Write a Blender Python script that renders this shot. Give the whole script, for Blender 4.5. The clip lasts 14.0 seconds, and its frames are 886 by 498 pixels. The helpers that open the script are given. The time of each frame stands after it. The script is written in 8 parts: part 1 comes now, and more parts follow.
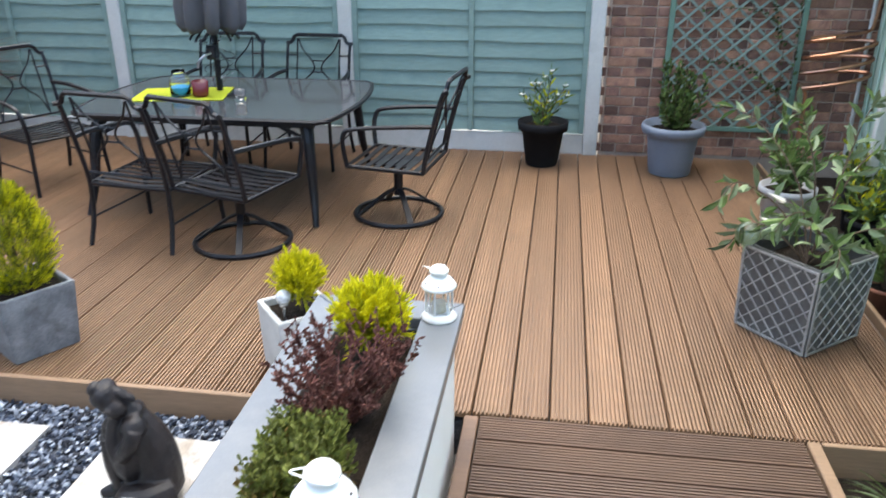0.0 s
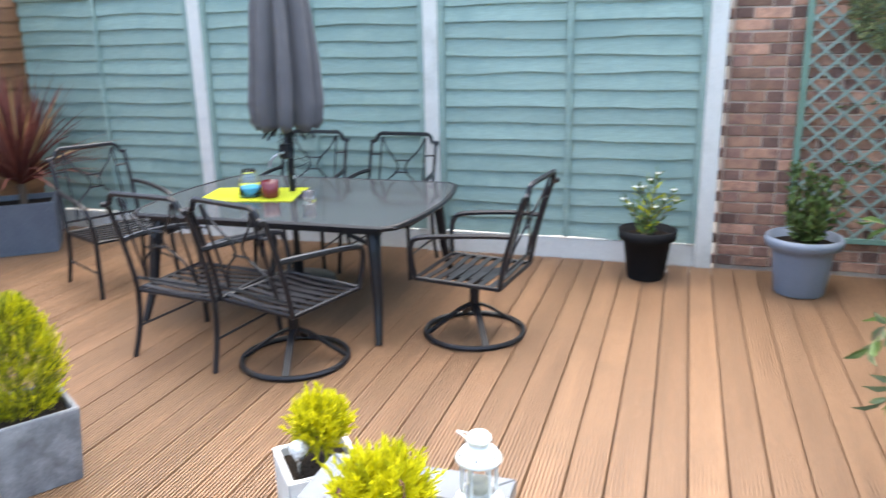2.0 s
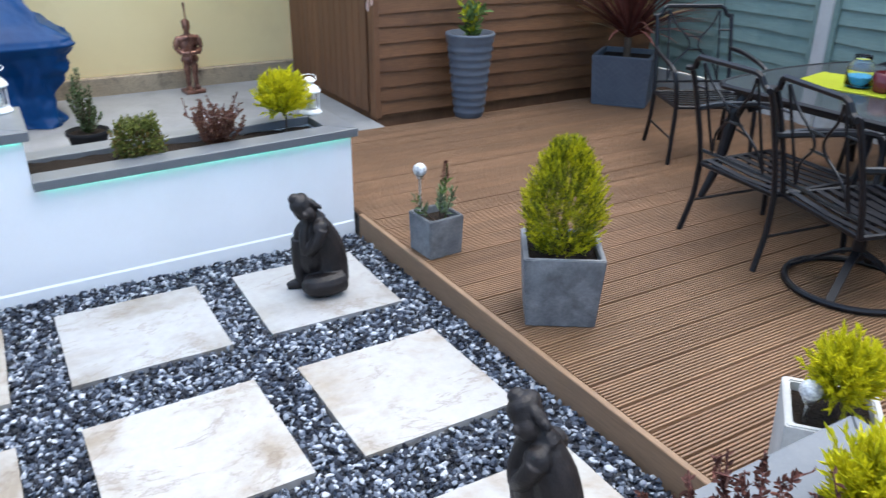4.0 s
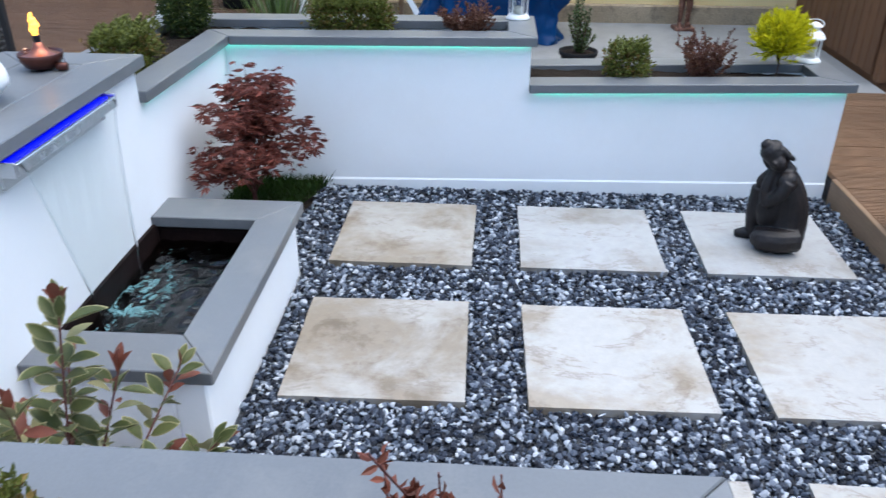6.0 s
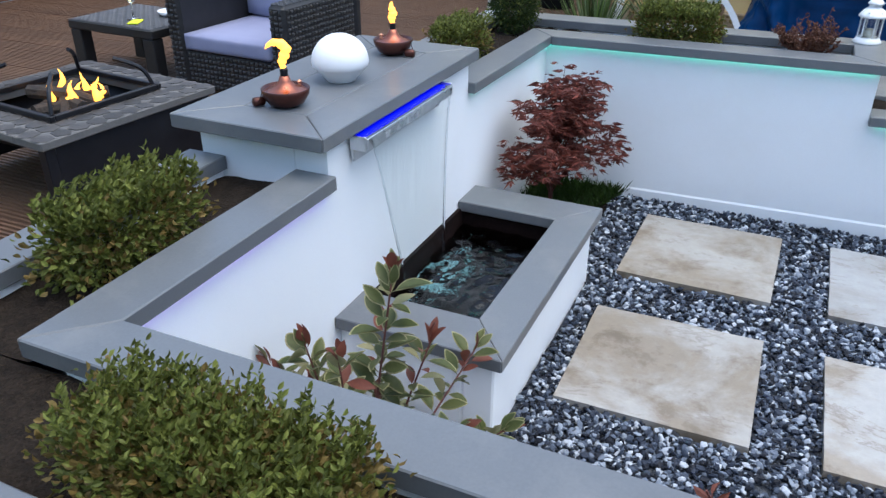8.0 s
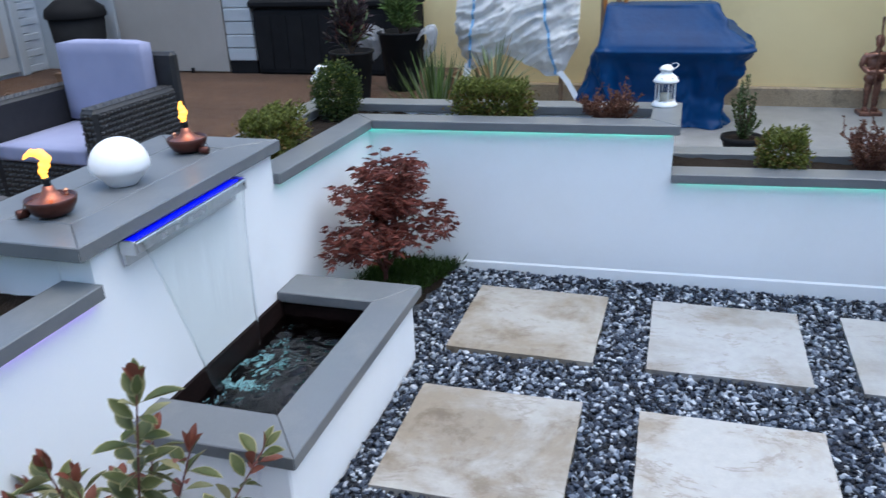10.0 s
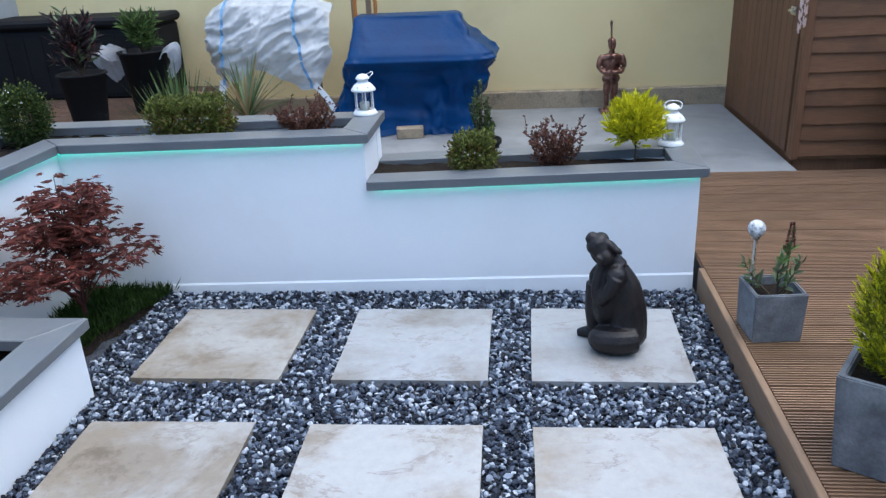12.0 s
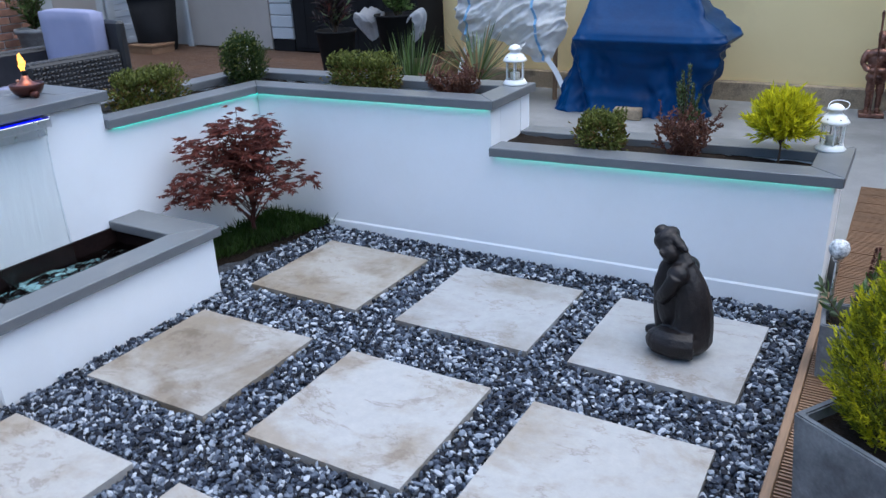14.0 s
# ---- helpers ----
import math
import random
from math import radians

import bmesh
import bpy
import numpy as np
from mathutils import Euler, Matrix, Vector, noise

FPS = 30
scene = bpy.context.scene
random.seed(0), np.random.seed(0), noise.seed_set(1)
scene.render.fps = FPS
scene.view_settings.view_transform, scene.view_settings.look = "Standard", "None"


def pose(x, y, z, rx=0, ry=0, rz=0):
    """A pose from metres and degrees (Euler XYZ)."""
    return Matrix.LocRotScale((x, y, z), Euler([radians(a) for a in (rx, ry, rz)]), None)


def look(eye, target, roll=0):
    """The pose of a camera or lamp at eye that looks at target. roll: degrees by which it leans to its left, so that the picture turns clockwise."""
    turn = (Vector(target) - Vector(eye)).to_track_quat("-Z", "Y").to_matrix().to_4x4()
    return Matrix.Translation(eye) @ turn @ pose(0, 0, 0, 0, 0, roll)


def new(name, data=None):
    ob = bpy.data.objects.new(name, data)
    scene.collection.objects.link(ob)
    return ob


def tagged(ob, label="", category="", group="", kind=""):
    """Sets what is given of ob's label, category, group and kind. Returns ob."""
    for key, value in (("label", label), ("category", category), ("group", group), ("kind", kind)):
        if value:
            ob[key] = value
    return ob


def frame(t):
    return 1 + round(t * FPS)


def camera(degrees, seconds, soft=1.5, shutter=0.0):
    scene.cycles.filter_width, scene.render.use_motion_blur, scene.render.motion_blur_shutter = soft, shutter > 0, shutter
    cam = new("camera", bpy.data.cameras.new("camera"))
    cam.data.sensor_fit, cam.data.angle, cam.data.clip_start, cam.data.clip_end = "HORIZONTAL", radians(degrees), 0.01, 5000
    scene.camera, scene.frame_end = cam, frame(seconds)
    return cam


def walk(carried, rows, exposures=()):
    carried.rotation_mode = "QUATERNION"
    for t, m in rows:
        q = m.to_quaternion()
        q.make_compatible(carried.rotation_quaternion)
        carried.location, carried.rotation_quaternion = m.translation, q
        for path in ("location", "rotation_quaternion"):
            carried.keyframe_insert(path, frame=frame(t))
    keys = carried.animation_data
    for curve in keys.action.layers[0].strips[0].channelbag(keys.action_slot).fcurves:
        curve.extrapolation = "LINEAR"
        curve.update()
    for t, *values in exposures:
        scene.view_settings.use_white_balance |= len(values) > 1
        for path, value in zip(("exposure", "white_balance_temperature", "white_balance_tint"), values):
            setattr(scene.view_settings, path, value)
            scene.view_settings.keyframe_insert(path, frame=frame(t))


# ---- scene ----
cam = camera(59.16, 14.0, soft=1.35, shutter=0.25)
ROWS = [
    (0.0, 0.2171, 0.3733, 1.809, 8.37, -22.82, 0.06),
    (0.5, 0.2613, 0.5396, 1.7776, 3.95, -17.47, -0.4),
    (1.0, 0.3158, 0.7096, 1.7678, 2.74, -14.69, 0.06),
    (1.5, 0.2879, 0.8727, 1.736, 4.52, -12.74, 1.21),
    (2.0, 0.3001, 1.0143, 1.7251, 16.88, -15.78, 1.09),
    (2.5, 0.3011, 1.1306, 1.6752, 33.07, -18.61, -0.49),
    (2.7, 0.2849, 1.1759, 1.6747, 36.61, -19.68, -0.02),
    (4.8, 0.2048, 1.2618, 1.622, 76.0, -25.69, -0.53),
    (5.0, 0.2141, 1.2665, 1.6123, 79.86, -25.77, -0.2),
    (5.5, 0.2392, 1.2153, 1.6028, 85.81, -27.03, -0.41),
    (6.0, 0.2784, 1.1379, 1.5919, 93.67, -28.21, -0.27),
    (6.5, 0.2974, 1.0843, 1.593, 99.91, -27.74, -0.04),
    (7.0, 0.3021, 1.0227, 1.5947, 105.21, -27.47, -0.81),
    (7.2, 0.306, 1.0099, 1.59, 107.2, -27.11, -0.99),
    (8.25, 0.3, 0.995, 1.602, 115.4, -28.3, 0.1),
    (9.3, 0.2187, 1.1387, 1.6149, 113.49, -27.32, 0.93),
    (9.5, 0.1899, 1.1917, 1.6197, 111.56, -25.92, 0.87),
    (10.0, 0.147, 1.3367, 1.613, 106.57, -22.66, 2.16),
    (10.5, 0.0239, 1.4623, 1.6127, 97.31, -24.96, 2.51),
    (11.0, -0.0392, 1.5593, 1.6048, 90.43, -23.78, 1.62),
    (11.5, -0.0126, 1.796, 1.5855, 92.53, -22.84, 2.07),
    (12.0, -0.0302, 2.0209, 1.5631, 95.16, -22.11, 2.67),
    (12.5, -0.0478, 2.2637, 1.5409, 102.28, -21.18, 3.51),
    (13.0, -0.035, 2.538, 1.535, 110.39, -22.85, 3.23),
    (13.5, -0.1347, 2.7535, 1.5106, 115.92, -21.26, 4.49),
    (14.0, -0.1852, 2.977, 1.5057, 120.38, -22.49, 2.2),
]
walk(cam, [(t, pose(x, y, z, 90 + pitch, roll, yaw)) for t, x, y, z, yaw, pitch, roll in ROWS],
     exposures=[(0.0, 2.22, 6700, 4.5), (0.5, 2.55, 7200, 7), (1.0, 2.7, 7430, 8.5), (1.5, 2.25, 7600, 10), (2.0, 2.75, 6900, 8), (2.7, 2.42, 6650, 6), (4.8, 1.62, 6080, 5), (6.0, 1.53, 6080, 5), (6.6, 1.45, 6070, 5), (9.3, 1.28, 6000, 4.5), (12.0, 1.33, 5800, 5), (14.0, 1.18, 5740, 6)])

# ---- light ----
world = bpy.data.worlds.new("world")
scene.world = world
world.use_nodes = True
wn, wl = world.node_tree.nodes, world.node_tree.links
sky = wn.new("ShaderNodeTexSky")
sky.sky_type, sky.sun_disc = "NISHITA", False
sky.sun_elevation, sky.sun_rotation = radians(77), radians(355)
sky.air_density, sky.dust_density, sky.ozone_density = 1.0, 2.0, 1.0
wl.new(sky.outputs[0], wn["Background"].inputs[0])
wn["Background"].inputs[1].default_value = 0.15
sun = new("sun", bpy.data.lights.new("sun", "SUN"))
sun.data.energy, sun.data.angle, sun.data.color = 1.0, radians(80), (1.0, 0.93, 0.82)
sun.matrix_world = look((-0.3, 4.0, 13), (0, 1, 0))


# ---- helpers of this scene ----
def put(bm, material, name, parent=None, smooth=False):
    me = bpy.data.meshes.new(name)
    bmesh.ops.recalc_face_normals(bm, faces=bm.faces[:])
    bm.to_mesh(me)
    bm.free()
    if smooth:
        me.polygons.foreach_set("use_smooth", [True] * len(me.polygons))
    me.materials.append(material)
    ob = new(name, me)
    if parent is not None:
        ob.parent = parent
    return ob


def part(name, bm, material, parent, label="", smooth=False):
    """Links a bmesh as one mesh under a thing or a part."""
    return tagged(put(bm, material, name, parent, smooth), label)


def thing(name, label, category, place=(0, 0, 0), turn=0.0, group=""):
    ob = new(name)
    ob.matrix_basis = pose(*place, 0, 0, turn)
    ob.empty_display_size = 0.1
    return tagged(ob, label, category, group)


def structure(name, bm, material, label, category, smooth=False):
    return tagged(put(bm, material, name, None, smooth), label, category, kind="structure")


def box(bm, x0, x1, y0, y1, z0, z1, bevel=0.0, m=None):
    g = bmesh.ops.create_cube(bm, size=1.0)["verts"]
    for v in g:
        v.co = Vector(((x0 + x1) / 2 + v.co.x * (x1 - x0), (y0 + y1) / 2 + v.co.y * (y1 - y0), (z0 + z1) / 2 + v.co.z * (z1 - z0)))
    if bevel:
        edges = list({e for v in g for e in v.link_edges})
        out = bmesh.ops.bevel(bm, geom=edges, offset=bevel, segments=1, affect="EDGES", clamp_overlap=True)
        g = list({v for f in out["faces"] for v in f.verts})
    if m is not None:
        bmesh.ops.transform(bm, matrix=m, verts=g)
    return bm


def new_box(*a, **k):
    return box(bmesh.new(), *a, **k)


def lathe(bm, profile, n=24, centre=(0, 0, 0), wobble=0.0):
    """Turns a profile of (radius, height) round the upright through centre."""
    rings = []
    for r, z in profile:
        if r < 1e-5:
            rings.append([bm.verts.new((centre[0], centre[1], centre[2] + z))])
        else:
            rings.append([bm.verts.new((centre[0] + r * math.cos(2 * math.pi * i / n), centre[1] + r * math.sin(2 * math.pi * i / n),
                                        centre[2] + z + wobble * math.sin(i * 2.4 + r * 40))) for i in range(n)])
    for a, b in zip(rings, rings[1:]):
        for i in range(n):
            j = (i + 1) % n
            q = [a[i % len(a)], a[j % len(a)], b[j % len(b)], b[i % len(b)]]
            q = list(dict.fromkeys(q))
            if len(q) > 2:
                bm.faces.new(q)
    return bm


def tube(bm, pts, r, n=6, closed=False, taper=1.0):
    """A round bar along points; r may be a number or one for each point."""
    pts = [Vector(p) for p in pts]
    k = len(pts)
    rings, up = [], None
    for i, p in enumerate(pts):
        a, b = (pts[i - 1], pts[(i + 1) % k]) if closed else (pts[max(i - 1, 0)], pts[min(i + 1, k - 1)])
        d = (b - a).normalized()
        if up is None:
            up = d.orthogonal().normalized()
        up = (up - d * up.dot(d)).normalized()
        s = d.cross(up)
        rr = r[i] if isinstance(r, (list, tuple)) else r * (1 + (taper - 1) * i / max(k - 1, 1))
        rings.append([bm.verts.new(p + (up * math.cos(2 * math.pi * j / n) + s * math.sin(2 * math.pi * j / n)) * rr) for j in range(n)])
    for i in range(k if closed else k - 1):
        a, b = rings[i], rings[(i + 1) % k]
        for j in range(n):
            bm.faces.new((a[j], a[(j + 1) % n], b[(j + 1) % n], b[j]))
    if not closed:
        bm.faces.new(rings[0][::-1]), bm.faces.new(rings[-1])
    return bm


def strip(bm, pts, w, t, side=(0, 0, 1)):
    """A flat bar along points, w wide across side and t thick."""
    pts, side = [Vector(p) for p in pts], Vector(side)
    rings = []
    for i, p in enumerate(pts):
        d = (pts[min(i + 1, len(pts) - 1)] - pts[max(i - 1, 0)]).normalized()
        n = d.cross(side).normalized()
        s = n.cross(d).normalized()
        rings.append([bm.verts.new(p + s * (a * w / 2) + n * (b * t / 2)) for a, b in ((-1, -1), (1, -1), (1, 1), (-1, 1))])
    for a, b in zip(rings, rings[1:]):
        for j in range(4):
            bm.faces.new((a[j], a[(j + 1) % 4], b[(j + 1) % 4], b[j]))
    bm.faces.new(rings[0][::-1]), bm.faces.new(rings[-1])
    return bm


def smooth_path(keys, steps=6, closed=False):
    """A Catmull-Rom line through the keys."""
    k = [Vector(p) for p in keys]
    out, n = [], len(k)
    for i in range(n if closed else n - 1):
        p0, p1, p2, p3 = ((k[(i - 1) % n], k[i], k[(i + 1) % n], k[(i + 2) % n]) if closed
                          else (k[max(i - 1, 0)], k[i], k[i + 1], k[min(i + 2, n - 1)]))
        for s in range(steps):
            t = s / steps
            out.append(0.5 * (2 * p1 + (p2 - p0) * t + (2 * p0 - 5 * p1 + 4 * p2 - p3) * t * t + (3 * p1 - p0 - 3 * p2 + p3) * t ** 3))
    if not closed:
        out.append(k[-1])
    return out


def raw(name, verts, faces, material, parent=None, smooth=False):
    me = bpy.data.meshes.new(name)
    me.from_pydata(verts, [], faces)
    me.update()
    if smooth:
        me.polygons.foreach_set("use_smooth", [True] * len(me.polygons))
    me.materials.append(material)
    ob = new(name, me)
    if parent is not None:
        ob.parent = parent
    return ob


def foliage(name, pos, way, length, width, material, parent, fold=0.25, label="", seed=1, plain=False):
    """Many folded leaves in one mesh: places, directions, lengths and widths."""
    rng = np.random.default_rng(seed)
    pos, way = np.asarray(pos, float), np.asarray(way, float)
    n = len(pos)
    way = way / (np.linalg.norm(way, axis=1, keepdims=True) + 1e-9)
    side = np.cross(way, rng.normal(size=(n, 3)))
    side /= np.linalg.norm(side, axis=1, keepdims=True) + 1e-9
    up = np.cross(side, way)
    L = (np.ones(n) * length if np.isscalar(length) else np.asarray(length))[:, None]
    W = (np.ones(n) * width if np.isscalar(width) else np.asarray(width))[:, None]
    if plain:
        v = [pos, pos + way * L * 0.45 + side * W / 2 + up * W * fold, pos + way * L - up * L * 0.12, pos + way * L * 0.45 - side * W / 2 + up * W * fold]
        tri, quad = ((0, 1, 2), (0, 2, 3)), ()
    else:
        def at(u, w, drop):
            return pos + way * L * u + side * W * w + up * (W * fold * abs(w) * 2 - L * drop)
        v = [pos, at(0.28, 0.38, 0.0), at(0.64, 0.47, 0.05), at(1.0, 0.0, 0.20), at(0.64, -0.47, 0.05), at(0.28, -0.38, 0.0), at(0.30, 0.0, 0.0), at(0.64, 0.0, 0.06)]
        tri, quad = ((0, 1, 6), (0, 6, 5), (2, 3, 7), (7, 3, 4)), ((1, 2, 7, 6), (6, 7, 4, 5))
    k = len(v)
    v = np.stack(v, 1).reshape(-1, 3)
    i = np.arange(n)[:, None] * k
    f = [q for c in tri + quad for q in (i + list(c)).tolist()]
    return tagged(raw(name, v.tolist(), f, material, parent), label, kind="stuff" if n > 60 and parent is not None else "")


# ---- materials ----
def nodes_of(name):
    m = bpy.data.materials.new(name)
    m.use_nodes = True
    nt = m.node_tree
    return m, nt.nodes, nt.links, nt.nodes["Principled BSDF"]


def mixed(n, l, kind, fac, a, b):
    x = n.new("ShaderNodeMix")
    x.data_type, x.blend_type = "RGBA", kind
    for i, v in ((0, fac), (6, a), (7, b)):
        if hasattr(v, "is_linked"):
            l.new(v, x.inputs[i])
        else:
            x.inputs[i].default_value = v if i == 0 else (*v, 1)
    return x.outputs[2]


def ramped(n, l, src, lo, hi):
    x = n.new("ShaderNodeMapRange")
    x.inputs[1].default_value, x.inputs[2].default_value = lo, hi
    l.new(src, x.inputs[0])
    return x.outputs[0]


def noisy(n, l, co, scale, detail=4.0, rough=0.55, stretch=None):
    if stretch is not None:
        mp = n.new("ShaderNodeMapping")
        mp.inputs[3].default_value = stretch
        l.new(co, mp.inputs[0])
        co = mp.outputs[0]
    x = n.new("ShaderNodeTexNoise")
    x.inputs["Scale"].default_value, x.inputs["Detail"].default_value, x.inputs["Roughness"].default_value = scale, detail, rough
    l.new(co, x.inputs["Vector"])
    return x.outputs[0]


def stuff_mat(name, a, b, rough=0.6, metal=0.0, broad=3.0, fine=90.0, grain=0.25, bump=0.15, depth=0.004, vary=0.0, island=False,
              stretch=None, spec=0.5, stain=None, stain_scale=1.2, rough_var=0.12, translucent=0.0):
    """A surface between two colours, with broad patches, fine grain, relief, stains and a shade of its own for each piece."""
    m, n, l, p = nodes_of(name)
    co = n.new("ShaderNodeTexCoord").outputs["Object"]
    if vary:
        info = n.new("ShaderNodeNewGeometry").outputs["Random Per Island"] if island else n.new("ShaderNodeObjectInfo").outputs["Random"]
        off = n.new("ShaderNodeVectorMath")
        off.operation = "MULTIPLY_ADD"
        l.new(info, off.inputs[0])
        off.inputs[1].default_value = (17.3, 9.1, 23.7)
        l.new(co, off.inputs[2])
        co = off.outputs[0]
    big = noisy(n, l, co, broad, 5, 0.6, stretch)
    small = noisy(n, l, co, fine, 3, 0.6, stretch)
    col = mixed(n, l, "MIX", ramped(n, l, big, 0.3, 0.7), a, b)
    shade = ramped(n, l, small, 0.25, 0.75)
    g = n.new("ShaderNodeMapRange")
    g.inputs[3].default_value, g.inputs[4].default_value = 1 - grain, 1 + grain
    l.new(shade, g.inputs[0])
    hsv = n.new("ShaderNodeHueSaturation")
    l.new(col, hsv.inputs["Color"])
    l.new(g.outputs[0], hsv.inputs["Value"])
    col = hsv.outputs[0]
    if vary:
        v = n.new("ShaderNodeMapRange")
        v.inputs[3].default_value, v.inputs[4].default_value = 1 - vary, 1 + vary
        l.new(info, v.inputs[0])
        h2 = n.new("ShaderNodeHueSaturation")
        l.new(col, h2.inputs["Color"])
        l.new(v.outputs[0], h2.inputs["Value"])
        col = h2.outputs[0]
    if stain is not None:
        s = noisy(n, l, co, stain_scale, 6, 0.65)
        col = mixed(n, l, "MIX", ramped(n, l, s, 0.5, 0.72), col, stain)
    l.new(col, p.inputs["Base Color"])
    r = n.new("ShaderNodeMapRange")
    r.inputs[3].default_value, r.inputs[4].default_value = max(0.02, rough - rough_var), min(1, rough + rough_var)
    l.new(big, r.inputs[0])
    l.new(r.outputs[0], p.inputs["Roughness"])
    p.inputs["Metallic"].default_value = metal
    p.inputs["Specular IOR Level"].default_value = spec
    if bump:
        bp = n.new("ShaderNodeBump")
        bp.inputs["Strength"].default_value, bp.inputs["Distance"].default_value = bump, depth
        l.new(small, bp.inputs["Height"])
        l.new(bp.outputs[0], p.inputs["Normal"])
    if translucent:
        tr = n.new("ShaderNodeBsdfTranslucent")
        l.new(col, tr.inputs[0])
        mx = n.new("ShaderNodeMixShader")
        mx.inputs[0].default_value = translucent
        l.new(p.outputs[0], mx.inputs[1])
        l.new(tr.outputs[0], mx.inputs[2])
        l.new(mx.outputs[0], n["Material Output"].inputs[0])
    return m


def glow(name, colour, strength):
    m, n, l, p = nodes_of(name)
    p.inputs["Base Color"].default_value = (*colour, 1)
    p.inputs["Emission Color"].default_value = (*colour, 1)
    p.inputs["Emission Strength"].default_value = strength
    return m


def clear(name, tint=(1, 1, 1), rough=0.0, ior=1.45):
    m, n, l, p = nodes_of(name)
    p.inputs["Base Color"].default_value = (*tint, 1)
    p.inputs["Roughness"].default_value = rough
    p.inputs["Transmission Weight"].default_value = 1.0
    p.inputs["IOR"].default_value = ior
    return m


def leaf_mat(name, a, b, vary=0.35, rough=0.5, translucent=0.25):
    return stuff_mat(name, a, b, rough, broad=6.0, fine=60.0, grain=0.1, bump=0, vary=vary, island=True, translucent=translucent, spec=0.22)


RENDER = stuff_mat("white_render", (0.84, 0.85, 0.86), (0.88, 0.89, 0.90), 0.85, broad=1.2, fine=260, grain=0.02, bump=0.2, depth=0.003, stain=(0.79, 0.79, 0.78), stain_scale=0.6)
COPING = stuff_mat("grey_paint", (0.122, 0.130, 0.140), (0.138, 0.147, 0.157), 0.33, broad=4, fine=160, grain=0.06, bump=0.08, depth=0.002, vary=0.05, stain=(0.165, 0.170, 0.173), stain_scale=5, rough_var=0.06)


def slab_mat(name, pale, buff, brown, lo):
    """Riven limestone: pale ground, buff clouds and thin broken veins, laid differently on each slab."""
    m, n, l, p = nodes_of(name)
    co = n.new("ShaderNodeTexCoord").outputs["Object"]
    own = n.new("ShaderNodeObjectInfo").outputs["Random"]
    off = n.new("ShaderNodeVectorMath")
    off.operation = "MULTIPLY_ADD"
    l.new(own, off.inputs[0])
    off.inputs[1].default_value = (31.0, 17.0, 0.0)
    l.new(co, off.inputs[2])
    co = off.outputs[0]
    cloud = noisy(n, l, co, 2.6, 9, 0.66, (1.0, 0.75, 1.0))
    cloud.node.inputs["Distortion"].default_value = 0.3
    patch = noisy(n, l, co, 4.5, 8, 0.7)
    mottle = noisy(n, l, co, 22, 5, 0.65)
    grit = noisy(n, l, co, 130, 3, 0.6)
    vein = noisy(n, l, co, 3.2, 9, 0.68, (1.0, 0.55, 1.0))
    vein.node.inputs["Distortion"].default_value = 0.5
    col = mixed(n, l, "MIX", ramped(n, l, cloud, lo, lo + 0.15), pale, buff)
    hit = n.new("ShaderNodeMath")
    hit.operation = "MULTIPLY"
    l.new(ramped(n, l, patch, 0.49, 0.58), hit.inputs[0])
    l.new(ramped(n, l, cloud, lo + 0.04, lo + 0.22), hit.inputs[1])
    col = mixed(n, l, "MIX", hit.outputs[0], col, brown)
    ab = n.new("ShaderNodeMath")
    ab.operation = "SUBTRACT"
    l.new(vein, ab.inputs[0])
    ab.inputs[1].default_value = 0.5
    ab2 = n.new("ShaderNodeMath")
    ab2.operation = "ABSOLUTE"
    l.new(ab.outputs[0], ab2.inputs[0])
    line = n.new("ShaderNodeMapRange")
    line.inputs[1].default_value, line.inputs[2].default_value, line.inputs[3].default_value, line.inputs[4].default_value = 0.0, 0.018, 0.55, 0.0
    l.new(ab2.outputs[0], line.inputs[0])
    msk = n.new("ShaderNodeMath")
    msk.operation = "MULTIPLY"
    l.new(line.outputs[0], msk.inputs[0])
    l.new(ramped(n, l, patch, 0.46, 0.52), msk.inputs[1])
    col = mixed(n, l, "MIX", msk.outputs[0], col, (0.17, 0.13, 0.095))
    col = mixed(n, l, "MULTIPLY", 0.7, col, mixed(n, l, "MIX", ramped(n, l, mottle, 0.3, 0.7), (0.86, 0.86, 0.87), (1.06, 1.05, 1.04)))
    col = mixed(n, l, "MULTIPLY", 0.5, col, mixed(n, l, "MIX", grit, (0.85, 0.85, 0.85), (1.1, 1.1, 1.1)))
    l.new(col, p.inputs["Base Color"])
    p.inputs["Roughness"].default_value = 0.45
    bp = n.new("ShaderNodeBump")
    bp.inputs["Strength"].default_value, bp.inputs["Distance"].default_value = 0.4, 0.006
    l.new(patch, bp.inputs["Height"])
    l.new(bp.outputs[0], p.inputs["Normal"])
    return m


SLAB = slab_mat("riven_slab", (0.380, 0.373, 0.358), (0.292, 0.254, 0.205), (0.205, 0.165, 0.120), 0.46)
SLAB_GREY = slab_mat("grey_riven_slab", (0.330, 0.333, 0.337), (0.270, 0.260, 0.245), (0.210, 0.190, 0.166), 0.46)
SLAB_BUFF = slab_mat("buff_riven_slab", (0.335, 0.320, 0.295), (0.232, 0.194, 0.146), (0.140, 0.107, 0.072), 0.42)
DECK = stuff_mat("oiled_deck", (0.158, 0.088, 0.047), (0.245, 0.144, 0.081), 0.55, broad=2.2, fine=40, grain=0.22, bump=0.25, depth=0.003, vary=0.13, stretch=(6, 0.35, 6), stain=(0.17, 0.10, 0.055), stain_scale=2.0)
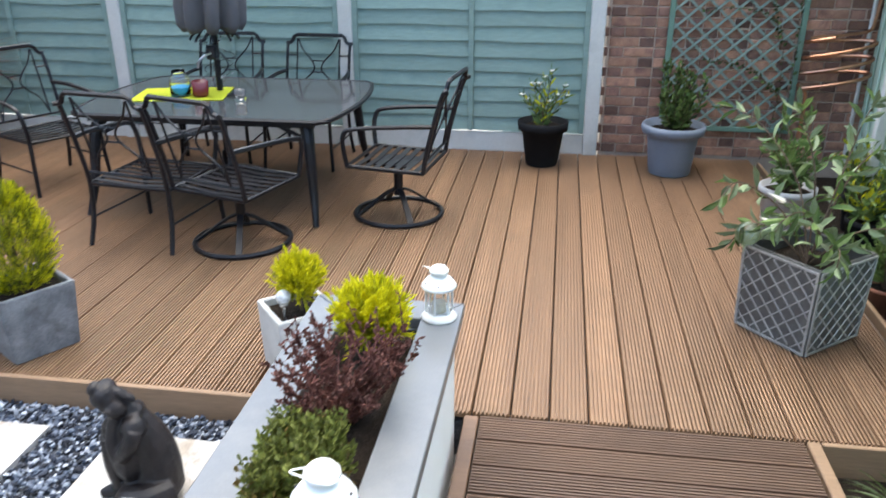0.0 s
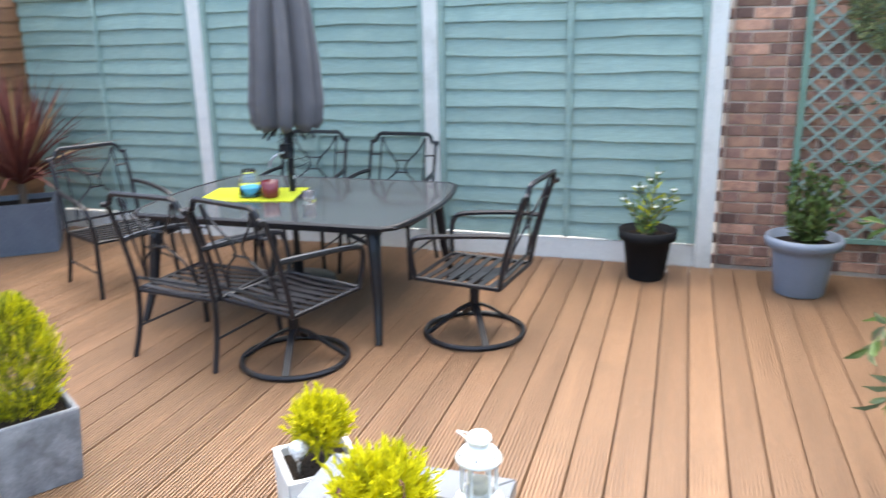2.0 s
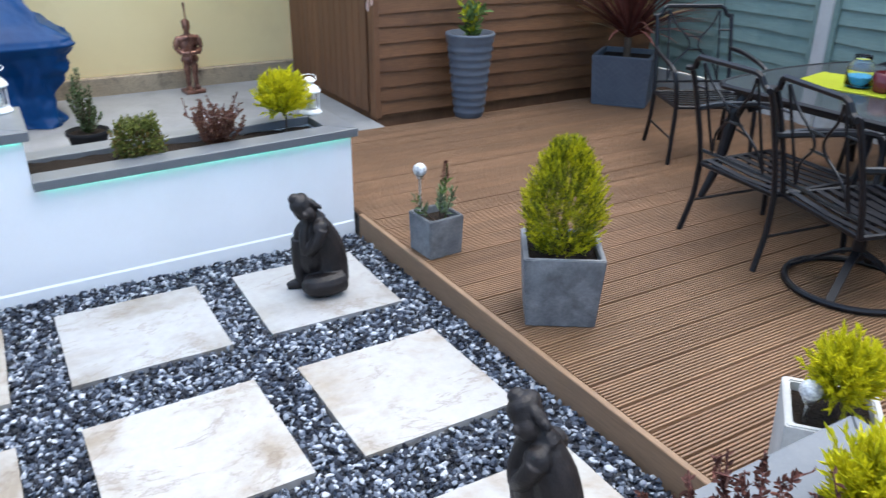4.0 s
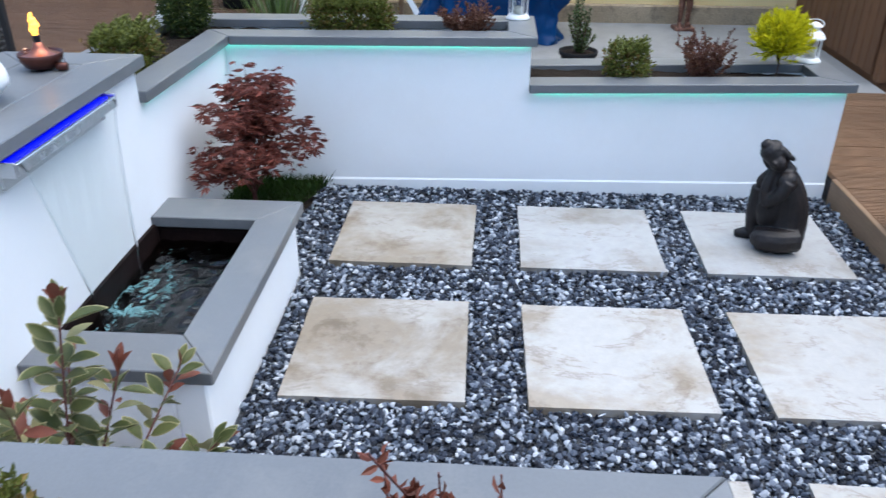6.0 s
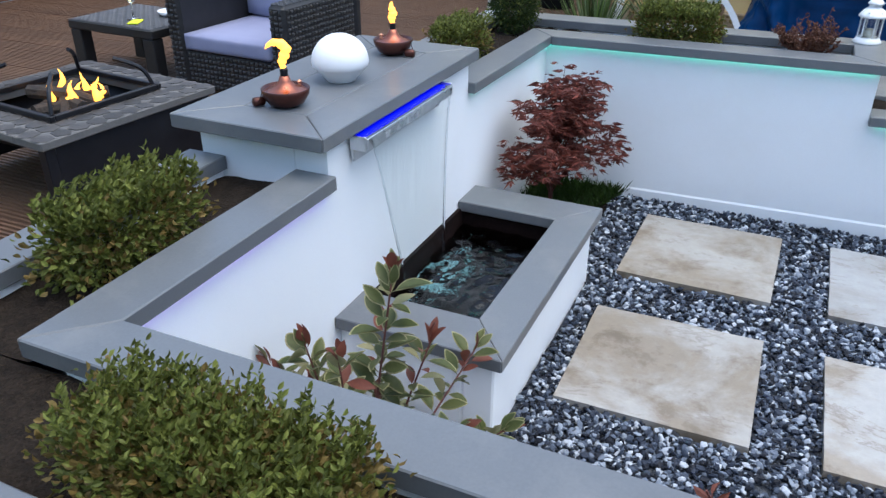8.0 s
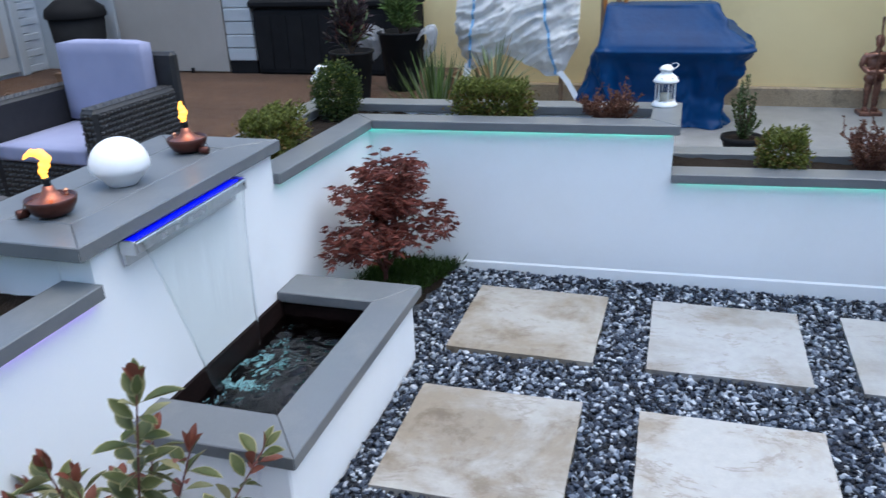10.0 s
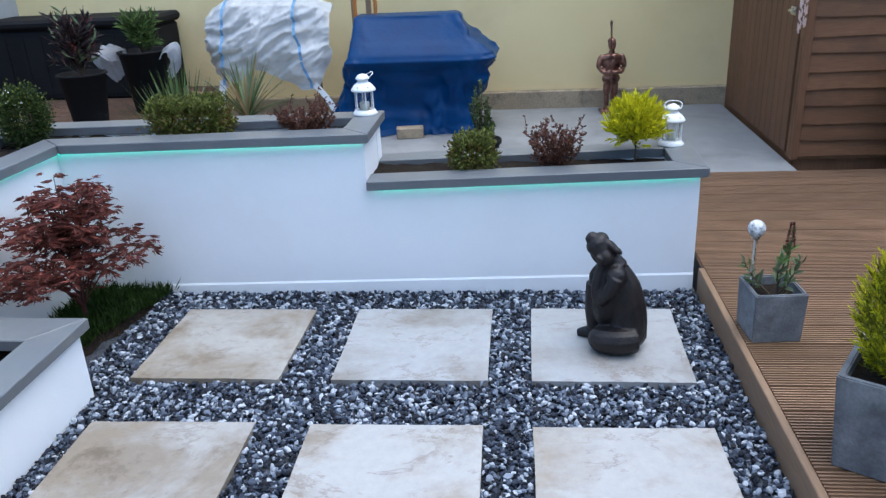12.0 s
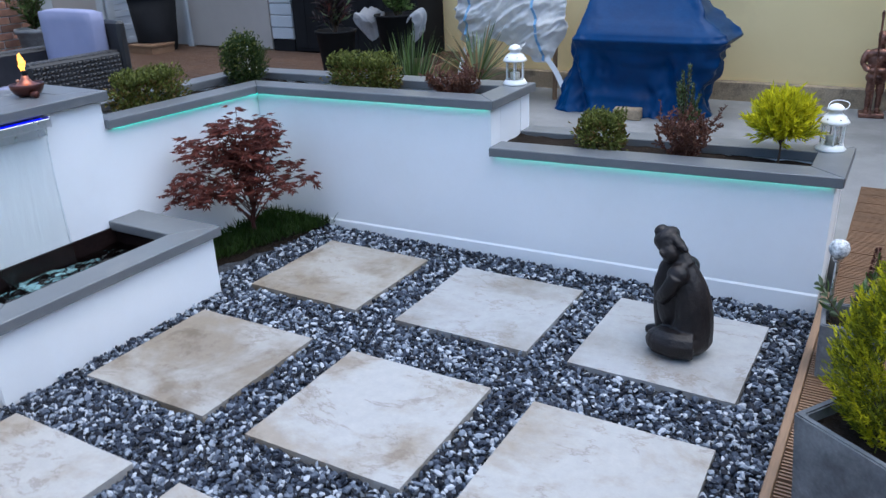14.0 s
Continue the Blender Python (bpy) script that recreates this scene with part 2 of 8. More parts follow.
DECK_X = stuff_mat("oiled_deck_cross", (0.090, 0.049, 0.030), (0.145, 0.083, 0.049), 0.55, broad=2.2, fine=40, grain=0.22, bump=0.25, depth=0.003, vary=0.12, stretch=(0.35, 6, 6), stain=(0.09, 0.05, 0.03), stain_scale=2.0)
EDGE = stuff_mat("deck_edge_timber", (0.20, 0.122, 0.068), (0.26, 0.163, 0.096), 0.6, broad=1.5, fine=35, grain=0.2, bump=0.2, depth=0.003, stretch=(0.4, 6, 6), vary=0.06)
SOIL = stuff_mat("soil", (0.018, 0.013, 0.010), (0.035, 0.026, 0.019), 0.95, spec=0.1, broad=20, fine=120, grain=0.4, bump=1.0, depth=0.02)
PEBBLE, n, l, p = nodes_of("slate_chips")
cr = n.new("ShaderNodeValToRGB")
cr.color_ramp.interpolation = "CONSTANT"
for k, (at, c) in enumerate(((0.0, (0.011, 0.013, 0.020)), (0.26, (0.027, 0.034, 0.052)), (0.47, (0.062, 0.077, 0.108)), (0.62, (0.128, 0.151, 0.195)), (0.75, (0.235, 0.268, 0.318)), (0.87, (0.42, 0.45, 0.50)))):
    el = cr.color_ramp.elements[k] if k < 2 else cr.color_ramp.elements.new(at)
    el.position, el.color = at, (*c, 1)
l.new(n.new("ShaderNodeNewGeometry").outputs["Random Per Island"], cr.inputs[0])
gn = noisy(n, l, n.new("ShaderNodeTexCoord").outputs["Object"], 160, 4)
l.new(mixed(n, l, "MULTIPLY", 0.35, cr.outputs[0], (0.8, 0.8, 0.8)), p.inputs["Base Color"])
p.inputs["Roughness"].default_value = 0.65
p.inputs["Specular IOR Level"].default_value = 0.25
bp = n.new("ShaderNodeBump")
bp.inputs["Strength"].default_value, bp.inputs["Distance"].default_value = 0.4, 0.003
l.new(gn, bp.inputs["Height"])
l.new(bp.outputs[0], p.inputs["Normal"])
BED = stuff_mat("gravel_bed", (0.03, 0.035, 0.045), (0.10, 0.11, 0.13), 0.9, broad=40, fine=120, grain=0.4, bump=1.0, depth=0.02)
CONCRETE = stuff_mat("grey_concrete", (0.205, 0.207, 0.207), (0.275, 0.276, 0.273), 0.85, broad=3.5, fine=140, grain=0.14, bump=0.3, depth=0.003, stain=(0.175, 0.175, 0.17), stain_scale=2.2)
POST = stuff_mat("concrete_post", (0.50, 0.49, 0.46), (0.60, 0.59, 0.56), 0.85, broad=3, fine=120, grain=0.08, bump=0.3, depth=0.003, stain=(0.40, 0.40, 0.37), stain_scale=3)
FENCE = stuff_mat("green_fence_paint", (0.180, 0.258, 0.228), (0.225, 0.312, 0.277), 0.7, broad=1.6, fine=30, grain=0.12, bump=0.3, depth=0.003, stretch=(0.4, 5, 5), vary=0.10, stain=(0.155, 0.235, 0.215), stain_scale=2)
PALE = stuff_mat("pale_green_boards", (0.37, 0.50, 0.41), (0.45, 0.58, 0.48), 0.7, broad=1.6, fine=30, grain=0.12, bump=0.3, depth=0.003, stretch=(5, 5, 0.4), vary=0.08)
SHED = stuff_mat("brown_shed_boards", (0.130, 0.056, 0.022), (0.200, 0.090, 0.036), 0.65, broad=1.4, fine=26, grain=0.2, bump=0.3, depth=0.003, stretch=(5, 0.35, 5), vary=0.14, stain=(0.080, 0.034, 0.015), stain_scale=1.6)
SHED_V = stuff_mat("brown_shed_door", (0.120, 0.052, 0.022), (0.175, 0.080, 0.034), 0.65, broad=1.4, fine=26, grain=0.2, bump=0.3, depth=0.003, stretch=(5, 5, 0.35), vary=0.14)
YELLOW = stuff_mat("yellow_render", (0.78, 0.61, 0.305), (0.85, 0.68, 0.36), 0.9, broad=0.7, fine=200, grain=0.03, bump=0.5, depth=0.004, stain=(0.72, 0.55, 0.28), stain_scale=0.8)
PLINTH = stuff_mat("weathered_plinth", (0.30, 0.23, 0.15), (0.46, 0.36, 0.235), 0.9, broad=3, fine=80, grain=0.3, bump=0.8, depth=0.008, stain=(0.13, 0.105, 0.075), stain_scale=6)
BURNT = stuff_mat("burnt_brick", (0.125, 0.065, 0.052), (0.24, 0.125, 0.090), 0.8, broad=14, fine=120, grain=0.3, bump=0.6, depth=0.004, vary=0.5)
BRICK = stuff_mat("red_brick", (0.215, 0.105, 0.070), (0.39, 0.21, 0.14), 0.85, broad=14, fine=120, grain=0.25, bump=0.6, depth=0.004, vary=0.5, stain=(0.13, 0.06, 0.055), stain_scale=9)
MORTAR = stuff_mat("mortar", (0.36, 0.27, 0.215), (0.46, 0.36, 0.295), 0.95, broad=6, fine=160, grain=0.12, bump=0.5, depth=0.004)


# ---- the large structure ----
DECK_Z, LOW, HIGH, TOP = 0.098, 0.560, 0.755, 0.885


def west_dip(y, high):
    """How far the tops of the west planter run out of level."""
    return (-0.019 + 0.0130 * max(0.0, y + 0.105)) if high else (-0.026 + 0.0245 * (y - 1.322))


def settle(ob):
    """Follows the dip of the west planter with a wall's or a coping's upper edges."""
    for v in ob.data.vertices:
        if v.co.z > 0.3:
            v.co.z += west_dip(v.co.y, v.co.z > 0.62) * max(0.0, min(1.0, (-2.40 - v.co.x) / 0.90))
    return ob



structure("ground", new_box(-60, 60, -60, 60, -0.5, -0.12), CONCRETE, "grey ground under and round the garden", "ground")
structure("gravel_bed", new_box(-3.40, -0.58, -0.16, 2.83, -0.119, -0.035), BED, "dark bed of grit under slate chips", "gravel bed")
structure("concrete_patio", new_box(-6.899, -3.822, -0.62, 3.73, -0.119, 0.085), CONCRETE, "pale grey concrete patio behind the planter", "patio")


def wall_run(name, x0, x1, y0, y1, z1, label):
    return structure(name, new_box(x0, x1, y0, y1, -0.118, z1, bevel=0.006), RENDER, label, "planter wall")


WL = "smooth white-rendered low garden wall of a raised planter"
T = 0.10


def stepped_wall(name, outline, a, b, along, label=WL):
    """A wall of one piece with a stepped top: its outline in height, drawn through its thickness from a to b."""
    bm = bmesh.new()
    put_at = (lambda u, z, w: (w, u, z)) if along == "y" else (lambda u, z, w: (u, w, z))
    lo, hi = [bm.verts.new(put_at(u, z, a)) for u, z in outline], [bm.verts.new(put_at(u, z, b)) for u, z in outline]
    bm.faces.new(lo), bm.faces.new(hi[::-1])
    for i in range(len(lo)):
        j = (i + 1) % len(lo)
        bm.faces.new((lo[i], hi[i], hi[j], lo[j]))
    return structure(name, bm, RENDER, label, "planter wall")


CT = 0.043
zh, zl, zt, zb = HIGH - CT, LOW - CT, TOP - CT, -0.118
for name, x0, x1, y0, ym in (("wall_west_inner", -3.49, -3.39, -0.14, 1.32), ("wall_west_outer", -3.82, -3.72, -0.60, 1.32),
                             ("wall_east_inner", -0.579, -0.48, -0.14, 1.48), ("wall_east_outer", -0.20, -0.10, -0.60, 1.48)):
    ob = stepped_wall(name, [(y0, zb), (2.80, zb), (2.80, zl), (ym, zl), (ym, zh), (y0, zh)], x0, x1, "y")
    if "west" in name:
        settle(ob)
settle(wall_run("wall_west_step", -3.7195, -3.4905, 1.22, 1.319, zh, WL))
settle(wall_run("wall_west_end", -3.7195, -3.4905, 2.70, 2.799, zl, WL))
wall_run("wall_east_step", -0.4795, -0.2005, 1.38, 1.479, zh, WL)
wall_run("wall_east_end", -0.4795, -0.2005, 2.70, 2.799, zl, WL)
stepped_wall("wall_south_inner", [(-3.389, zb), (-0.58, zb), (-0.58, zh), (-1.40, zh), (-1.40, zt), (-2.40, zt), (-2.40, zh), (-3.389, zh)], -0.24, -0.135, "x")
settle(wall_run("wall_south_outer_west", -3.719, -2.401, -0.60, -0.50, zh, WL))
wall_run("wall_south_outer_east", -1.399, -0.201, -0.60, -0.50, zh, WL)
wall_run("wall_water_feature", -2.399, -1.401, -0.58, -0.2405, zt, "white-rendered water feature wall standing taller than the planter")
# skirting at the foot of the west wall
bm = bmesh.new()
ends = [[bm.verts.new((x, y, z)) for x, z in ((-3.3895, -0.05), (-3.384, -0.05), (-3.3845, top - 0.010), (-3.3895, top))] for y, top in ((0.30, 0.020), (2.80, 0.066))]
bm.faces.new(ends[0]), bm.faces.new(ends[1][::-1])
for i in range(4):
    bm.faces.new((ends[0][i], ends[0][(i + 1) % 4], ends[1][(i + 1) % 4], ends[1][i]))
structure("skirting_west", bm, RENDER, "white-rendered skirting along the foot of the wall", "skirting")

# soil in the troughs
for i, (a, b, c, d, z) in enumerate(((-3.72, -3.49, -0.50, 1.22, 0.69), (-3.72, -3.49, 1.32, 2.70, 0.515), (-3.49, -2.40, -0.50, -0.24, 0.69),
                                     (-1.40, -0.48, -0.50, -0.24, 0.69), (-0.48, -0.20, -0.50, 1.38, 0.69), (-0.48, -0.20, 1.48, 2.70, 0.515))):
    bm = bmesh.new()
    nx, ny = max(4, int((b - a) / 0.04)), max(4, int((d - c) / 0.04))
    grid = [[bm.verts.new((a + (b - a) * p / nx, c + (d - c) * q / ny, z + 0.012 * noise.noise((a + p * 0.7, c + q * 0.7, i * 3.1)))) for q in range(ny + 1)] for p in range(nx + 1)]
    for p in range(nx):
        for q in range(ny):
            bm.faces.new((grid[p][q], grid[p + 1][q], grid[p + 1][q + 1], grid[p][q + 1]))
    structure("soil_bed", bm, SOIL, "dark damp soil filling the planter trough", "soil", True)


# copings: boards with mitred ends
def coping(name, outline, z, label="grey-painted coping board on the planter wall", thick=0.043):
    """A flat board with the given plan outline."""
    bm = bmesh.new()
    lo = [bm.verts.new((x, y, z - thick)) for x, y in outline]
    hi = [bm.verts.new((x, y, z)) for x, y in outline]
    bm.faces.new(lo[::-1]), bm.faces.new(hi)
    for i in range(len(lo)):
        j = (i + 1) % len(lo)
        bm.faces.new((lo[i], lo[j], hi[j], hi[i]))
    bmesh.ops.bevel(bm, geom=bm.edges[:], offset=0.003, segments=1, affect="EDGES")
    return structure(name, bm, COPING, label, "coping")


W, g = 0.135, 0.0015
# west: inner edge x -3.357, outer edge -3.845
xi, xo = -3.357, -3.845
settle(coping("coping_west_inner", [(xi, -0.105 + g), (xi, 1.345), (xi - W, 1.345 - W), (xi - W, -0.105 - W + g)], HIGH))
settle(coping("coping_west_end", [(xi - g, 1.346), (xo + g, 1.346), (xo + W, 1.346 - W), (xi - W, 1.346 - W)], HIGH))
settle(coping("coping_west_outer", [(xo, -0.62), (xo + W, -0.62 + W), (xo + W, 1.345 - W - g), (xo, 1.345)], HIGH))
settle(coping("coping_west_low_inner", [(xi, 1.322), (xi, 2.828), (xi - W, 2.828 - W), (xi - W, 1.322)], LOW))
settle(coping("coping_west_low_outer", [(xo, 1.322), (xo + W, 1.322), (xo + W, 2.828 - W), (xo, 2.828)], LOW))
settle(coping("coping_west_low_end", [(xi - g, 2.83), (xo + g, 2.83), (xo + W, 2.83 - W), (xi - W, 2.83 - W)], LOW))
# south
settle(coping("coping_south_west_inner", [(xi - g, -0.107), (xi - W, -0.107 - W), (-2.4015, -0.107 - W), (-2.4015, -0.107)], HIGH))
settle(coping("coping_south_west_outer", [(xo + g, -0.622), (-2.4015, -0.622), (-2.4015, -0.622 + W), (xo + W, -0.622 + W)], HIGH))
ei, eo = -0.603, -0.067
coping("coping_south_east_inner", [(-1.3985, -0.107), (-1.3985, -0.107 - W), (ei + W, -0.107 - W), (ei + g, -0.107)], HIGH)
coping("coping_south_east_outer", [(-1.3985, -0.622), (eo - g, -0.622), (eo - W, -0.622 + W), (-1.3985, -0.622 + W)], HIGH)
# east
coping("coping_east_inner", [(ei, -0.105 + g), (ei + W, -0.105 - W + g), (ei + W, 1.505 - W), (ei, 1.505)], HIGH)
coping("coping_east_end", [(ei + g, 1.506), (ei + W, 1.506 - W), (eo - W, 1.506 - W), (eo - g, 1.506)], HIGH)
coping("coping_east_outer", [(eo, -0.62), (eo, 1.505), (eo - W, 1.505 - W - g), (eo - W, -0.62 + W)], HIGH)
coping("coping_east_low_inner", [(ei, 1.482), (ei + W, 1.482), (ei + W, 2.828 - W), (ei, 2.828)], LOW)
coping("coping_east_low_outer", [(eo, 1.482), (eo, 2.828), (eo - W, 2.828 - W), (eo - W, 1.482)], LOW)
coping("coping_east_low_end", [(ei + g, 2.83), (ei + W, 2.83 - W), (eo - W, 2.83 - W), (eo - g, 2.83)], LOW)
# water wall top: a mitred frame of boards round a middle one
px0, px1, py0, py1 = -2.425, -1.335, -0.62, -0.102
TL = "grey-painted top board of the water feature wall"
coping("coping_top_front", [(px0, py1), (px1, py1), (px1 - 0.15, py1 - 0.15), (px0 + 0.15, py1 - 0.15)], TOP, TL)
coping("coping_top_back", [(px0, py0), (px0 + 0.15, py0 + 0.15), (px1 - 0.15, py0 + 0.15), (px1, py0)], TOP, TL)
coping("coping_top_west", [(px0, py0 + g), (px0, py1 - g), (px0 + 0.15 - g, py1 - 0.15), (px0 + 0.15 - g, py0 + 0.15)], TOP, TL)
coping("coping_top_east", [(px1, py0 + g), (px1 - 0.15 + g, py0 + 0.15), (px1 - 0.15 + g, py1 - 0.15), (px1, py1 - g)], TOP, TL)
coping("coping_top_middle", [(px0 + 0.152, py0 + 0.152), (px0 + 0.152, py1 - 0.152), (px1 - 0.152, py1 - 0.152), (px1 - 0.152, py0 + 0.152)], TOP - 0.001, TL)

# pond: walls, coping, floor and water
PZ = 0.296
PL = "white-rendered pond wall in front of the water feature"
wall_run("wall_pond_front", -2.467, -1.40, 0.28, 0.379, PZ - 0.043, PL)
wall_run("wall_pond_west", -2.466, -2.34, -0.134, 0.279, PZ - 0.043, PL)
wall_run("wall_pond_east", -1.53, -1.401, -0.134, 0.279, PZ - 0.043, PL)
qx0, qx1, qy0, qy1, qw = -2.49, -1.376, -0.133, 0.411, 0.142
PC = "wet grey-painted coping board round the pond"
coping("coping_pond_front", [(qx0, qy1), (qx0 + 0.178, qy1 - qw), (qx1 - 0.178, qy1 - qw), (qx1, qy1)], PZ, PC)
coping("coping_pond_west", [(qx0, qy0), (qx0 + 0.178, qy0), (qx0 + 0.178, qy1 - qw - g), (qx0, qy1 - g)], PZ, PC)
coping("coping_pond_east", [(qx1, qy0), (qx1, qy1 - g), (qx1 - 0.178, qy1 - qw - g), (qx1 - 0.178, qy0)], PZ, PC)
LINER = stuff_mat("black_liner", (0.006, 0.003, 0.003), (0.014, 0.007, 0.006), 0.75, spec=0.12, broad=5, fine=60, grain=0.3, bump=0.2)
bm = new_box(-2.339, -1.531, -0.134, 0.279, -0.10, -0.08)
structure("pond_floor", bm, LINER, "black pond liner floor", "pond liner")
bm = bmesh.new()
for b4 in ((-2.339, -2.331, -0.134, 0.279), (-1.539, -1.531, -0.134, 0.279), (-2.33, -1.54, 0.271, 0.279), (-2.33, -1.54, -0.134, -0.120)):
    box(bm, *b4, -0.079, 0.262 if b4[3] < 0.0 else 0.25)
structure("pond_liner", bm, LINER, "black liner on the pond's inner sides", "pond liner")

# ---- fence to the north ----
FY = 6.53
posts_x = (0.487, -1.457, -3.38, -5.30)


fence = thing("fence", "green-painted waney-lap fence with whitish concrete posts", "fence", (0, FY, DECK_Z))


def fence_post(x):
    shaft = part("post", new_box(x - 0.055, x + 0.055, -0.055, 0.055, -0.05, 1.98, bevel=0.008), POST, fence, "whitish concrete fence post")
    bm = bmesh.new()
    g4 = [bm.verts.new((x + sx * 0.055, sy * 0.055, 1.981)) for sx, sy in ((-1, -1), (1, -1), (1, 1), (-1, 1))]
    h4 = [bm.verts.new((x + sx * 0.03, sy * 0.03, 2.045)) for sx, sy in ((-1, -1), (1, -1), (1, 1), (-1, 1))]
    bm.faces.new(g4[::-1]), bm.faces.new(h4)
    for i in range(4):
        bm.faces.new((g4[i], g4[(i + 1) % 4], h4[(i + 1) % 4], h4[i]))
    part("cap", bm, POST, shaft)


for x in posts_x:
    fence_post(x)


def fence_panel(x0, x1, seed):
    """A waney-lap panel: overlapping wavy slats between battens, on a concrete gravel board."""
    rng = random.Random(seed)
    o, w = (x0 + x1) / 2, (x1 - x0) / 2 - 0.057
    part("gravel_board", new_box(o - w, o + w, -0.02, 0.02, -0.05, 0.15, bevel=0.005), POST, fence, "whitish concrete gravel board")
    rows, z0, z1 = 15, 0.16, 1.90
    t = part("panel", new_box(o - w, o + w, -0.034, 0.02, z1 + 0.005, z1 + 0.045, bevel=0.004), FENCE, fence)
    step = (z1 - z0) / rows
    for r in range(rows):
        bm = bmesh.new()
        n = 20
        ph, am, fr = rng.uniform(0, 6), rng.uniform(0.002, 0.009), rng.uniform(3.5, 7.5)
        knot, kd = rng.uniform(-w, w), rng.uniform(-0.014, 0.010)
        top = []
        for i in range(n + 1):
            x = -w + 2 * w * i / n
            wave = am * math.sin(x * fr + ph) + rng.uniform(-0.002, 0.002) + kd * math.exp(-((x - knot) / 0.12) ** 2)
            zb_ = z0 + r * step + wave
            zt_ = z0 + (r + 1) * step + 0.022
            top.append([bm.verts.new(c) for c in ((o + x, -0.026, zb_), (o + x, -0.006, zt_), (o + x, 0.002, zt_), (o + x, -0.012, zb_))])
        for a, b in zip(top, top[1:]):
            for j in range(4):
                bm.faces.new((a[j], b[j], b[(j + 1) % 4], a[(j + 1) % 4]))
        bm.faces.new(top[0]), bm.faces.new(top[-1][::-1])
        part("slat", bm, FENCE, t)
    for x in (-w + 0.02, 0.02, w - 0.02):
        part("batten", new_box(o + x - 0.02, o + x + 0.02, -0.046, -0.027, z0, z1, bevel=0.003), FENCE, t)


for i, (a, b) in enumerate(zip(posts_x[1:], posts_x)):
    fence_panel(a, b, 31 + i)

# ---- brick wall at the north-east ----
structure("wall_brick", new_box(0.562, 2.75, 6.580, 6.85, -0.118, 2.9), MORTAR, "mortar bed of the old red brick wall", "brick wall")
structure("roof_edge", new_box(0.40, 2.80, 6.45, 6.9, 2.33, 2.45, bevel=0.01), FENCE, "green-painted board along the top of the brick wall", "fascia")

# ---- pale fence to the east, board by board ----
EX = 2.47
SLANT = pose(EX, 6.56, 0, 0, 0, -11.3)
structure("fence_east", new_box(0.03, 0.06, -3.70, 0.0, -0.118, 2.2), PALE, "pale green fence backing, set askew to the deck", "fence").matrix_basis = SLANT
structure("fence_east_far", new_box(1.775, 1.805, -7.0, 2.93, -0.118, 2.2), PALE, "pale green fence beside the lower deck", "fence")

# ---- shed to the west ----
SX, SY = -5.08, 3.735
structure("shed_core", new_box(-6.90, SX - 0.03, SY + 0.03, 7.2, -0.118, 2.45), SHED_V, "brown timber core of the shed", "shed")
structure("shed_roof", new_box(-6.94, SX + 0.14, SY - 0.12, 7.3, 2.46, 2.53, bevel=0.01), CONCRETE, "grey felt roof of the brown shed", "roof")

# ---- yellow wall and the house ----
structure("wall_yellow", new_box(-7.25, -6.95, -2.60, 3.80, 0.24, 3.0), YELLOW, "pale yellow rendered boundary wall", "wall")
structure("plinth", new_box(-7.25, -6.90, -2.60, 3.80, -0.118, 0.239, bevel=0.01), PLINTH, "weathered stone plinth at the foot of the yellow wall", "plinth")
structure("wall_south", new_box(-10.0, 2.6, -7.3, -7.0, -0.118, 3.2), YELLOW, "plain rendered house wall closing the garden", "wall")
structure("wall_far_west", new_box(-10.3, -10.0, -6.99, -2.3, -0.118, 3.2), RENDER, "plain white house wall", "wall")


# ---- materials of the things ----
BLACK = stuff_mat("black_powder_coat", (0.007, 0.007, 0.009), (0.013, 0.013, 0.016), 0.36, broad=8, fine=200, grain=0.1, bump=0.1, depth=0.001, spec=0.30)
WHITE = stuff_mat("white_enamel", (0.80, 0.80, 0.78), (0.85, 0.85, 0.83), 0.35, broad=8, fine=120, grain=0.02, bump=0.04, depth=0.001)
BRONZE = stuff_mat("dark_bronze_resin", (0.006, 0.005, 0.006), (0.019, 0.014, 0.013), 0.50, broad=14, fine=60, grain=0.3, bump=0.6, depth=0.006, spec=0.36)
COPPER = stuff_mat("copper", (0.42, 0.20, 0.12), (0.62, 0.33, 0.21), 0.32, metal=1.0, broad=10, fine=80, grain=0.12, bump=0.05)
COPPER_DARK = stuff_mat("brown_copper", (0.050, 0.016, 0.012), (0.095, 0.030, 0.021), 0.32, metal=0.6, broad=12, fine=90, grain=0.15, bump=0.1, depth=0.001)
CEMENT = stuff_mat("grey_fibre_cement", (0.085, 0.092, 0.102), (0.235, 0.245, 0.255), 0.75, broad=7, fine=110, grain=0.18, bump=0.25, depth=0.002, stain=(0.075, 0.078, 0.082), stain_scale=9)
CEMENT_PALE = stuff_mat("pale_fibre_cement", (0.40, 0.395, 0.375), (0.52, 0.515, 0.49), 0.75, broad=7, fine=110, grain=0.08, bump=0.2, depth=0.002)
LEAD = stuff_mat("leaden_plastic", (0.060, 0.059, 0.057), (0.125, 0.123, 0.118), 0.5, metal=0.2, broad=10, fine=120, grain=0.12, bump=0.1)
LEAD_EDGE = stuff_mat("worn_silver_paint", (0.26, 0.26, 0.255), (0.46, 0.46, 0.45), 0.45, metal=0.4, broad=14, fine=120, grain=0.2, bump=0.1)
BLUEPOT = stuff_mat("blue_grey_plastic", (0.135, 0.16, 0.205), (0.17, 0.195, 0.24), 0.5, broad=5, fine=120, grain=0.06, bump=0.05)
BLACKPOT = stuff_mat("black_plastic", (0.008, 0.008, 0.009), (0.014, 0.014, 0.015), 0.75, spec=0.12, broad=6, fine=120, grain=0.1, bump=0.05)
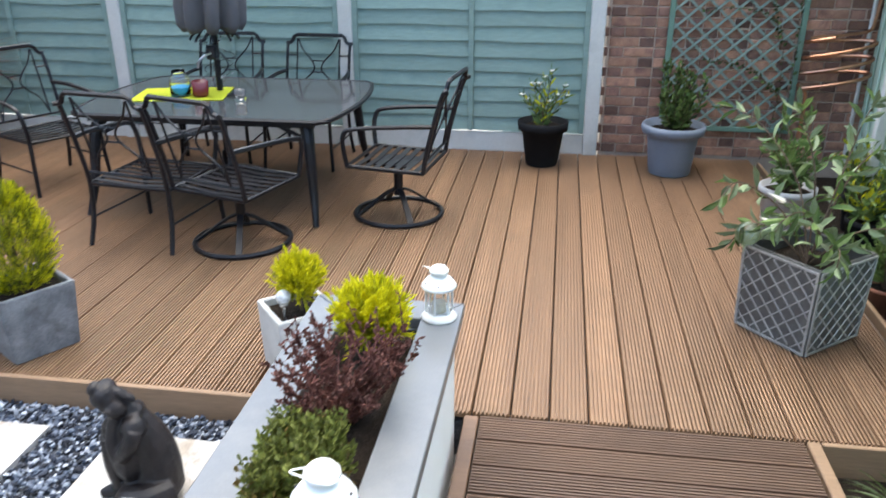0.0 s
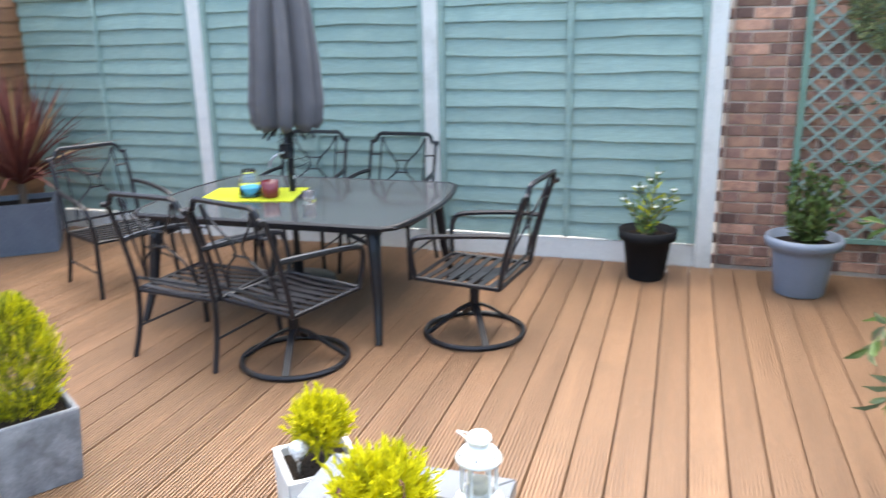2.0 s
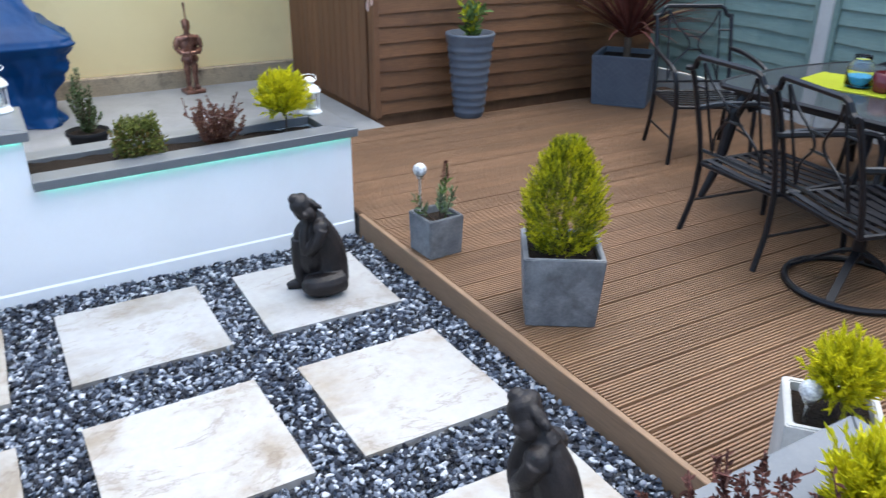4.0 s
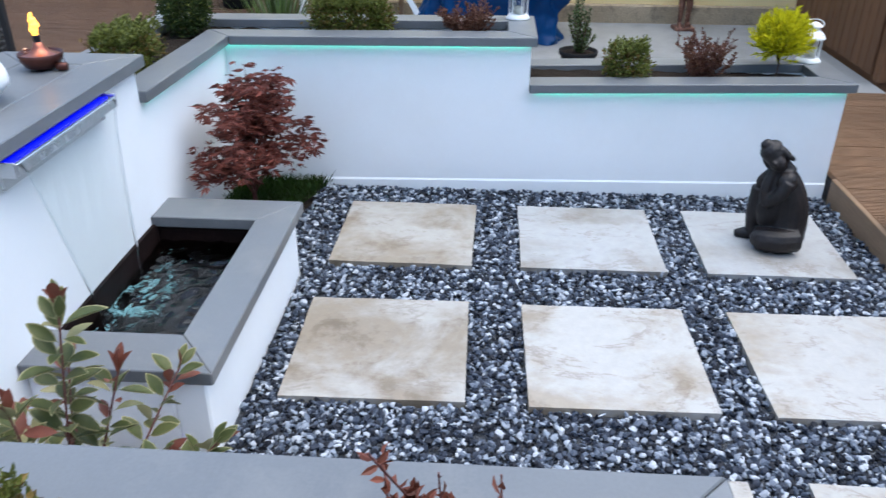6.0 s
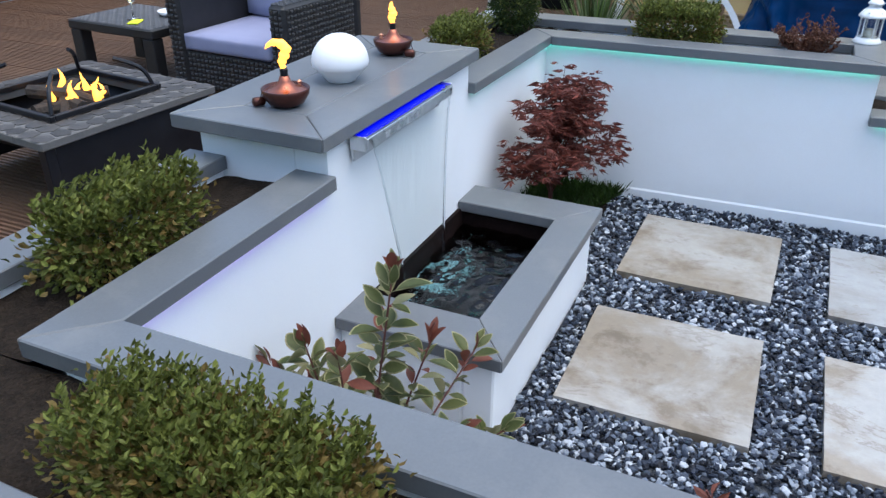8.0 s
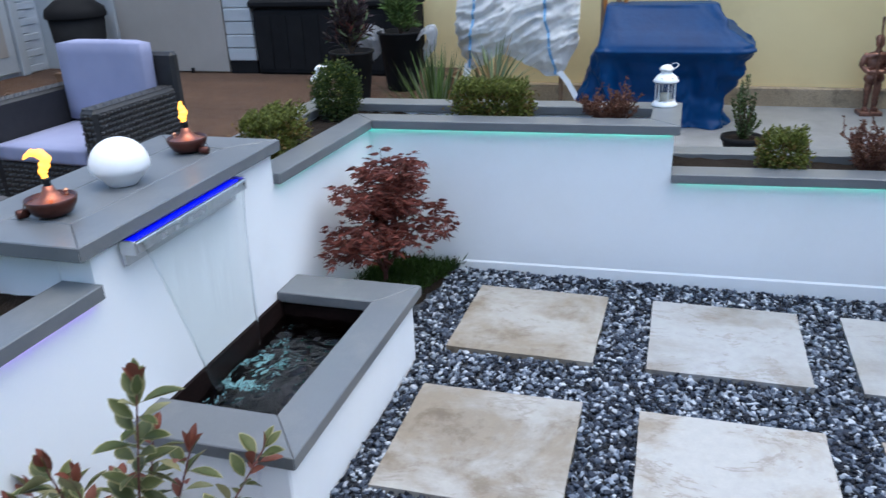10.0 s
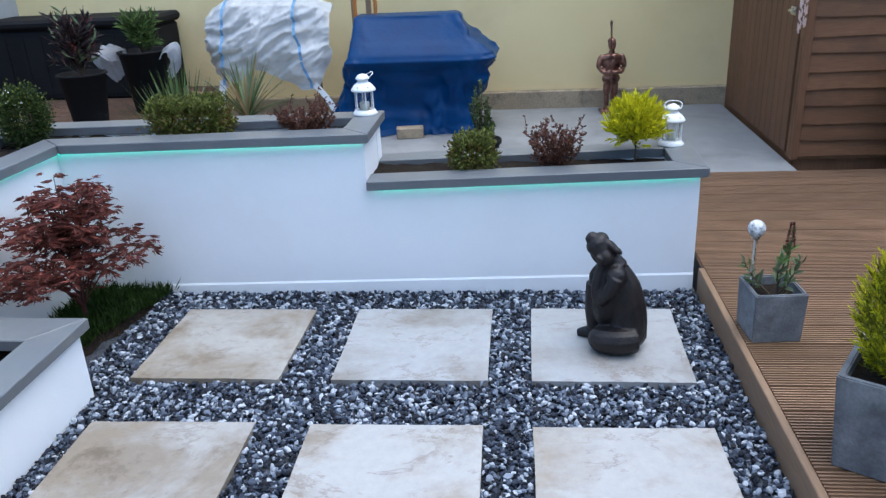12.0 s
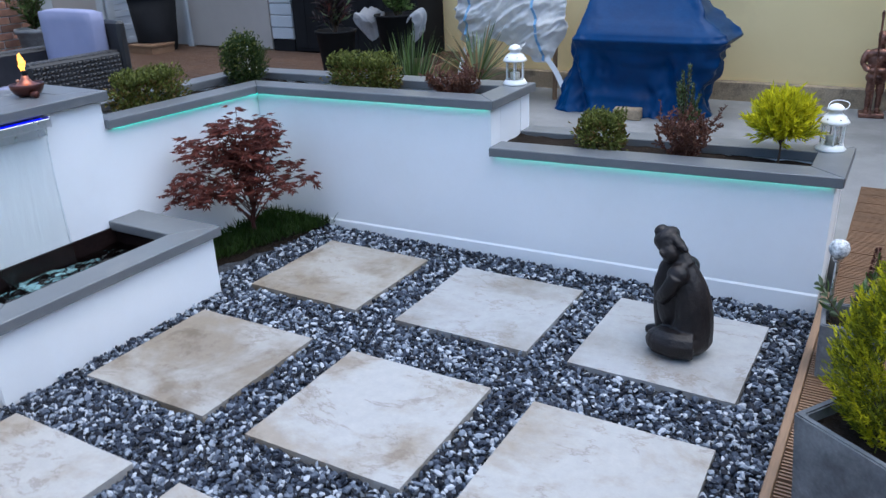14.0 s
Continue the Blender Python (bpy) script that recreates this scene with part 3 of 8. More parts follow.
SLATEPOT = stuff_mat("slate_plastic", (0.075, 0.09, 0.115), (0.11, 0.125, 0.15), 0.55, broad=6, fine=120, grain=0.1, bump=0.08)
TERRA = stuff_mat("terracotta", (0.22, 0.085, 0.05), (0.30, 0.12, 0.07), 0.8, broad=8, fine=120, grain=0.12, bump=0.15)
STEEL = stuff_mat("brushed_steel", (0.55, 0.56, 0.57), (0.65, 0.66, 0.67), 0.28, metal=1.0, broad=6, fine=200, grain=0.06, bump=0.05)
BARK = stuff_mat("bark", (0.07, 0.045, 0.03), (0.13, 0.085, 0.055), 0.85, broad=20, fine=140, grain=0.25, bump=0.4)
BARK_RED = stuff_mat("red_bark", (0.07, 0.02, 0.018), (0.13, 0.04, 0.03), 0.75, broad=20, fine=140, grain=0.25, bump=0.3)
# lid copper kept brighter and redder: the flame's glow is in the colour
COPPER_LID = stuff_mat("flame_lit_copper", (0.26, 0.085, 0.052), (0.38, 0.14, 0.09), 0.3, metal=0.8, broad=12, fine=80, grain=0.15, bump=0.05)
L_BOX = leaf_mat("box_leaf", (0.062, 0.080, 0.017), (0.175, 0.185, 0.040), vary=0.5)
L_BOXTIP = leaf_mat("box_leaf_bronze", (0.105, 0.080, 0.024), (0.19, 0.125, 0.038))
L_DARK = leaf_mat("dark_leaf", (0.022, 0.040, 0.011), (0.058, 0.084, 0.022))
L_GOLD = leaf_mat("golden_leaf", (0.50, 0.48, 0.012), (0.74, 0.68, 0.025), vary=0.25)
L_LIME = leaf_mat("lime_leaf", (0.28, 0.31, 0.015), (0.50, 0.48, 0.02), vary=0.35)
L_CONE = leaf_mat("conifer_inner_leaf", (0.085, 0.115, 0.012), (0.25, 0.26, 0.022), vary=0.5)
L_BERB = leaf_mat("berberis_leaf", (0.070, 0.028, 0.024), (0.135, 0.054, 0.040), vary=0.5)
L_BERB2 = leaf_mat("berberis_brown_leaf", (0.095, 0.042, 0.028), (0.155, 0.072, 0.044), vary=0.4)
L_PALE = leaf_mat("pale_green_leaf", (0.17, 0.20, 0.075), (0.36, 0.35, 0.17), vary=0.5)
L_ACER = leaf_mat("maple_leaf", (0.085, 0.024, 0.020), (0.185, 0.052, 0.036), vary=0.5)
L_PHO = leaf_mat("photinia_leaf", (0.040, 0.056, 0.018), (0.115, 0.122, 0.042), vary=0.5, rough=0.4)
L_CREAM = leaf_mat("cream_leaf", (0.21, 0.21, 0.10), (0.36, 0.32, 0.17), vary=0.3, rough=0.4)
L_RED = leaf_mat("young_red_leaf", (0.095, 0.034, 0.024), (0.20, 0.066, 0.042), vary=0.4, rough=0.4)
L_GREEN = leaf_mat("green_leaf", (0.060, 0.105, 0.030), (0.14, 0.20, 0.06), vary=0.5)
L_GREY = leaf_mat("grey_green_leaf", (0.105, 0.145, 0.075), (0.24, 0.29, 0.165), vary=0.5)
L_GRASS = leaf_mat("grass_leaf", (0.018, 0.040, 0.008), (0.045, 0.08, 0.014))
L_STRAP = leaf_mat("purple_strap_leaf", (0.055, 0.018, 0.018), (0.14, 0.05, 0.04))
L_STRAW = leaf_mat("straw_leaf", (0.30, 0.19, 0.09), (0.40, 0.28, 0.14))
PETAL = leaf_mat("white_petal", (0.80, 0.80, 0.72), (0.85, 0.84, 0.78), vary=0.05)
PURPLE = leaf_mat("purple_petal", (0.05, 0.018, 0.14), (0.10, 0.035, 0.22), vary=0.2)
GLASS = clear("lantern_glass", (0.98, 0.98, 0.98), 0.02)
CANDLE = stuff_mat("candle_wax", (0.80, 0.76, 0.62), (0.85, 0.81, 0.68), 0.5, broad=8, fine=100, grain=0.02, bump=0.03)
FLAME = glow("flame", (1.0, 0.42, 0.045), 1.5)
TEAL = glow("teal_led", (0.07, 0.95, 0.72), 1.0)
VIOLET = glow("violet_led", (0.42, 0.22, 1.0), 3.0)
BLUE_LED = glow("blue_led", (0.002, 0.004, 1.0), 0.17)


# ---- plants ----
def ball_points(rng, n, rx, ry, rz, inner=0.55, square=2.0):
    """Points in the outer part of a rounded body, with their outward directions."""
    d = rng.normal(size=(n, 3))
    d /= (np.abs(d) ** square).sum(1, keepdims=True) ** (1 / square)
    r = rng.uniform(inner ** 2, 1, (n, 1)) ** 0.5
    lump = 1 + 0.10 * np.sin(d[:, :1] * 7 + 1) * np.cos(d[:, 1:2] * 6 + 2) + 0.08 * rng.normal(size=(n, 1))
    return d * r * lump * (rx, ry, rz), d


def twigs(rng, n, base, spread, height, r=0.004, steps=4):
    bms, ends = [], []
    for i in range(n):
        a, s = rng.uniform(0, 2 * math.pi), spread * rng.uniform(0.25, 1) ** 0.7
        tip = Vector(base) + Vector((s * math.cos(a), s * math.sin(a), height * rng.uniform(0.65, 1.0)))
        mid = Vector(base) + (tip - Vector(base)) * 0.5 + Vector((rng.normal() * 0.02, rng.normal() * 0.02, height * 0.08))
        p = smooth_path([Vector(base) + Vector((rng.normal() * 0.015, rng.normal() * 0.015, 0)), mid, tip], steps)
        bms.append(tube(bmesh.new(), p, r, 4, taper=0.35))
        ends.append(p)
    return bms, ends


def box_bush(place, rx, ry, rz, seed, label, name="box_bush", n=2600, square=3.0, leaf=0.020, mats=(L_BOX, L_BOXTIP), share=0.25, turn=0.0):
    rng = np.random.default_rng(seed)
    t = thing(name, label, "shrub", place, turn)
    bms, _ = twigs(rng, 6, (0, 0, -0.03), min(rx, ry) * 0.7, rz * 1.3, 0.004)
    for bm in bms:
        part("stem", bm, BARK, t)
    p, d = ball_points(rng, n, rx, ry, rz, 0.5, square)
    p[:, 2] += rz * 0.95
    keep = p[:, 2] > 0.0
    p, d = p[keep], d[keep]
    w = d + rng.normal(size=d.shape) * 0.6 + (0, 0, 0.4)
    k = int(len(p) * (1 - share))
    foliage("leafage", p[:k], w[:k], rng.uniform(0.7, 1.3, k) * leaf, leaf * 0.62, mats[0], t, seed=seed)
    if share > 0:
        q = p[k:] * (1.05, 1.05, 1.05)
        foliage("new_growth", q, w[k:], rng.uniform(0.7, 1.3, len(q)) * leaf, leaf * 0.62, mats[1], t, seed=seed + 1)
    # upright shoots standing out of the clipped outline
    m = max(12, int(220 * rx * ry / 0.02)) if square > 2.5 else 0
    s = np.stack([rng.uniform(-rx, rx, m) * 0.85, rng.uniform(-ry, ry, m) * 0.85, np.full(m, rz * 1.75)], 1)
    pos, way = [], []
    for b in s:
        h = rng.uniform(0.015, 0.06)
        lean = rng.normal(size=2) * 0.15
        for j in range(9):
            a = j * 1.9 + rng.uniform(-0.4, 0.4)
            pos.append(b + (lean[0] * h * j / 8, lean[1] * h * j / 8, h * j / 8))
            way.append((math.cos(a), math.sin(a), 1.1))
    if m:
        foliage("new_growth", pos, way, leaf * 0.95, leaf * 0.5, mats[0], t, seed=seed + 2)
    return t


def feather(rng, n, base_pos, base_way, sprig, per, mat, parent, name, seed):
    """Feathery conifer sprays: each a short spine with scales standing off it."""
    pos, way = [], []
    for p, d in zip(base_pos, base_way):
        d = Vector(d).normalized()
        for j in range(per):
            f = j / (per - 1)
            o = Vector(rng.normal(size=3)) * 0.55
            pos.append(Vector(p) + d * sprig * f)
            way.append(d * 1.1 + o * (1 - 0.5 * f))
    return foliage(name, np.array([tuple(v) for v in pos]), np.array([tuple(v) for v in way]), sprig * 0.40, sprig * 0.085, mat, parent, seed=seed, plain=True)


def cone_conifer(place, height, radius, seed, label, name="golden_conifer"):
    rng = np.random.default_rng(seed)
    t = thing(name, label, "conifer", place)
    part("trunk", tube(bmesh.new(), [(0, 0, -0.03), (0, 0, height * 0.8)], 0.010, 6, taper=0.3), BARK, t)
    n = 1900
    z = rng.uniform(0, 0.93, n) ** 0.95
    prof = np.clip(1 - (np.abs(z - 0.34) / 0.66) ** 1.7, 0, 1) ** 0.72 * np.where(z < 0.34, np.sqrt(np.clip(1 - ((z - 0.34) / 0.52) ** 2, 0, 1)), 1.0)
    a = rng.uniform(0, 2 * math.pi, n)
    r = radius * prof * rng.uniform(0.55, 1.0, n) * 1.12
    p = np.stack([r * np.cos(a), r * np.sin(a), z * height], 1)
    w = np.stack([np.cos(a) * (0.8 - 0.55 * z), np.sin(a) * (0.8 - 0.55 * z), 0.8 + 0.5 * z], 1) + rng.normal(size=(n, 3)) * 0.22
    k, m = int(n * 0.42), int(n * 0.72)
    # inner sprays: a darker green with the shade of the gaps put into it
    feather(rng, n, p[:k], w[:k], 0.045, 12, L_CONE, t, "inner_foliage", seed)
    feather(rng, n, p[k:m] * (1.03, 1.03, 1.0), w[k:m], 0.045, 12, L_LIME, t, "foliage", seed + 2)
    feather(rng, n, p[m:] * (1.06, 1.06, 1.0), w[m:], 0.045, 12, L_GOLD, t, "golden_foliage", seed + 1)
    return t


def round_conifer(place, rad, stem, seed, label, n=240, flat=0.8, name="golden_conifer", mats=(L_LIME, L_GOLD)):
    rng = np.random.default_rng(seed)
    t = thing(name, label, "conifer", place)
    bm = tube(bmesh.new(), [(0, 0, -0.03), (0.006, 0.004, stem * 0.6), (0, 0, stem + rad * 0.5)], 0.006, 6, taper=0.5)
    for i in range(8):
        a = i * 0.8
        tw = tube(bmesh.new(), [(0, 0, stem * 0.9), (rad * 0.5 * math.cos(a), rad * 0.5 * math.sin(a), stem + rad * 0.7)], 0.003, 4)
        part("branch", tw, BARK, t)
    part("trunk", bm, BARK, t)
    p, d = ball_points(rng, n, rad * 0.75, rad * 0.75, rad * flat * 0.8, 0.35)
    p[:, 2] += stem + rad * flat * 0.75
    w = d * 0.62 + (0, 0, 0.85) + rng.normal(size=d.shape) * 0.22
    k = n // 3
    feather(rng, n, p[:k], w[:k], rad * 0.55, 20, mats[0], t, "foliage", seed)
    feather(rng, n, p[k:], w[k:], rad * 0.70, 20, mats[1], t, "golden_foliage", seed + 1)
    return t


def berberis(place, spread, height, seed, label, mat=L_BERB, n=26, leaf=0.016, name="berberis"):
    rng = np.random.default_rng(seed)
    t = thing(name, label, "shrub", place)
    bms, ends = twigs(rng, n, (0, 0, -0.03), spread, height, 0.0028, 6)
    pos, way = [], []
    for bm, p in zip(bms, ends):
        for i in range(2, len(p)):
            d = (p[i] - p[i - 1]).normalized()
            for _ in range(7):
                f = rng.uniform()
                pos.append(tuple(p[i - 1].lerp(p[i], f)))
                o = Vector(rng.normal(size=3))
                way.append(tuple(o + d * 0.8))
            if rng.uniform() < 0.35:
                q = p[i] + Vector(rng.normal(size=3)) * 0.03 + Vector((0, 0, 0.03))
                tube(bm, [p[i], q], 0.0018, 4)
                for _ in range(9):
                    pos.append(tuple(p[i].lerp(q, rng.uniform())))
                    way.append(tuple(Vector(rng.normal(size=3)) + Vector((0, 0, 0.4))))
    for bm in bms:
        part("stem", bm, BARK_RED, t)
    foliage("leafage", pos, way, rng.uniform(0.6, 1.3, len(pos)) * leaf, leaf * 0.5, mat, t, seed=seed)
    return t


def leafy(place, stems, leaf, width, seed, label, category="shrub", name="shrub", mats=((L_GREEN, 1.0),), per=16, turn=0.0, bark=BARK, r=0.004, start=0.25, out=1.0, lift=0.3):
    """Stems given by key points, with leaves along them in the given mix."""
    rng = np.random.default_rng(seed)
    t = thing(name, label, category, place, turn)
    pos, way, tip = [], [], []
    for keys in stems:
        p = smooth_path(keys, 5)
        part("stem", tube(bmesh.new(), p, r, 5, taper=0.4), bark, t)
        k = len(p) - 1
        for j in range(per):
            f = start + (1 - start) * (j + rng.uniform(0, 0.8)) / per
            i = min(int(f * k), k - 1)
            q = p[i].lerp(p[i + 1], f * k - i)
            d = (p[i + 1] - p[i]).normalized()
            a = j * 2.4 + rng.uniform(-0.4, 0.4)
            s = d.orthogonal().normalized()
            o = s * math.cos(a) + d.cross(s) * math.sin(a)
            pos.append(tuple(q))
            way.append(tuple(o * out + d * (0.5 + f * 0.7) + Vector((0, 0, lift))))
            tip.append(f)
    pos, way, tip = np.array(pos), np.array(way), np.array(tip)
    pick = rng.uniform(size=len(pos))
    lo = 0.0
    for i, (mat, sharev) in enumerate(mats):
        sel = (pick >= lo) & (pick < lo + sharev)
        lo += sharev
        if sel.any():
            foliage("leafage", pos[sel], way[sel], leaf * rng.uniform(0.65, 1.2, sel.sum()) * (1.1 - 0.35 * tip[sel]), width * (1.1 - 0.35 * tip[sel]), mat, t, seed=seed + i)
    return t


def strap_plant(place, n, length, width, seed, label, mats, droop=0.5, name="spiky_plant", trunk=0.0, erect=0.55):
    """Long arching strap leaves from one point."""
    rng = np.random.default_rng(seed)
    t = thing(name, label, "plant", place)
    if trunk:
        part("trunk", tube(bmesh.new(), [(0, 0, -0.05), (0, 0, trunk)], 0.03, 8), BARK, t)
    for m, (mat, share) in enumerate(mats):
        v, f = [], []
        for i in range(int(n * share)):
            a, el = rng.uniform(0, 6.283), math.asin(min(1, rng.uniform(0.05, 1) ** erect))
            L = length * rng.uniform(0.6, 1.0)
            d = np.array((math.cos(a) * math.cos(el), math.sin(a) * math.cos(el), math.sin(el)))
            s = np.cross(d, (0, 0, 1.0))
            s /= np.linalg.norm(s) + 1e-9
            b = len(v)
            for j in range(6):
                u = j / 5
                c = d * L * u + np.array((0, 0, trunk - droop * L * u * u * (1 - el / 1.8)))
                w = width * (1 - u) ** 0.6 * (0.5 + u) if j < 5 else 0.001
                v += [(c - s * w / 2).tolist(), (c + np.array((0, 0, -width * 0.25)) * (1 - u)).tolist(), (c + s * w / 2).tolist()]
            for j in range(5):
                k = b + j * 3
                f += [(k, k + 1, k + 4, k + 3), (k + 1, k + 2, k + 5, k + 4)]
        tagged(raw("leaves", v, f, mat, t), kind="stuff")
    return t


def maple(place, seed, label):
    """A red Japanese maple: arching limbs and tiers of lobed leaves."""
    rng = np.random.default_rng(seed)
    t = thing("japanese_maple", label, "tree", place)
    bm = bmesh.new()
    tube(bm, [(0, 0, -0.05), (0.01, 0, 0.10), (-0.01, 0.01, 0.20)], 0.013, 7, taper=0.7)
    tips = []
    for y, x, h in ((0.04, 0.06, 0.71), (0.02, 0.20, 0.63), (0.19, 0.03, 0.65)):
        p = smooth_path([(0, 0, 0.2), (x * 0.5, y * 0.4, h * 0.6), (x, y, h)], 5)
        part("limb", tube(bmesh.new(), p, 0.004, 4, taper=0.3), BARK_RED, t)
        tips.append(p[4:])
    # limbs: (sideways along y, along x, height)
    for i in range(34):
        a = radians(-25 + 160 * ((i * 0.618) % 1.0))
        h = 0.30 + 0.33 * (i / 33) ** 0.9
        reach = (0.43 - 0.20 * (i / 33) ** 2.2) * rng.uniform(0.30, 1.08)
        tip = Vector((max(-0.18, reach * math.cos(a) * 1.15), max(-0.10, reach * math.sin(a) * 0.60), h + rng.uniform(-0.03, 0.05)))
        base = Vector((0, 0, 0.06 + 0.25 * i / 33))
        mid = base.lerp(tip, 0.55) + Vector((0, 0, 0.07))
        p = smooth_path([base, mid, tip, tip + Vector((tip.x * 0.12, tip.y * 0.12, -0.03))], 4)
        part("limb", tube(bmesh.new(), p, 0.0045, 4, taper=0.3), BARK_RED, t)
        tips.append(p)
    part("trunk", bm, BARK_RED, t)
    pos, way, ln = [], [], []
    for p in tips:
        for i in range(3, len(p)):
            for _ in range(4):
                c = p[i] + Vector(rng.normal(size=3) * (0.028, 0.028, 0.016))
                face = rng.uniform(0, 6.283)
                down = rng.uniform(-0.55, 0.05)
                L = rng.uniform(0.034, 0.062)
                for k, (an, s) in enumerate(((0, 1.0), (0.65, 0.82), (-0.65, 0.82), (1.35, 0.5), (-1.35, 0.5))):
                    pos.append(tuple(c))
                    way.append((math.cos(face + an), math.sin(face + an), down))
                    ln.append(L * s)
    ln = np.array(ln)
    foliage("leafage", pos, way, ln, ln * 0.27, L_ACER, t, fold=0.1, seed=seed, plain=True)
    return t


# ---- pots and lights ----
def square_pot(name, label, place, turn, top, bottom, height, material, wall=0.02, soil=0.03, group=""):
    t = thing(name, label, "planter", place, turn, group)
    bm = bmesh.new()
    h = [(-1, -1), (1, -1), (1, 1), (-1, 1)]
    rings = [[bm.verts.new((x * s, y * s, z)) for x, y in h] for s, z in
             ((bottom / 2, 0), (top / 2, height), (top / 2 - wall, height), (top / 2 - wall - 0.006, height - soil * 1.6))]
    bm.faces.new(rings[0][::-1])
    for a, b in zip(rings, rings[1:]):
        for i in range(4):
            bm.faces.new((a[i], a[(i + 1) % 4], b[(i + 1) % 4], b[i]))
    bm.faces.new(rings[-1])
    bmesh.ops.bevel(bm, geom=[e for e in bm.edges], offset=0.004, segments=2, affect="EDGES")
    part("body", bm, material, t)
    s = top / 2 - wall - 0.004
    part("soil", new_box(-s, s, -s, s, height - soil * 1.5, height - soil), SOIL, t, "dark potting soil")
    return t


def round_pot(name, label, place, profile, material, soil_z, soil_r, n=28, ribs=None):
    t = thing(name, label, "plant pot", place)
    part("body", lathe(bmesh.new(), profile, n), material, t, smooth=True)
    part("soil", lathe(bmesh.new(), [(0, soil_z - 0.02), (soil_r, soil_z - 0.02), (soil_r, soil_z), (0, soil_z + 0.006)], 18), SOIL, t, "dark potting soil")
    return t


def lantern(place, turn=0.0):
    """A white enamelled tin candle lantern: foot, glass, six bars, pierced dome, cap and a wire handle."""
    t = thing("candle_lantern", "white enamelled tin candle lantern with glass sides and a wire handle", "lantern", place, turn, "white lanterns")
    part("foot", lathe(bmesh.new(), [(0, 0), (0.060, 0), (0.062, 0.006), (0.054, 0.014), (0.050, 0.024), (0, 0.024)], 20), WHITE, t, smooth=True)
    part("glass_pane", lathe(bmesh.new(), [(0.043, 0.025), (0.043, 0.115), (0.0415, 0.115), (0.0415, 0.025)], 12), GLASS, t)
    for i in range(6):
        a = i * math.pi / 3
        part("bar", tube(bmesh.new(), [(0.0455 * math.cos(a), 0.0455 * math.sin(a), 0.023), (0.0455 * math.cos(a), 0.0455 * math.sin(a), 0.118)], 0.0035, 6), WHITE, t)
    part("dome", lathe(bmesh.new(), [(0.058, 0.115), (0.061, 0.119), (0.056, 0.128), (0.045, 0.143), (0.032, 0.153), (0.026, 0.156), (0.026, 0.168), (0.034, 0.171), (0.033, 0.177), (0.024, 0.188), (0.010, 0.195), (0, 0.196)], 20), WHITE, t, smooth=True)
    for i in range(6):
        a = i * math.pi / 3 + 0.3
        part("vent_hole", lathe(bmesh.new(), [(0, 0), (0.0035, 0), (0.0035, 0.002), (0, 0.002)], 8, (0.0505 * math.cos(a), 0.0505 * math.sin(a), 0.1365)), BLACK, t)
    part("handle", tube(bmesh.new(), smooth_path([(0.034, 0, 0.172), (0.040, 0.028, 0.185), (0.030, 0.046, 0.196), (0, 0.050, 0.200), (-0.030, 0.046, 0.196), (-0.040, 0.028, 0.185), (-0.034, 0, 0.172)], 4), 0.0018, 5), WHITE, t)
    part("candle", lathe(bmesh.new(), [(0, 0.025), (0.024, 0.025), (0.024, 0.058), (0.021, 0.060), (0, 0.058)], 16), CANDLE, t, "cream wax candle", smooth=True)
    return t


lantern((-3.775, 1.262, HIGH + west_dip(1.262, True)), 20)
lantern((-3.770, 2.735, LOW + west_dip(2.735, False)), 75)
lantern((-0.142, 2.715, LOW), 140)
lantern((-0.150, 1.425, HIGH), 160)
lantern((-3.755, -0.545, HIGH + west_dip(-0.545, True)), 10)


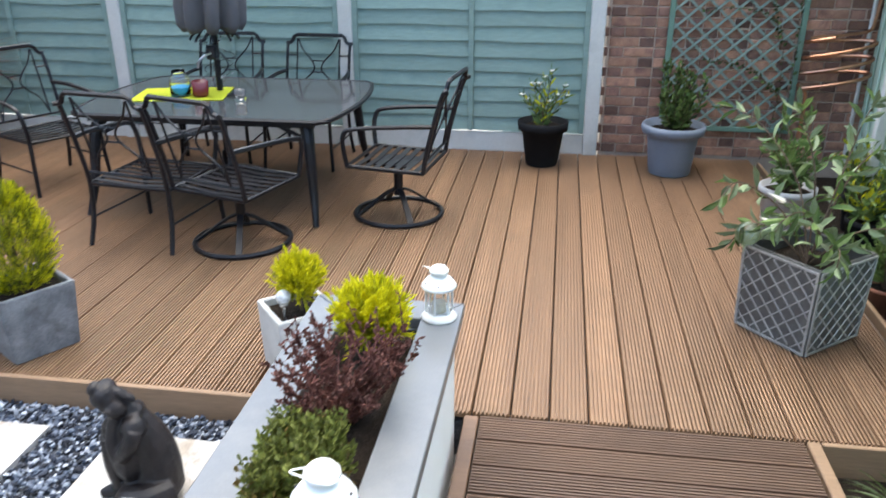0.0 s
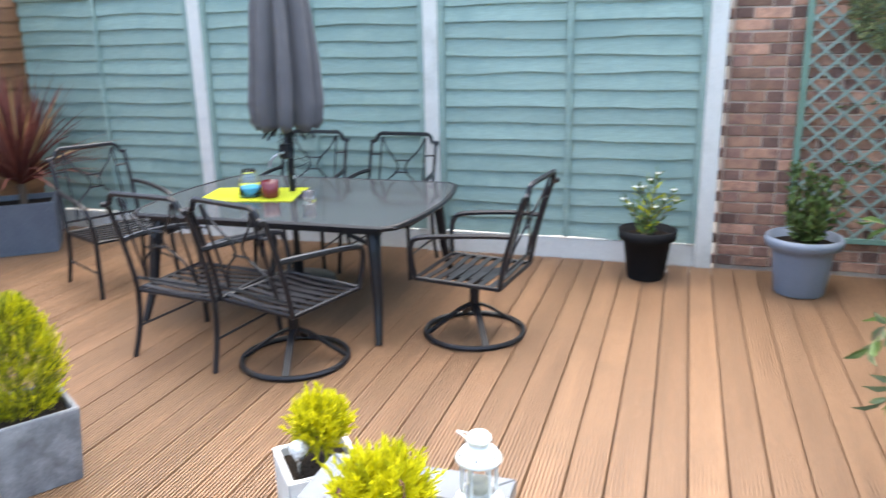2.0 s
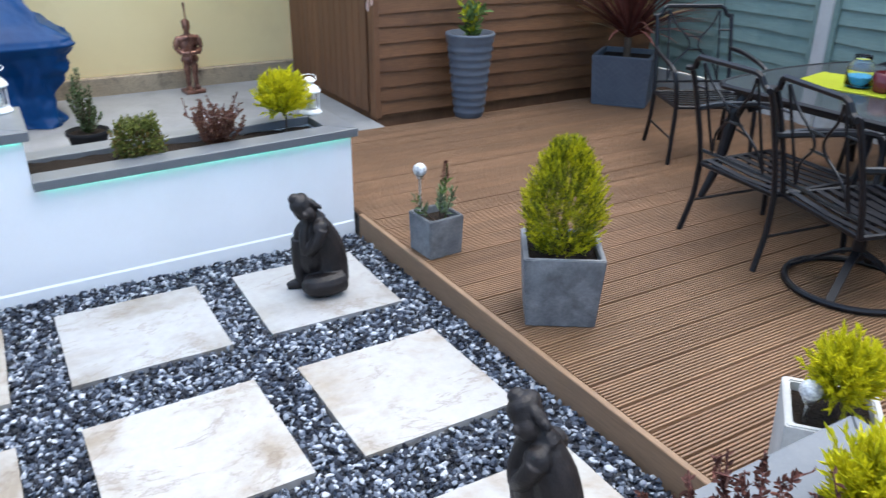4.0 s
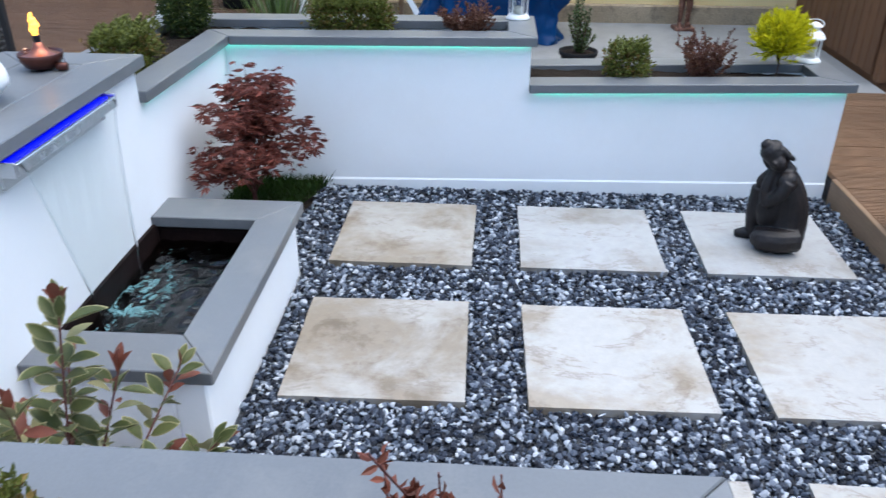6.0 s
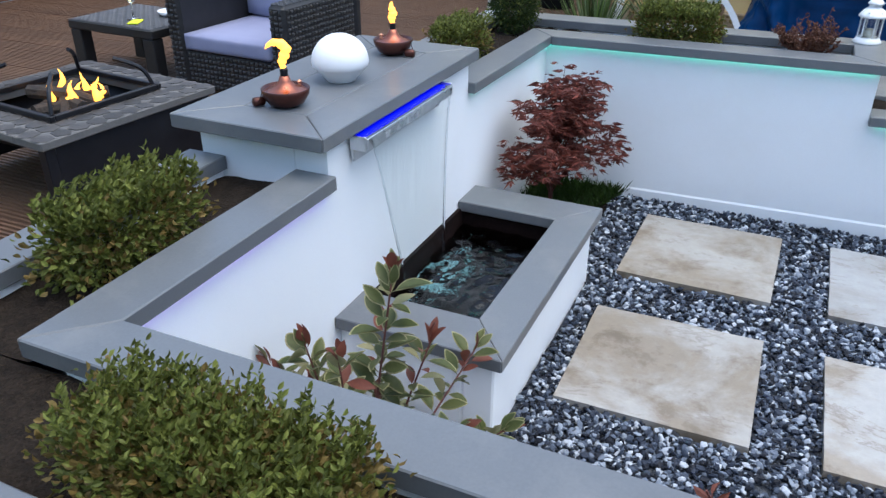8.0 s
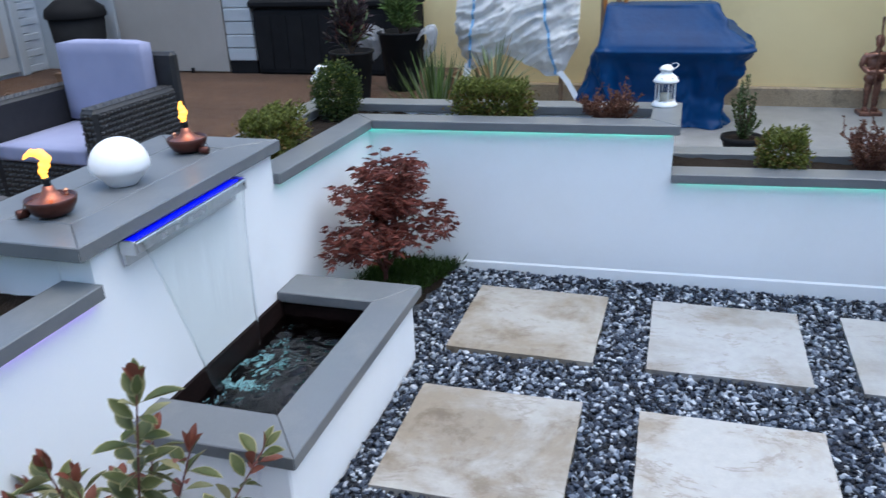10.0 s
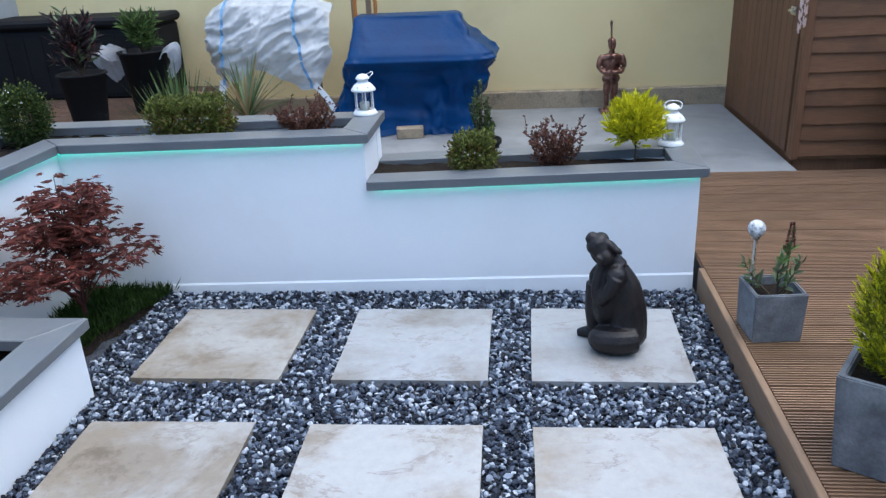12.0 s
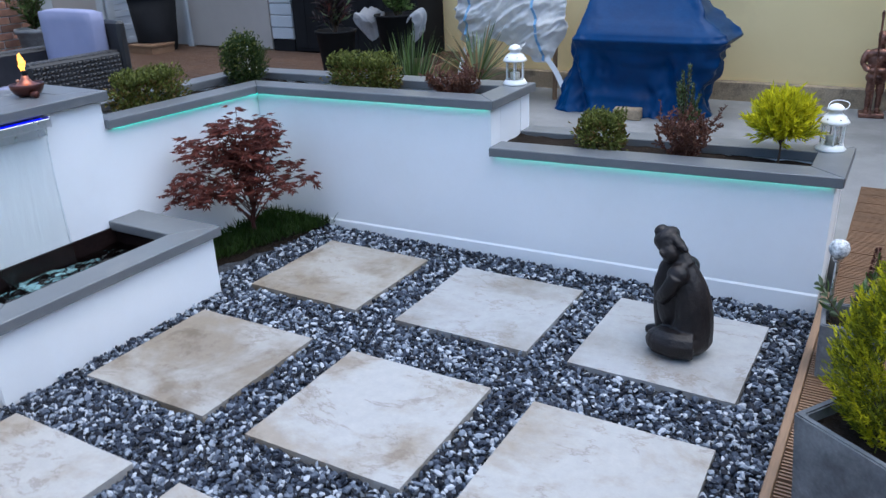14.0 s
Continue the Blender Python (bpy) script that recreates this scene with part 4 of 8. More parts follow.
def statue(place, turn):
    """A seated figure, its bowed head resting on both hands over one raised knee: one plain body, facing -y."""
    bm = bmesh.new()

    def blob(x, y, z, rx, ry, rz, ax=0, ay=0, az=0):
        g4 = bmesh.ops.create_icosphere(bm, subdivisions=3, radius=1.0)["verts"]
        bmesh.ops.transform(bm, matrix=pose(x, y, z, ax, ay, az) @ Matrix.Diagonal((rx, ry, rz, 1)), verts=g4)

    def limb(keys, radii):
        p = smooth_path(keys, 5)
        k = len(p) - 1
        r = [radii[min(int(i / k * (len(radii) - 1)), len(radii) - 2)] * (1 - (i / k * (len(radii) - 1)) % 1) + radii[min(int(i / k * (len(radii) - 1)) + 1, len(radii) - 1)] * ((i / k * (len(radii) - 1)) % 1) for i in range(k)] + [radii[-1]]
        tube(bm, p, r, 12)

    # hips and the leg folded on the ground
    blob(0.0, 0.030, 0.058, 0.095, 0.085, 0.060)
    blob(0.030, -0.020, 0.050, 0.074, 0.084, 0.050)
    limb([(0.058, 0.070, 0.060), (0.078, 0.010, 0.058), (0.066, -0.056, 0.052), (0.020, -0.076, 0.040)], (0.052, 0.054, 0.050, 0.038))
    # torso, leaning forward from the hips
    limb([(0.0, 0.034, 0.06), (0.0, 0.042, 0.15), (0.0, 0.020, 0.25), (-0.004, -0.026, 0.335)], (0.084, 0.070, 0.064, 0.050))
    blob(0.048, -0.012, 0.318, 0.036, 0.040, 0.040)
    blob(-0.052, -0.012, 0.318, 0.036, 0.040, 0.040)
    blob(0.0, -0.014, 0.336, 0.074, 0.034, 0.028, 18)
    # raised leg and its foot
    limb([(-0.030, 0.020, 0.080), (-0.045, -0.050, 0.170), (-0.038, -0.092, 0.245)], (0.052, 0.044, 0.036))
    limb([(-0.038, -0.094, 0.250), (-0.044, -0.098, 0.130), (-0.048, -0.088, 0.025)], (0.036, 0.034, 0.028))
    limb([(-0.048, -0.075, 0.022), (-0.052, -0.118, 0.022), (-0.056, -0.160, 0.013)], (0.028, 0.026, 0.015))
    # the robe's cloth between chest, knee and lap
    blob(-0.010, -0.040, 0.180, 0.056, 0.062, 0.115)
    blob(-0.005, -0.048, 0.280, 0.050, 0.048, 0.070)
    # arms: down to the knee and up again to the chin
    limb([(0.066, -0.010, 0.320), (0.070, -0.036, 0.262), (0.032, -0.074, 0.205)], (0.029, 0.028, 0.026))
    limb([(0.032, -0.074, 0.205), (0.026, -0.084, 0.265), (0.014, -0.070, 0.330)], (0.027, 0.024, 0.021))
    limb([(-0.070, -0.010, 0.320), (-0.074, -0.040, 0.270), (-0.048, -0.084, 0.240)], (0.034, 0.031, 0.028))
    limb([(-0.048, -0.084, 0.240), (-0.026, -0.094, 0.285), (0.002, -0.076, 0.332)], (0.027, 0.024, 0.021))
    blob(0.010, -0.066, 0.340, 0.026, 0.022, 0.028)
    # neck; the head leans on the hands and looks out sideways, hair drawn to a knot, long ears
    limb([(-0.002, -0.006, 0.335), (-0.004, -0.032, 0.368), (-0.004, -0.052, 0.392)], (0.042, 0.035, 0.034))
    crown, face = Vector((-0.06, -0.70, 0.74)).normalized(), Vector((0.94, -0.20, -0.20))
    face = (face - crown * face.dot(crown)).normalized()
    side = face.cross(crown)
    head = Matrix.Translation((0.004, -0.073, 0.408)) @ Matrix((side, face, crown)).transposed().to_4x4()
    for c, r in (((0, -0.008, 0.010), (0.043, 0.049, 0.050)), ((0, 0.018, -0.026), (0.034, 0.031, 0.040)), ((0, 0.050, -0.014), (0.008, 0.009, 0.016)),
                 ((0, -0.014, 0.026), (0.048, 0.053, 0.036)), ((0, -0.010, 0.062), (0.025, 0.025, 0.017)),
                 ((-0.046, -0.006, -0.018), (0.010, 0.020, 0.036)), ((-0.052, -0.004, -0.044), (0.009, 0.013, 0.018)), ((0.046, -0.006, -0.018), (0.010, 0.020, 0.034))):
        g4 = bmesh.ops.create_icosphere(bm, subdivisions=3, radius=1.0)["verts"]
        bmesh.ops.transform(bm, matrix=head @ Matrix.Translation(c) @ Matrix.Diagonal((*r, 1)), verts=g4)
    ob = put(bm, BRONZE, "statue", smooth=True)
    ob.matrix_basis = pose(*place, 0, 0, turn)
    re = ob.modifiers.new("remesh", "REMESH")
    re.mode, re.voxel_size, re.use_smooth_shade = "VOXEL", 0.0045, True
    sm = ob.modifiers.new("smooth", "SMOOTH")
    sm.iterations, sm.factor = 2, 0.5
    tagged(ob, "dark bronze seated garden statue resting its bowed head over one knee", "statue", "seated statues")
    return ob


statue((-2.830, 2.395, 0.0), -8)
statue((-1.075, 2.330, 0.0), -62)

# ---- west and south planters ----
GB = "clipped box hedge with pale new shoots, growing in the planter"
box_bush((-3.615, 0.44, 0.69), 0.105, 0.20, 0.085, 11, GB, n=3000)
berberis((-3.61, 1.00, 0.69), 0.15, 0.17, 12, "low bronze-leaved berberis growing in the planter", L_BERB2, n=34)
box_bush((-3.56, -0.37, 0.69), 0.125, 0.125, 0.15, 13, "dark green clipped ball shrub in the planter's corner", "ball_shrub", n=6000, leaf=0.014, square=2.0, mats=(L_DARK, L_BOX), share=0.12)
box_bush((-2.86, -0.37, 0.69), 0.20, 0.095, 0.085, 14, GB, n=2600)
box_bush((-3.56, 1.80, 0.515), 0.085, 0.105, 0.075, 15, "small clipped box bush growing in the planter", n=1600)
berberis((-3.60, 2.17, 0.515), 0.17, 0.23, 16, "dark red berberis with upright twigs in the planter", L_BERB2, n=30)
round_conifer((-3.66, 2.55, 0.515), 0.118, 0.095, 17, "golden conifer clipped to a ball on a short stem", n=430)
# ---- east planters ----
box_bush((-0.88, -0.37, 0.69), 0.22, 0.10, 0.09, 18, GB, n=3000)
box_bush((-0.335, 0.34, 0.69), 0.118, 0.26, 0.084, 19, GB, n=7500, leaf=0.016, share=0.45)
berberis((-0.375, 1.09, 0.69), 0.15, 0.145, 20, "red-tipped berberis growing in the planter", L_RED, n=34, leaf=0.022)
box_bush((-0.34, 1.80, 0.515), 0.105, 0.15, 0.08, 21, "clipped box bush growing in the planter", n=3000, share=0.15)
berberis((-0.335, 2.14, 0.515), 0.25, 0.30, 22, "dark purple berberis with upright twigs in the planter", L_BERB, n=46, leaf=0.0165)
round_conifer((-0.335, 2.54, 0.515), 0.108, 0.03, 23, "bright golden conifer growing in the planter's end", n=380, flat=0.95)

# ---- courtyard plants ----
maple((-3.07, 0.03, -0.02), 24, "red-leaved Japanese maple growing in a mossy corner")
rng = np.random.default_rng(25)
k = 5200
gp = rng.uniform((-3.375, -0.12), (-2.50, 0.40), (k, 2))
gp = gp[(gp[:, 1] < 0.33 - 0.30 * (gp[:, 0] + 3.375))]
bm = bmesh.new()
nx = 16
edge = [(-3.385 + 0.87 * i / nx, 0.35 - 0.30 * (0.87 * i / nx) + 0.02 * math.sin(i * 1.9)) for i in range(nx + 1)]
rows = [[bm.verts.new((x, -0.135 + (y + 0.135) * j / 8, -0.034 + 0.045 * math.sin(math.pi * min(1, 1.2 * (1 - j / 8))) * 0.8)) for j in range(9)] for x, y in edge]
for i in range(nx):
    for j in range(8):
        bm.faces.new((rows[i][j], rows[i + 1][j], rows[i + 1][j + 1], rows[i][j + 1]))
structure("soil_bed", bm, SOIL, "dark soil bed under the maple", "soil", True)
grass = foliage("grass", np.concatenate([gp, np.full((len(gp), 1), -0.01)], 1), rng.normal(size=(len(gp), 3)) * (0.6, 0.6, 0) + (0, 0, 1), rng.uniform(0.03, 0.085, len(gp)), 0.006, L_GRASS, None, seed=26, plain=True)
tagged(grass, "dark mossy grass under the maple", "grass", kind="stuff")

def photinia(place, keys, seed, label):
    """Red stems with rosettes of oval leaves: cream-edged green below, red-backed at the tips."""
    rng = np.random.default_rng(seed)
    t = thing("photinia", label, "shrub", place)
    for stem in keys:
        p = smooth_path(stem, 6)
        part("stem", tube(bmesh.new(), p, 0.0045, 6, taper=0.45), BARK_RED, t)
        k = len(p) - 1
        m = max(15, int(52 * (p[-1] - p[0]).length))
        for j in range(m):
            f = 0.26 + 0.74 * (j / (m - 1)) ** 0.70
            i = min(int(f * k), k - 1)
            q, d = p[i].lerp(p[i + 1], min(1, f * k - i)), (p[i + 1] - p[i]).normalized()
            a = j * 2.399 + rng.uniform(-0.3, 0.3)
            s = d.orthogonal().normalized()
            o = s * math.cos(a) + d.cross(s) * math.sin(a)
            young = f > 0.93
            w = o * (0.45 if young else 1.0) + d * (1.3 if young else 0.55) + Vector((0, 0, 0.25 if young else rng.uniform(-0.45, 0.45)))
            size = rng.uniform(0.056, 0.080) if young else rng.uniform(0.064, 0.104)
            mat = (L_RED if rng.uniform() < 0.5 else L_PHO) if young else (L_PHO if rng.uniform() < 0.84 else (L_CREAM if rng.uniform() < 0.55 else L_RED))
            side = Vector(rng.normal(size=3) * 0.3) + Vector((0, 0, 1))
            oval_leaf(t, q, w, side, size, size * rng.uniform(0.36, 0.46), mat)
    return t


def oval_leaf(t, at, way, normal, length, width, mat):
    """One stalked oval leaf, folded along its rib, with a cream edge where it is green."""
    way = way.normalized()
    s = way.cross(normal).normalized()
    u = s.cross(way)
    for z, grow, m, name in ((0.0, 1.0, L_CREAM if mat is L_PHO else mat, "leaf_edge"), (0.0012, 0.80, mat, "leaf")):
        if name == "leaf_edge" and mat is not L_PHO:
            continue
        v, f = [], []
        for j, (x, w) in enumerate(((0.0, 0.03), (0.12, 0.05), (0.26, 0.55), (0.45, 0.93), (0.62, 1.0), (0.80, 0.74), (0.93, 0.34), (1.0, 0.0))):
            x2 = 0.56 + (x - 0.56) * (0.5 + 0.5 * grow)
            for e in (-1, 0, 1):
                v.append(tuple(at + way * length * x2 + s * (e * w * width * 0.5 * grow) + u * (abs(e) * w * width * 0.20 - length * 0.16 * x * x + z)))
        for j in range(7):
            b = j * 3
            f += [(b, b + 1, b + 4, b + 3), (b + 1, b + 2, b + 5, b + 4)]
        raw(name, v, f, m, t, True)


keys = []
for a, reach, h in ((2.6, 0.10, 0.66), (0.3, 0.28, 0.34), (1.2, 0.20, 0.40), (2.0, 0.33, 0.30), (3.3, 0.18, 0.46), (4.5, 0.30, 0.36), (5.6, 0.38, 0.26), (1.5, 0.36, 0.20), (2.8, 0.38, 0.32), (0.2, 0.07, 0.54), (1.7, 0.24, 0.36), (5.3, 0.26, 0.34), (3.9, 0.34, 0.24), (2.3, 0.17, 0.50)):
    x, y, h = reach * 1.18 * math.cos(a), reach * 1.05 * math.sin(a), h * 1.14
    keys.append([(0, 0, -0.02), (x * 0.45, y * 0.45, h * 0.5), (x, y, h)])
for x, y, h in ((0.035, -0.105, 0.60), (0.13, -0.10, 0.56), (0.10, -0.12, 0.46), (-0.03, -0.13, 0.44)):
    keys.append([(0, 0, -0.02), (x * 0.4, y * 0.5, h * 0.55), (x, y, h)])
photinia((-0.935, 0.205, -0.03), keys, 29, "photinia with cream-edged green leaves and red young tips beside the pond")

# ---- pots on the deck's edge ----
cube = square_pot("cube_planter", "small grey fibre-cement cube planter on the deck", (-2.762, 2.948, DECK_Z), 4, 0.190, 0.178, 0.195, CEMENT, 0.014, 0.035)
leafy((-2.752, 2.960, DECK_Z + 0.155), [[(0, 0, 0), (0.01, 0.005, 0.10), (0.02, 0.02, 0.20)], [(0, -0.02, 0), (-0.02, -0.07, 0.05), (-0.01, -0.125, 0.13)], [(0, 0, 0), (0.03, 0.03, 0.07), (0.02, 0.06, 0.15)], [(0, 0.01, 0), (0.02, -0.01, 0.08), (0.03, -0.01, 0.15)]],
      0.058, 0.020, 30, "grey-green buddleia cutting growing in a cube planter", name="buddleia", mats=((L_GREY, 0.6), (L_GREEN, 0.4)), per=16)
t = thing("flower_spike", "dark purple-brown buddleia flower spike in a cube planter", "flower", (-2.732, 2.980, DECK_Z + 0.33))
part("stalk", tube(bmesh.new(), [(0, 0, -0.17), (0.0, 0.002, 0.0), (0.004, 0.006, 0.11)], 0.003, 5), L_GREEN, t)
rng = np.random.default_rng(34)
fz = rng.uniform(0, 1, 260)
fa = rng.uniform(0, 6.283, 260)
fr = 0.013 * (1 - fz * 0.85)
foliage("floret", np.stack([fr * np.cos(fa), fr * np.sin(fa), 0.02 + 0.10 * fz], 1), np.stack([np.cos(fa), np.sin(fa), np.full(260, 0.6)], 1), 0.009, 0.005, L_BERB, t, seed=35, plain=True)


def solar_stake(place, h, r=0.032):
    t = thing("solar_light", "crackled glass ball solar light on a steel stake", "garden light", place, group="solar stake lights")
    part("stake", tube(bmesh.new(), [(0, 0, -0.05), (0, 0, h - r)], 0.006, 8), STEEL, t)
    part("collar", lathe(bmesh.new(), [(0.006, h - r * 1.5), (0.014, h - r * 1.3), (0.018, h - r * 0.9), (0.010, h - r * 0.8)], 12), STEEL, t)
    bm = bmesh.new()
    bmesh.ops.create_icosphere(bm, subdivisions=3, radius=r, matrix=Matrix.Translation((0, 0, h)))
    part("globe", bm, CRACKLE, t, "crackled white glass ball", smooth=True)
    return t


CRACKLE = stuff_mat("crackled_glass", (0.22, 0.23, 0.24), (0.82, 0.83, 0.83), 0.10, broad=75, fine=150, grain=0.15, bump=0.6, depth=0.003)
solar_stake((-2.782, 2.873, DECK_Z + 0.165), 0.247)
square_pot("planter", "grey fibre-cement planter tapering to its foot, on the deck", (-1.995, 3.085, DECK_Z), 57, 0.315, 0.275, 0.30, CEMENT)
cone_conifer((-1.995, 3.085, DECK_Z + 0.27), 0.45, 0.128, 31, "golden-tipped cone-shaped conifer in a grey planter")
square_pot("cube_planter", "pale stone-coloured cube planter beside the raised bed", (-0.765, 3.045, DECK_Z), 40, 0.25, 0.235, 0.30, CEMENT_PALE)
round_conifer((-0.755, 3.055, DECK_Z + 0.27), 0.092, 0.06, 32, "bright golden conifer on a short stem in a pale planter", n=320, flat=0.95)
solar_stake((-0.79, 2.965, DECK_Z + 0.27), 0.10, 0.03)

# ---- water feature ----
t = thing("water_spout", "stainless steel waterfall spout with a blue-lit lip in the wall", "water spout", (-1.807, -0.124, 0.830))
part("tray", new_box(-0.295, 0.295, -0.001, 0.043, -0.014, -0.004, bevel=0.002), STEEL, t)
part("back_plate", new_box(-0.295, 0.295, -0.001, 0.006, -0.075, -0.011), STEEL, t)
part("lip", new_box(-0.295, 0.295, 0.0435, 0.056, -0.032, 0.002, bevel=0.002), STEEL, t)
part("light_bar", new_box(-0.285, 0.285, 0.004, 0.032, -0.003, 0.001), BLUE_LED, t, "blue glowing light bar")
part("back_strip", new_box(-0.295, 0.295, -0.001, 0.0035, 0.002, 0.011), BLACK, t)
for x in (-0.2995, 0.2995):
    part("end_cap", new_box(x - 0.003, x + 0.003, -0.001, 0.053, -0.036, 0.008, bevel=0.002), STEEL, t)
WATER = clear("clear_water", (0.26, 0.20, 0.18), 0.0, 1.33)
SHEET, n, l, p = nodes_of("falling_water")
tc = n.new("ShaderNodeTexCoord").outputs["Object"]
streak = noisy(n, l, tc, 1.0, 4, 0.6, (70, 70, 2.5))
n.remove(p)
thin, shine = n.new("ShaderNodeBsdfTransparent"), n.new("ShaderNodeBsdfGlossy")
thin.inputs[0].default_value = (0.94, 0.965, 0.955, 1)
shine.inputs["Roughness"].default_value = 0.18
mx, amount, bp = n.new("ShaderNodeMixShader"), n.new("ShaderNodeMapRange"), n.new("ShaderNodeBump")
amount.inputs[1].default_value, amount.inputs[2].default_value, amount.inputs[3].default_value, amount.inputs[4].default_value = 0.35, 0.75, 0.03, 0.16
l.new(streak, amount.inputs[0]), l.new(amount.outputs[0], mx.inputs[0])
bp.inputs["Strength"].default_value, bp.inputs["Distance"].default_value = 0.4, 0.01
l.new(streak, bp.inputs["Height"]), l.new(bp.outputs[0], shine.inputs["Normal"])
l.new(thin.outputs[0], mx.inputs[1]), l.new(shine.outputs[0], mx.inputs[2]), l.new(mx.outputs[0], n["Material Output"].inputs[0])
STRAND = clear("clear_strand", (0.90, 0.94, 0.95), 0.05, 1.33)


def fall_at(u, f):
    """A point of the falling sheet: u from side to side, f from the lip down; it narrows and clings to the wall."""
    return (-1.807 - 0.128 * f + u * (0.278 - 0.126 * f ** 0.75), -0.066 - 0.028 * f ** 0.7, 0.825 - 0.640 * f)


bm = bmesh.new()
rows = [[bm.verts.new((x, y + 0.002 * math.sin(i * 2.1 + j), z)) for i in range(25) for x, y, z in (fall_at(i / 12 - 1, j / 14),)] for j in range(15)]
for a, b in zip(rows, rows[1:]):
    for i in range(24):
        bm.faces.new((a[i], a[i + 1], b[i + 1], b[i]))
fall = put(bm, SHEET, "falling_water", smooth=True)
fall.visible_shadow = False
tagged(fall, "thin clear sheet of falling water", "water", kind="structure")
FOAM = stuff_mat("foam", (0.06, 0.19, 0.20), (0.22, 0.38, 0.39), 0.4, broad=20, fine=80, grain=0.1, bump=0.5)
bm = bmesh.new()
for s in (-1, 1):
    tube(bm, [fall_at(s, j / 18) for j in range(19)], [0.0028 + 0.0022 * (j / 18) for j in range(19)], 6)
strand = put(bm, STRAND, "water_strand", smooth=True)
strand.visible_shadow = False
tagged(strand, "thick clear edges of the falling water", "water", kind="structure")
nx, ny = 70, 40
v, f = [], []
for i in range(nx + 1):
    for j in range(ny + 1):
        x, y = -2.329 + 0.788 * i / nx, -0.115 + 0.385 * j / ny
        r = math.hypot((x + 1.92) / 1.6, y + 0.05)
        h = 0.005 * math.exp(-r * 6) * math.sin(r * 85) + 0.0085 * noise.noise((x * 22, y * 22, 0)) + 0.005 * math.exp(-r * 9) * noise.noise((x * 60, y * 60, 4))
        v.append((x, y, 0.188 + h))
for i in range(nx):
    for j in range(ny):
        k = i * (ny + 1) + j
        f.append((k, k + ny + 1, k + ny + 2, k + 1))
tagged(raw("water", v, f, WATER, None, True), "rippled clear pond water over a black liner", "water", kind="structure")
rng = np.random.default_rng(33)
v, f = [], []
while len(v) < 4 * 1700:
    cx, cy = -1.90 + rng.normal() * 0.105, -0.030 + rng.normal() * 0.055
    d = noise.noise((cx * 14, cy * 26, 5.0)) + 0.6 * noise.noise((cx * 40, cy * 60, 2.0))
    if d < 0.06 or not (-2.31 < cx < -1.56 and -0.10 < cy < 0.25):
        continue
    r, z = rng.uniform(0.0012, 0.0034), 0.1885 + 0.004 * d
    b = len(v)
    v += [(cx + r * 1.6, cy, z), (cx - r * 0.8, cy + r * 0.9, z), (cx - r * 0.8, cy - r * 0.9, z), (cx, cy, z + r * 0.7)]
    f += [(b, b + 1, b + 3), (b + 1, b + 2, b + 3), (b + 2, b, b + 3)]
tagged(raw("foam", v, f, FOAM), "pale foam where the water falls into the pond", "foam", kind="stuff")


def led(name, x0, x1, y0, y1, z, material, label):
    return tagged(put(new_box(x0, x1, y0, y1, z - 0.004, z), material, name), label, "light strip", kind="structure")


TLB = "thin teal light strip under the coping"
settle(led("light_strip_west", -3.388, -3.378, -0.13, 1.31, HIGH - 0.0435, TEAL, TLB))
settle(led("light_strip_west_low", -3.388, -3.378, 1.35, 2.79, LOW - 0.0435, TEAL, TLB))
settle(led("light_strip_south_west", -3.37, -2.43, -0.134, -0.126, HIGH - 0.0435, TEAL, TLB))
led("light_strip_south_east", -1.38, -0.62, -0.134, -0.126, HIGH - 0.0435, VIOLET, "thin violet light strip under the coping")

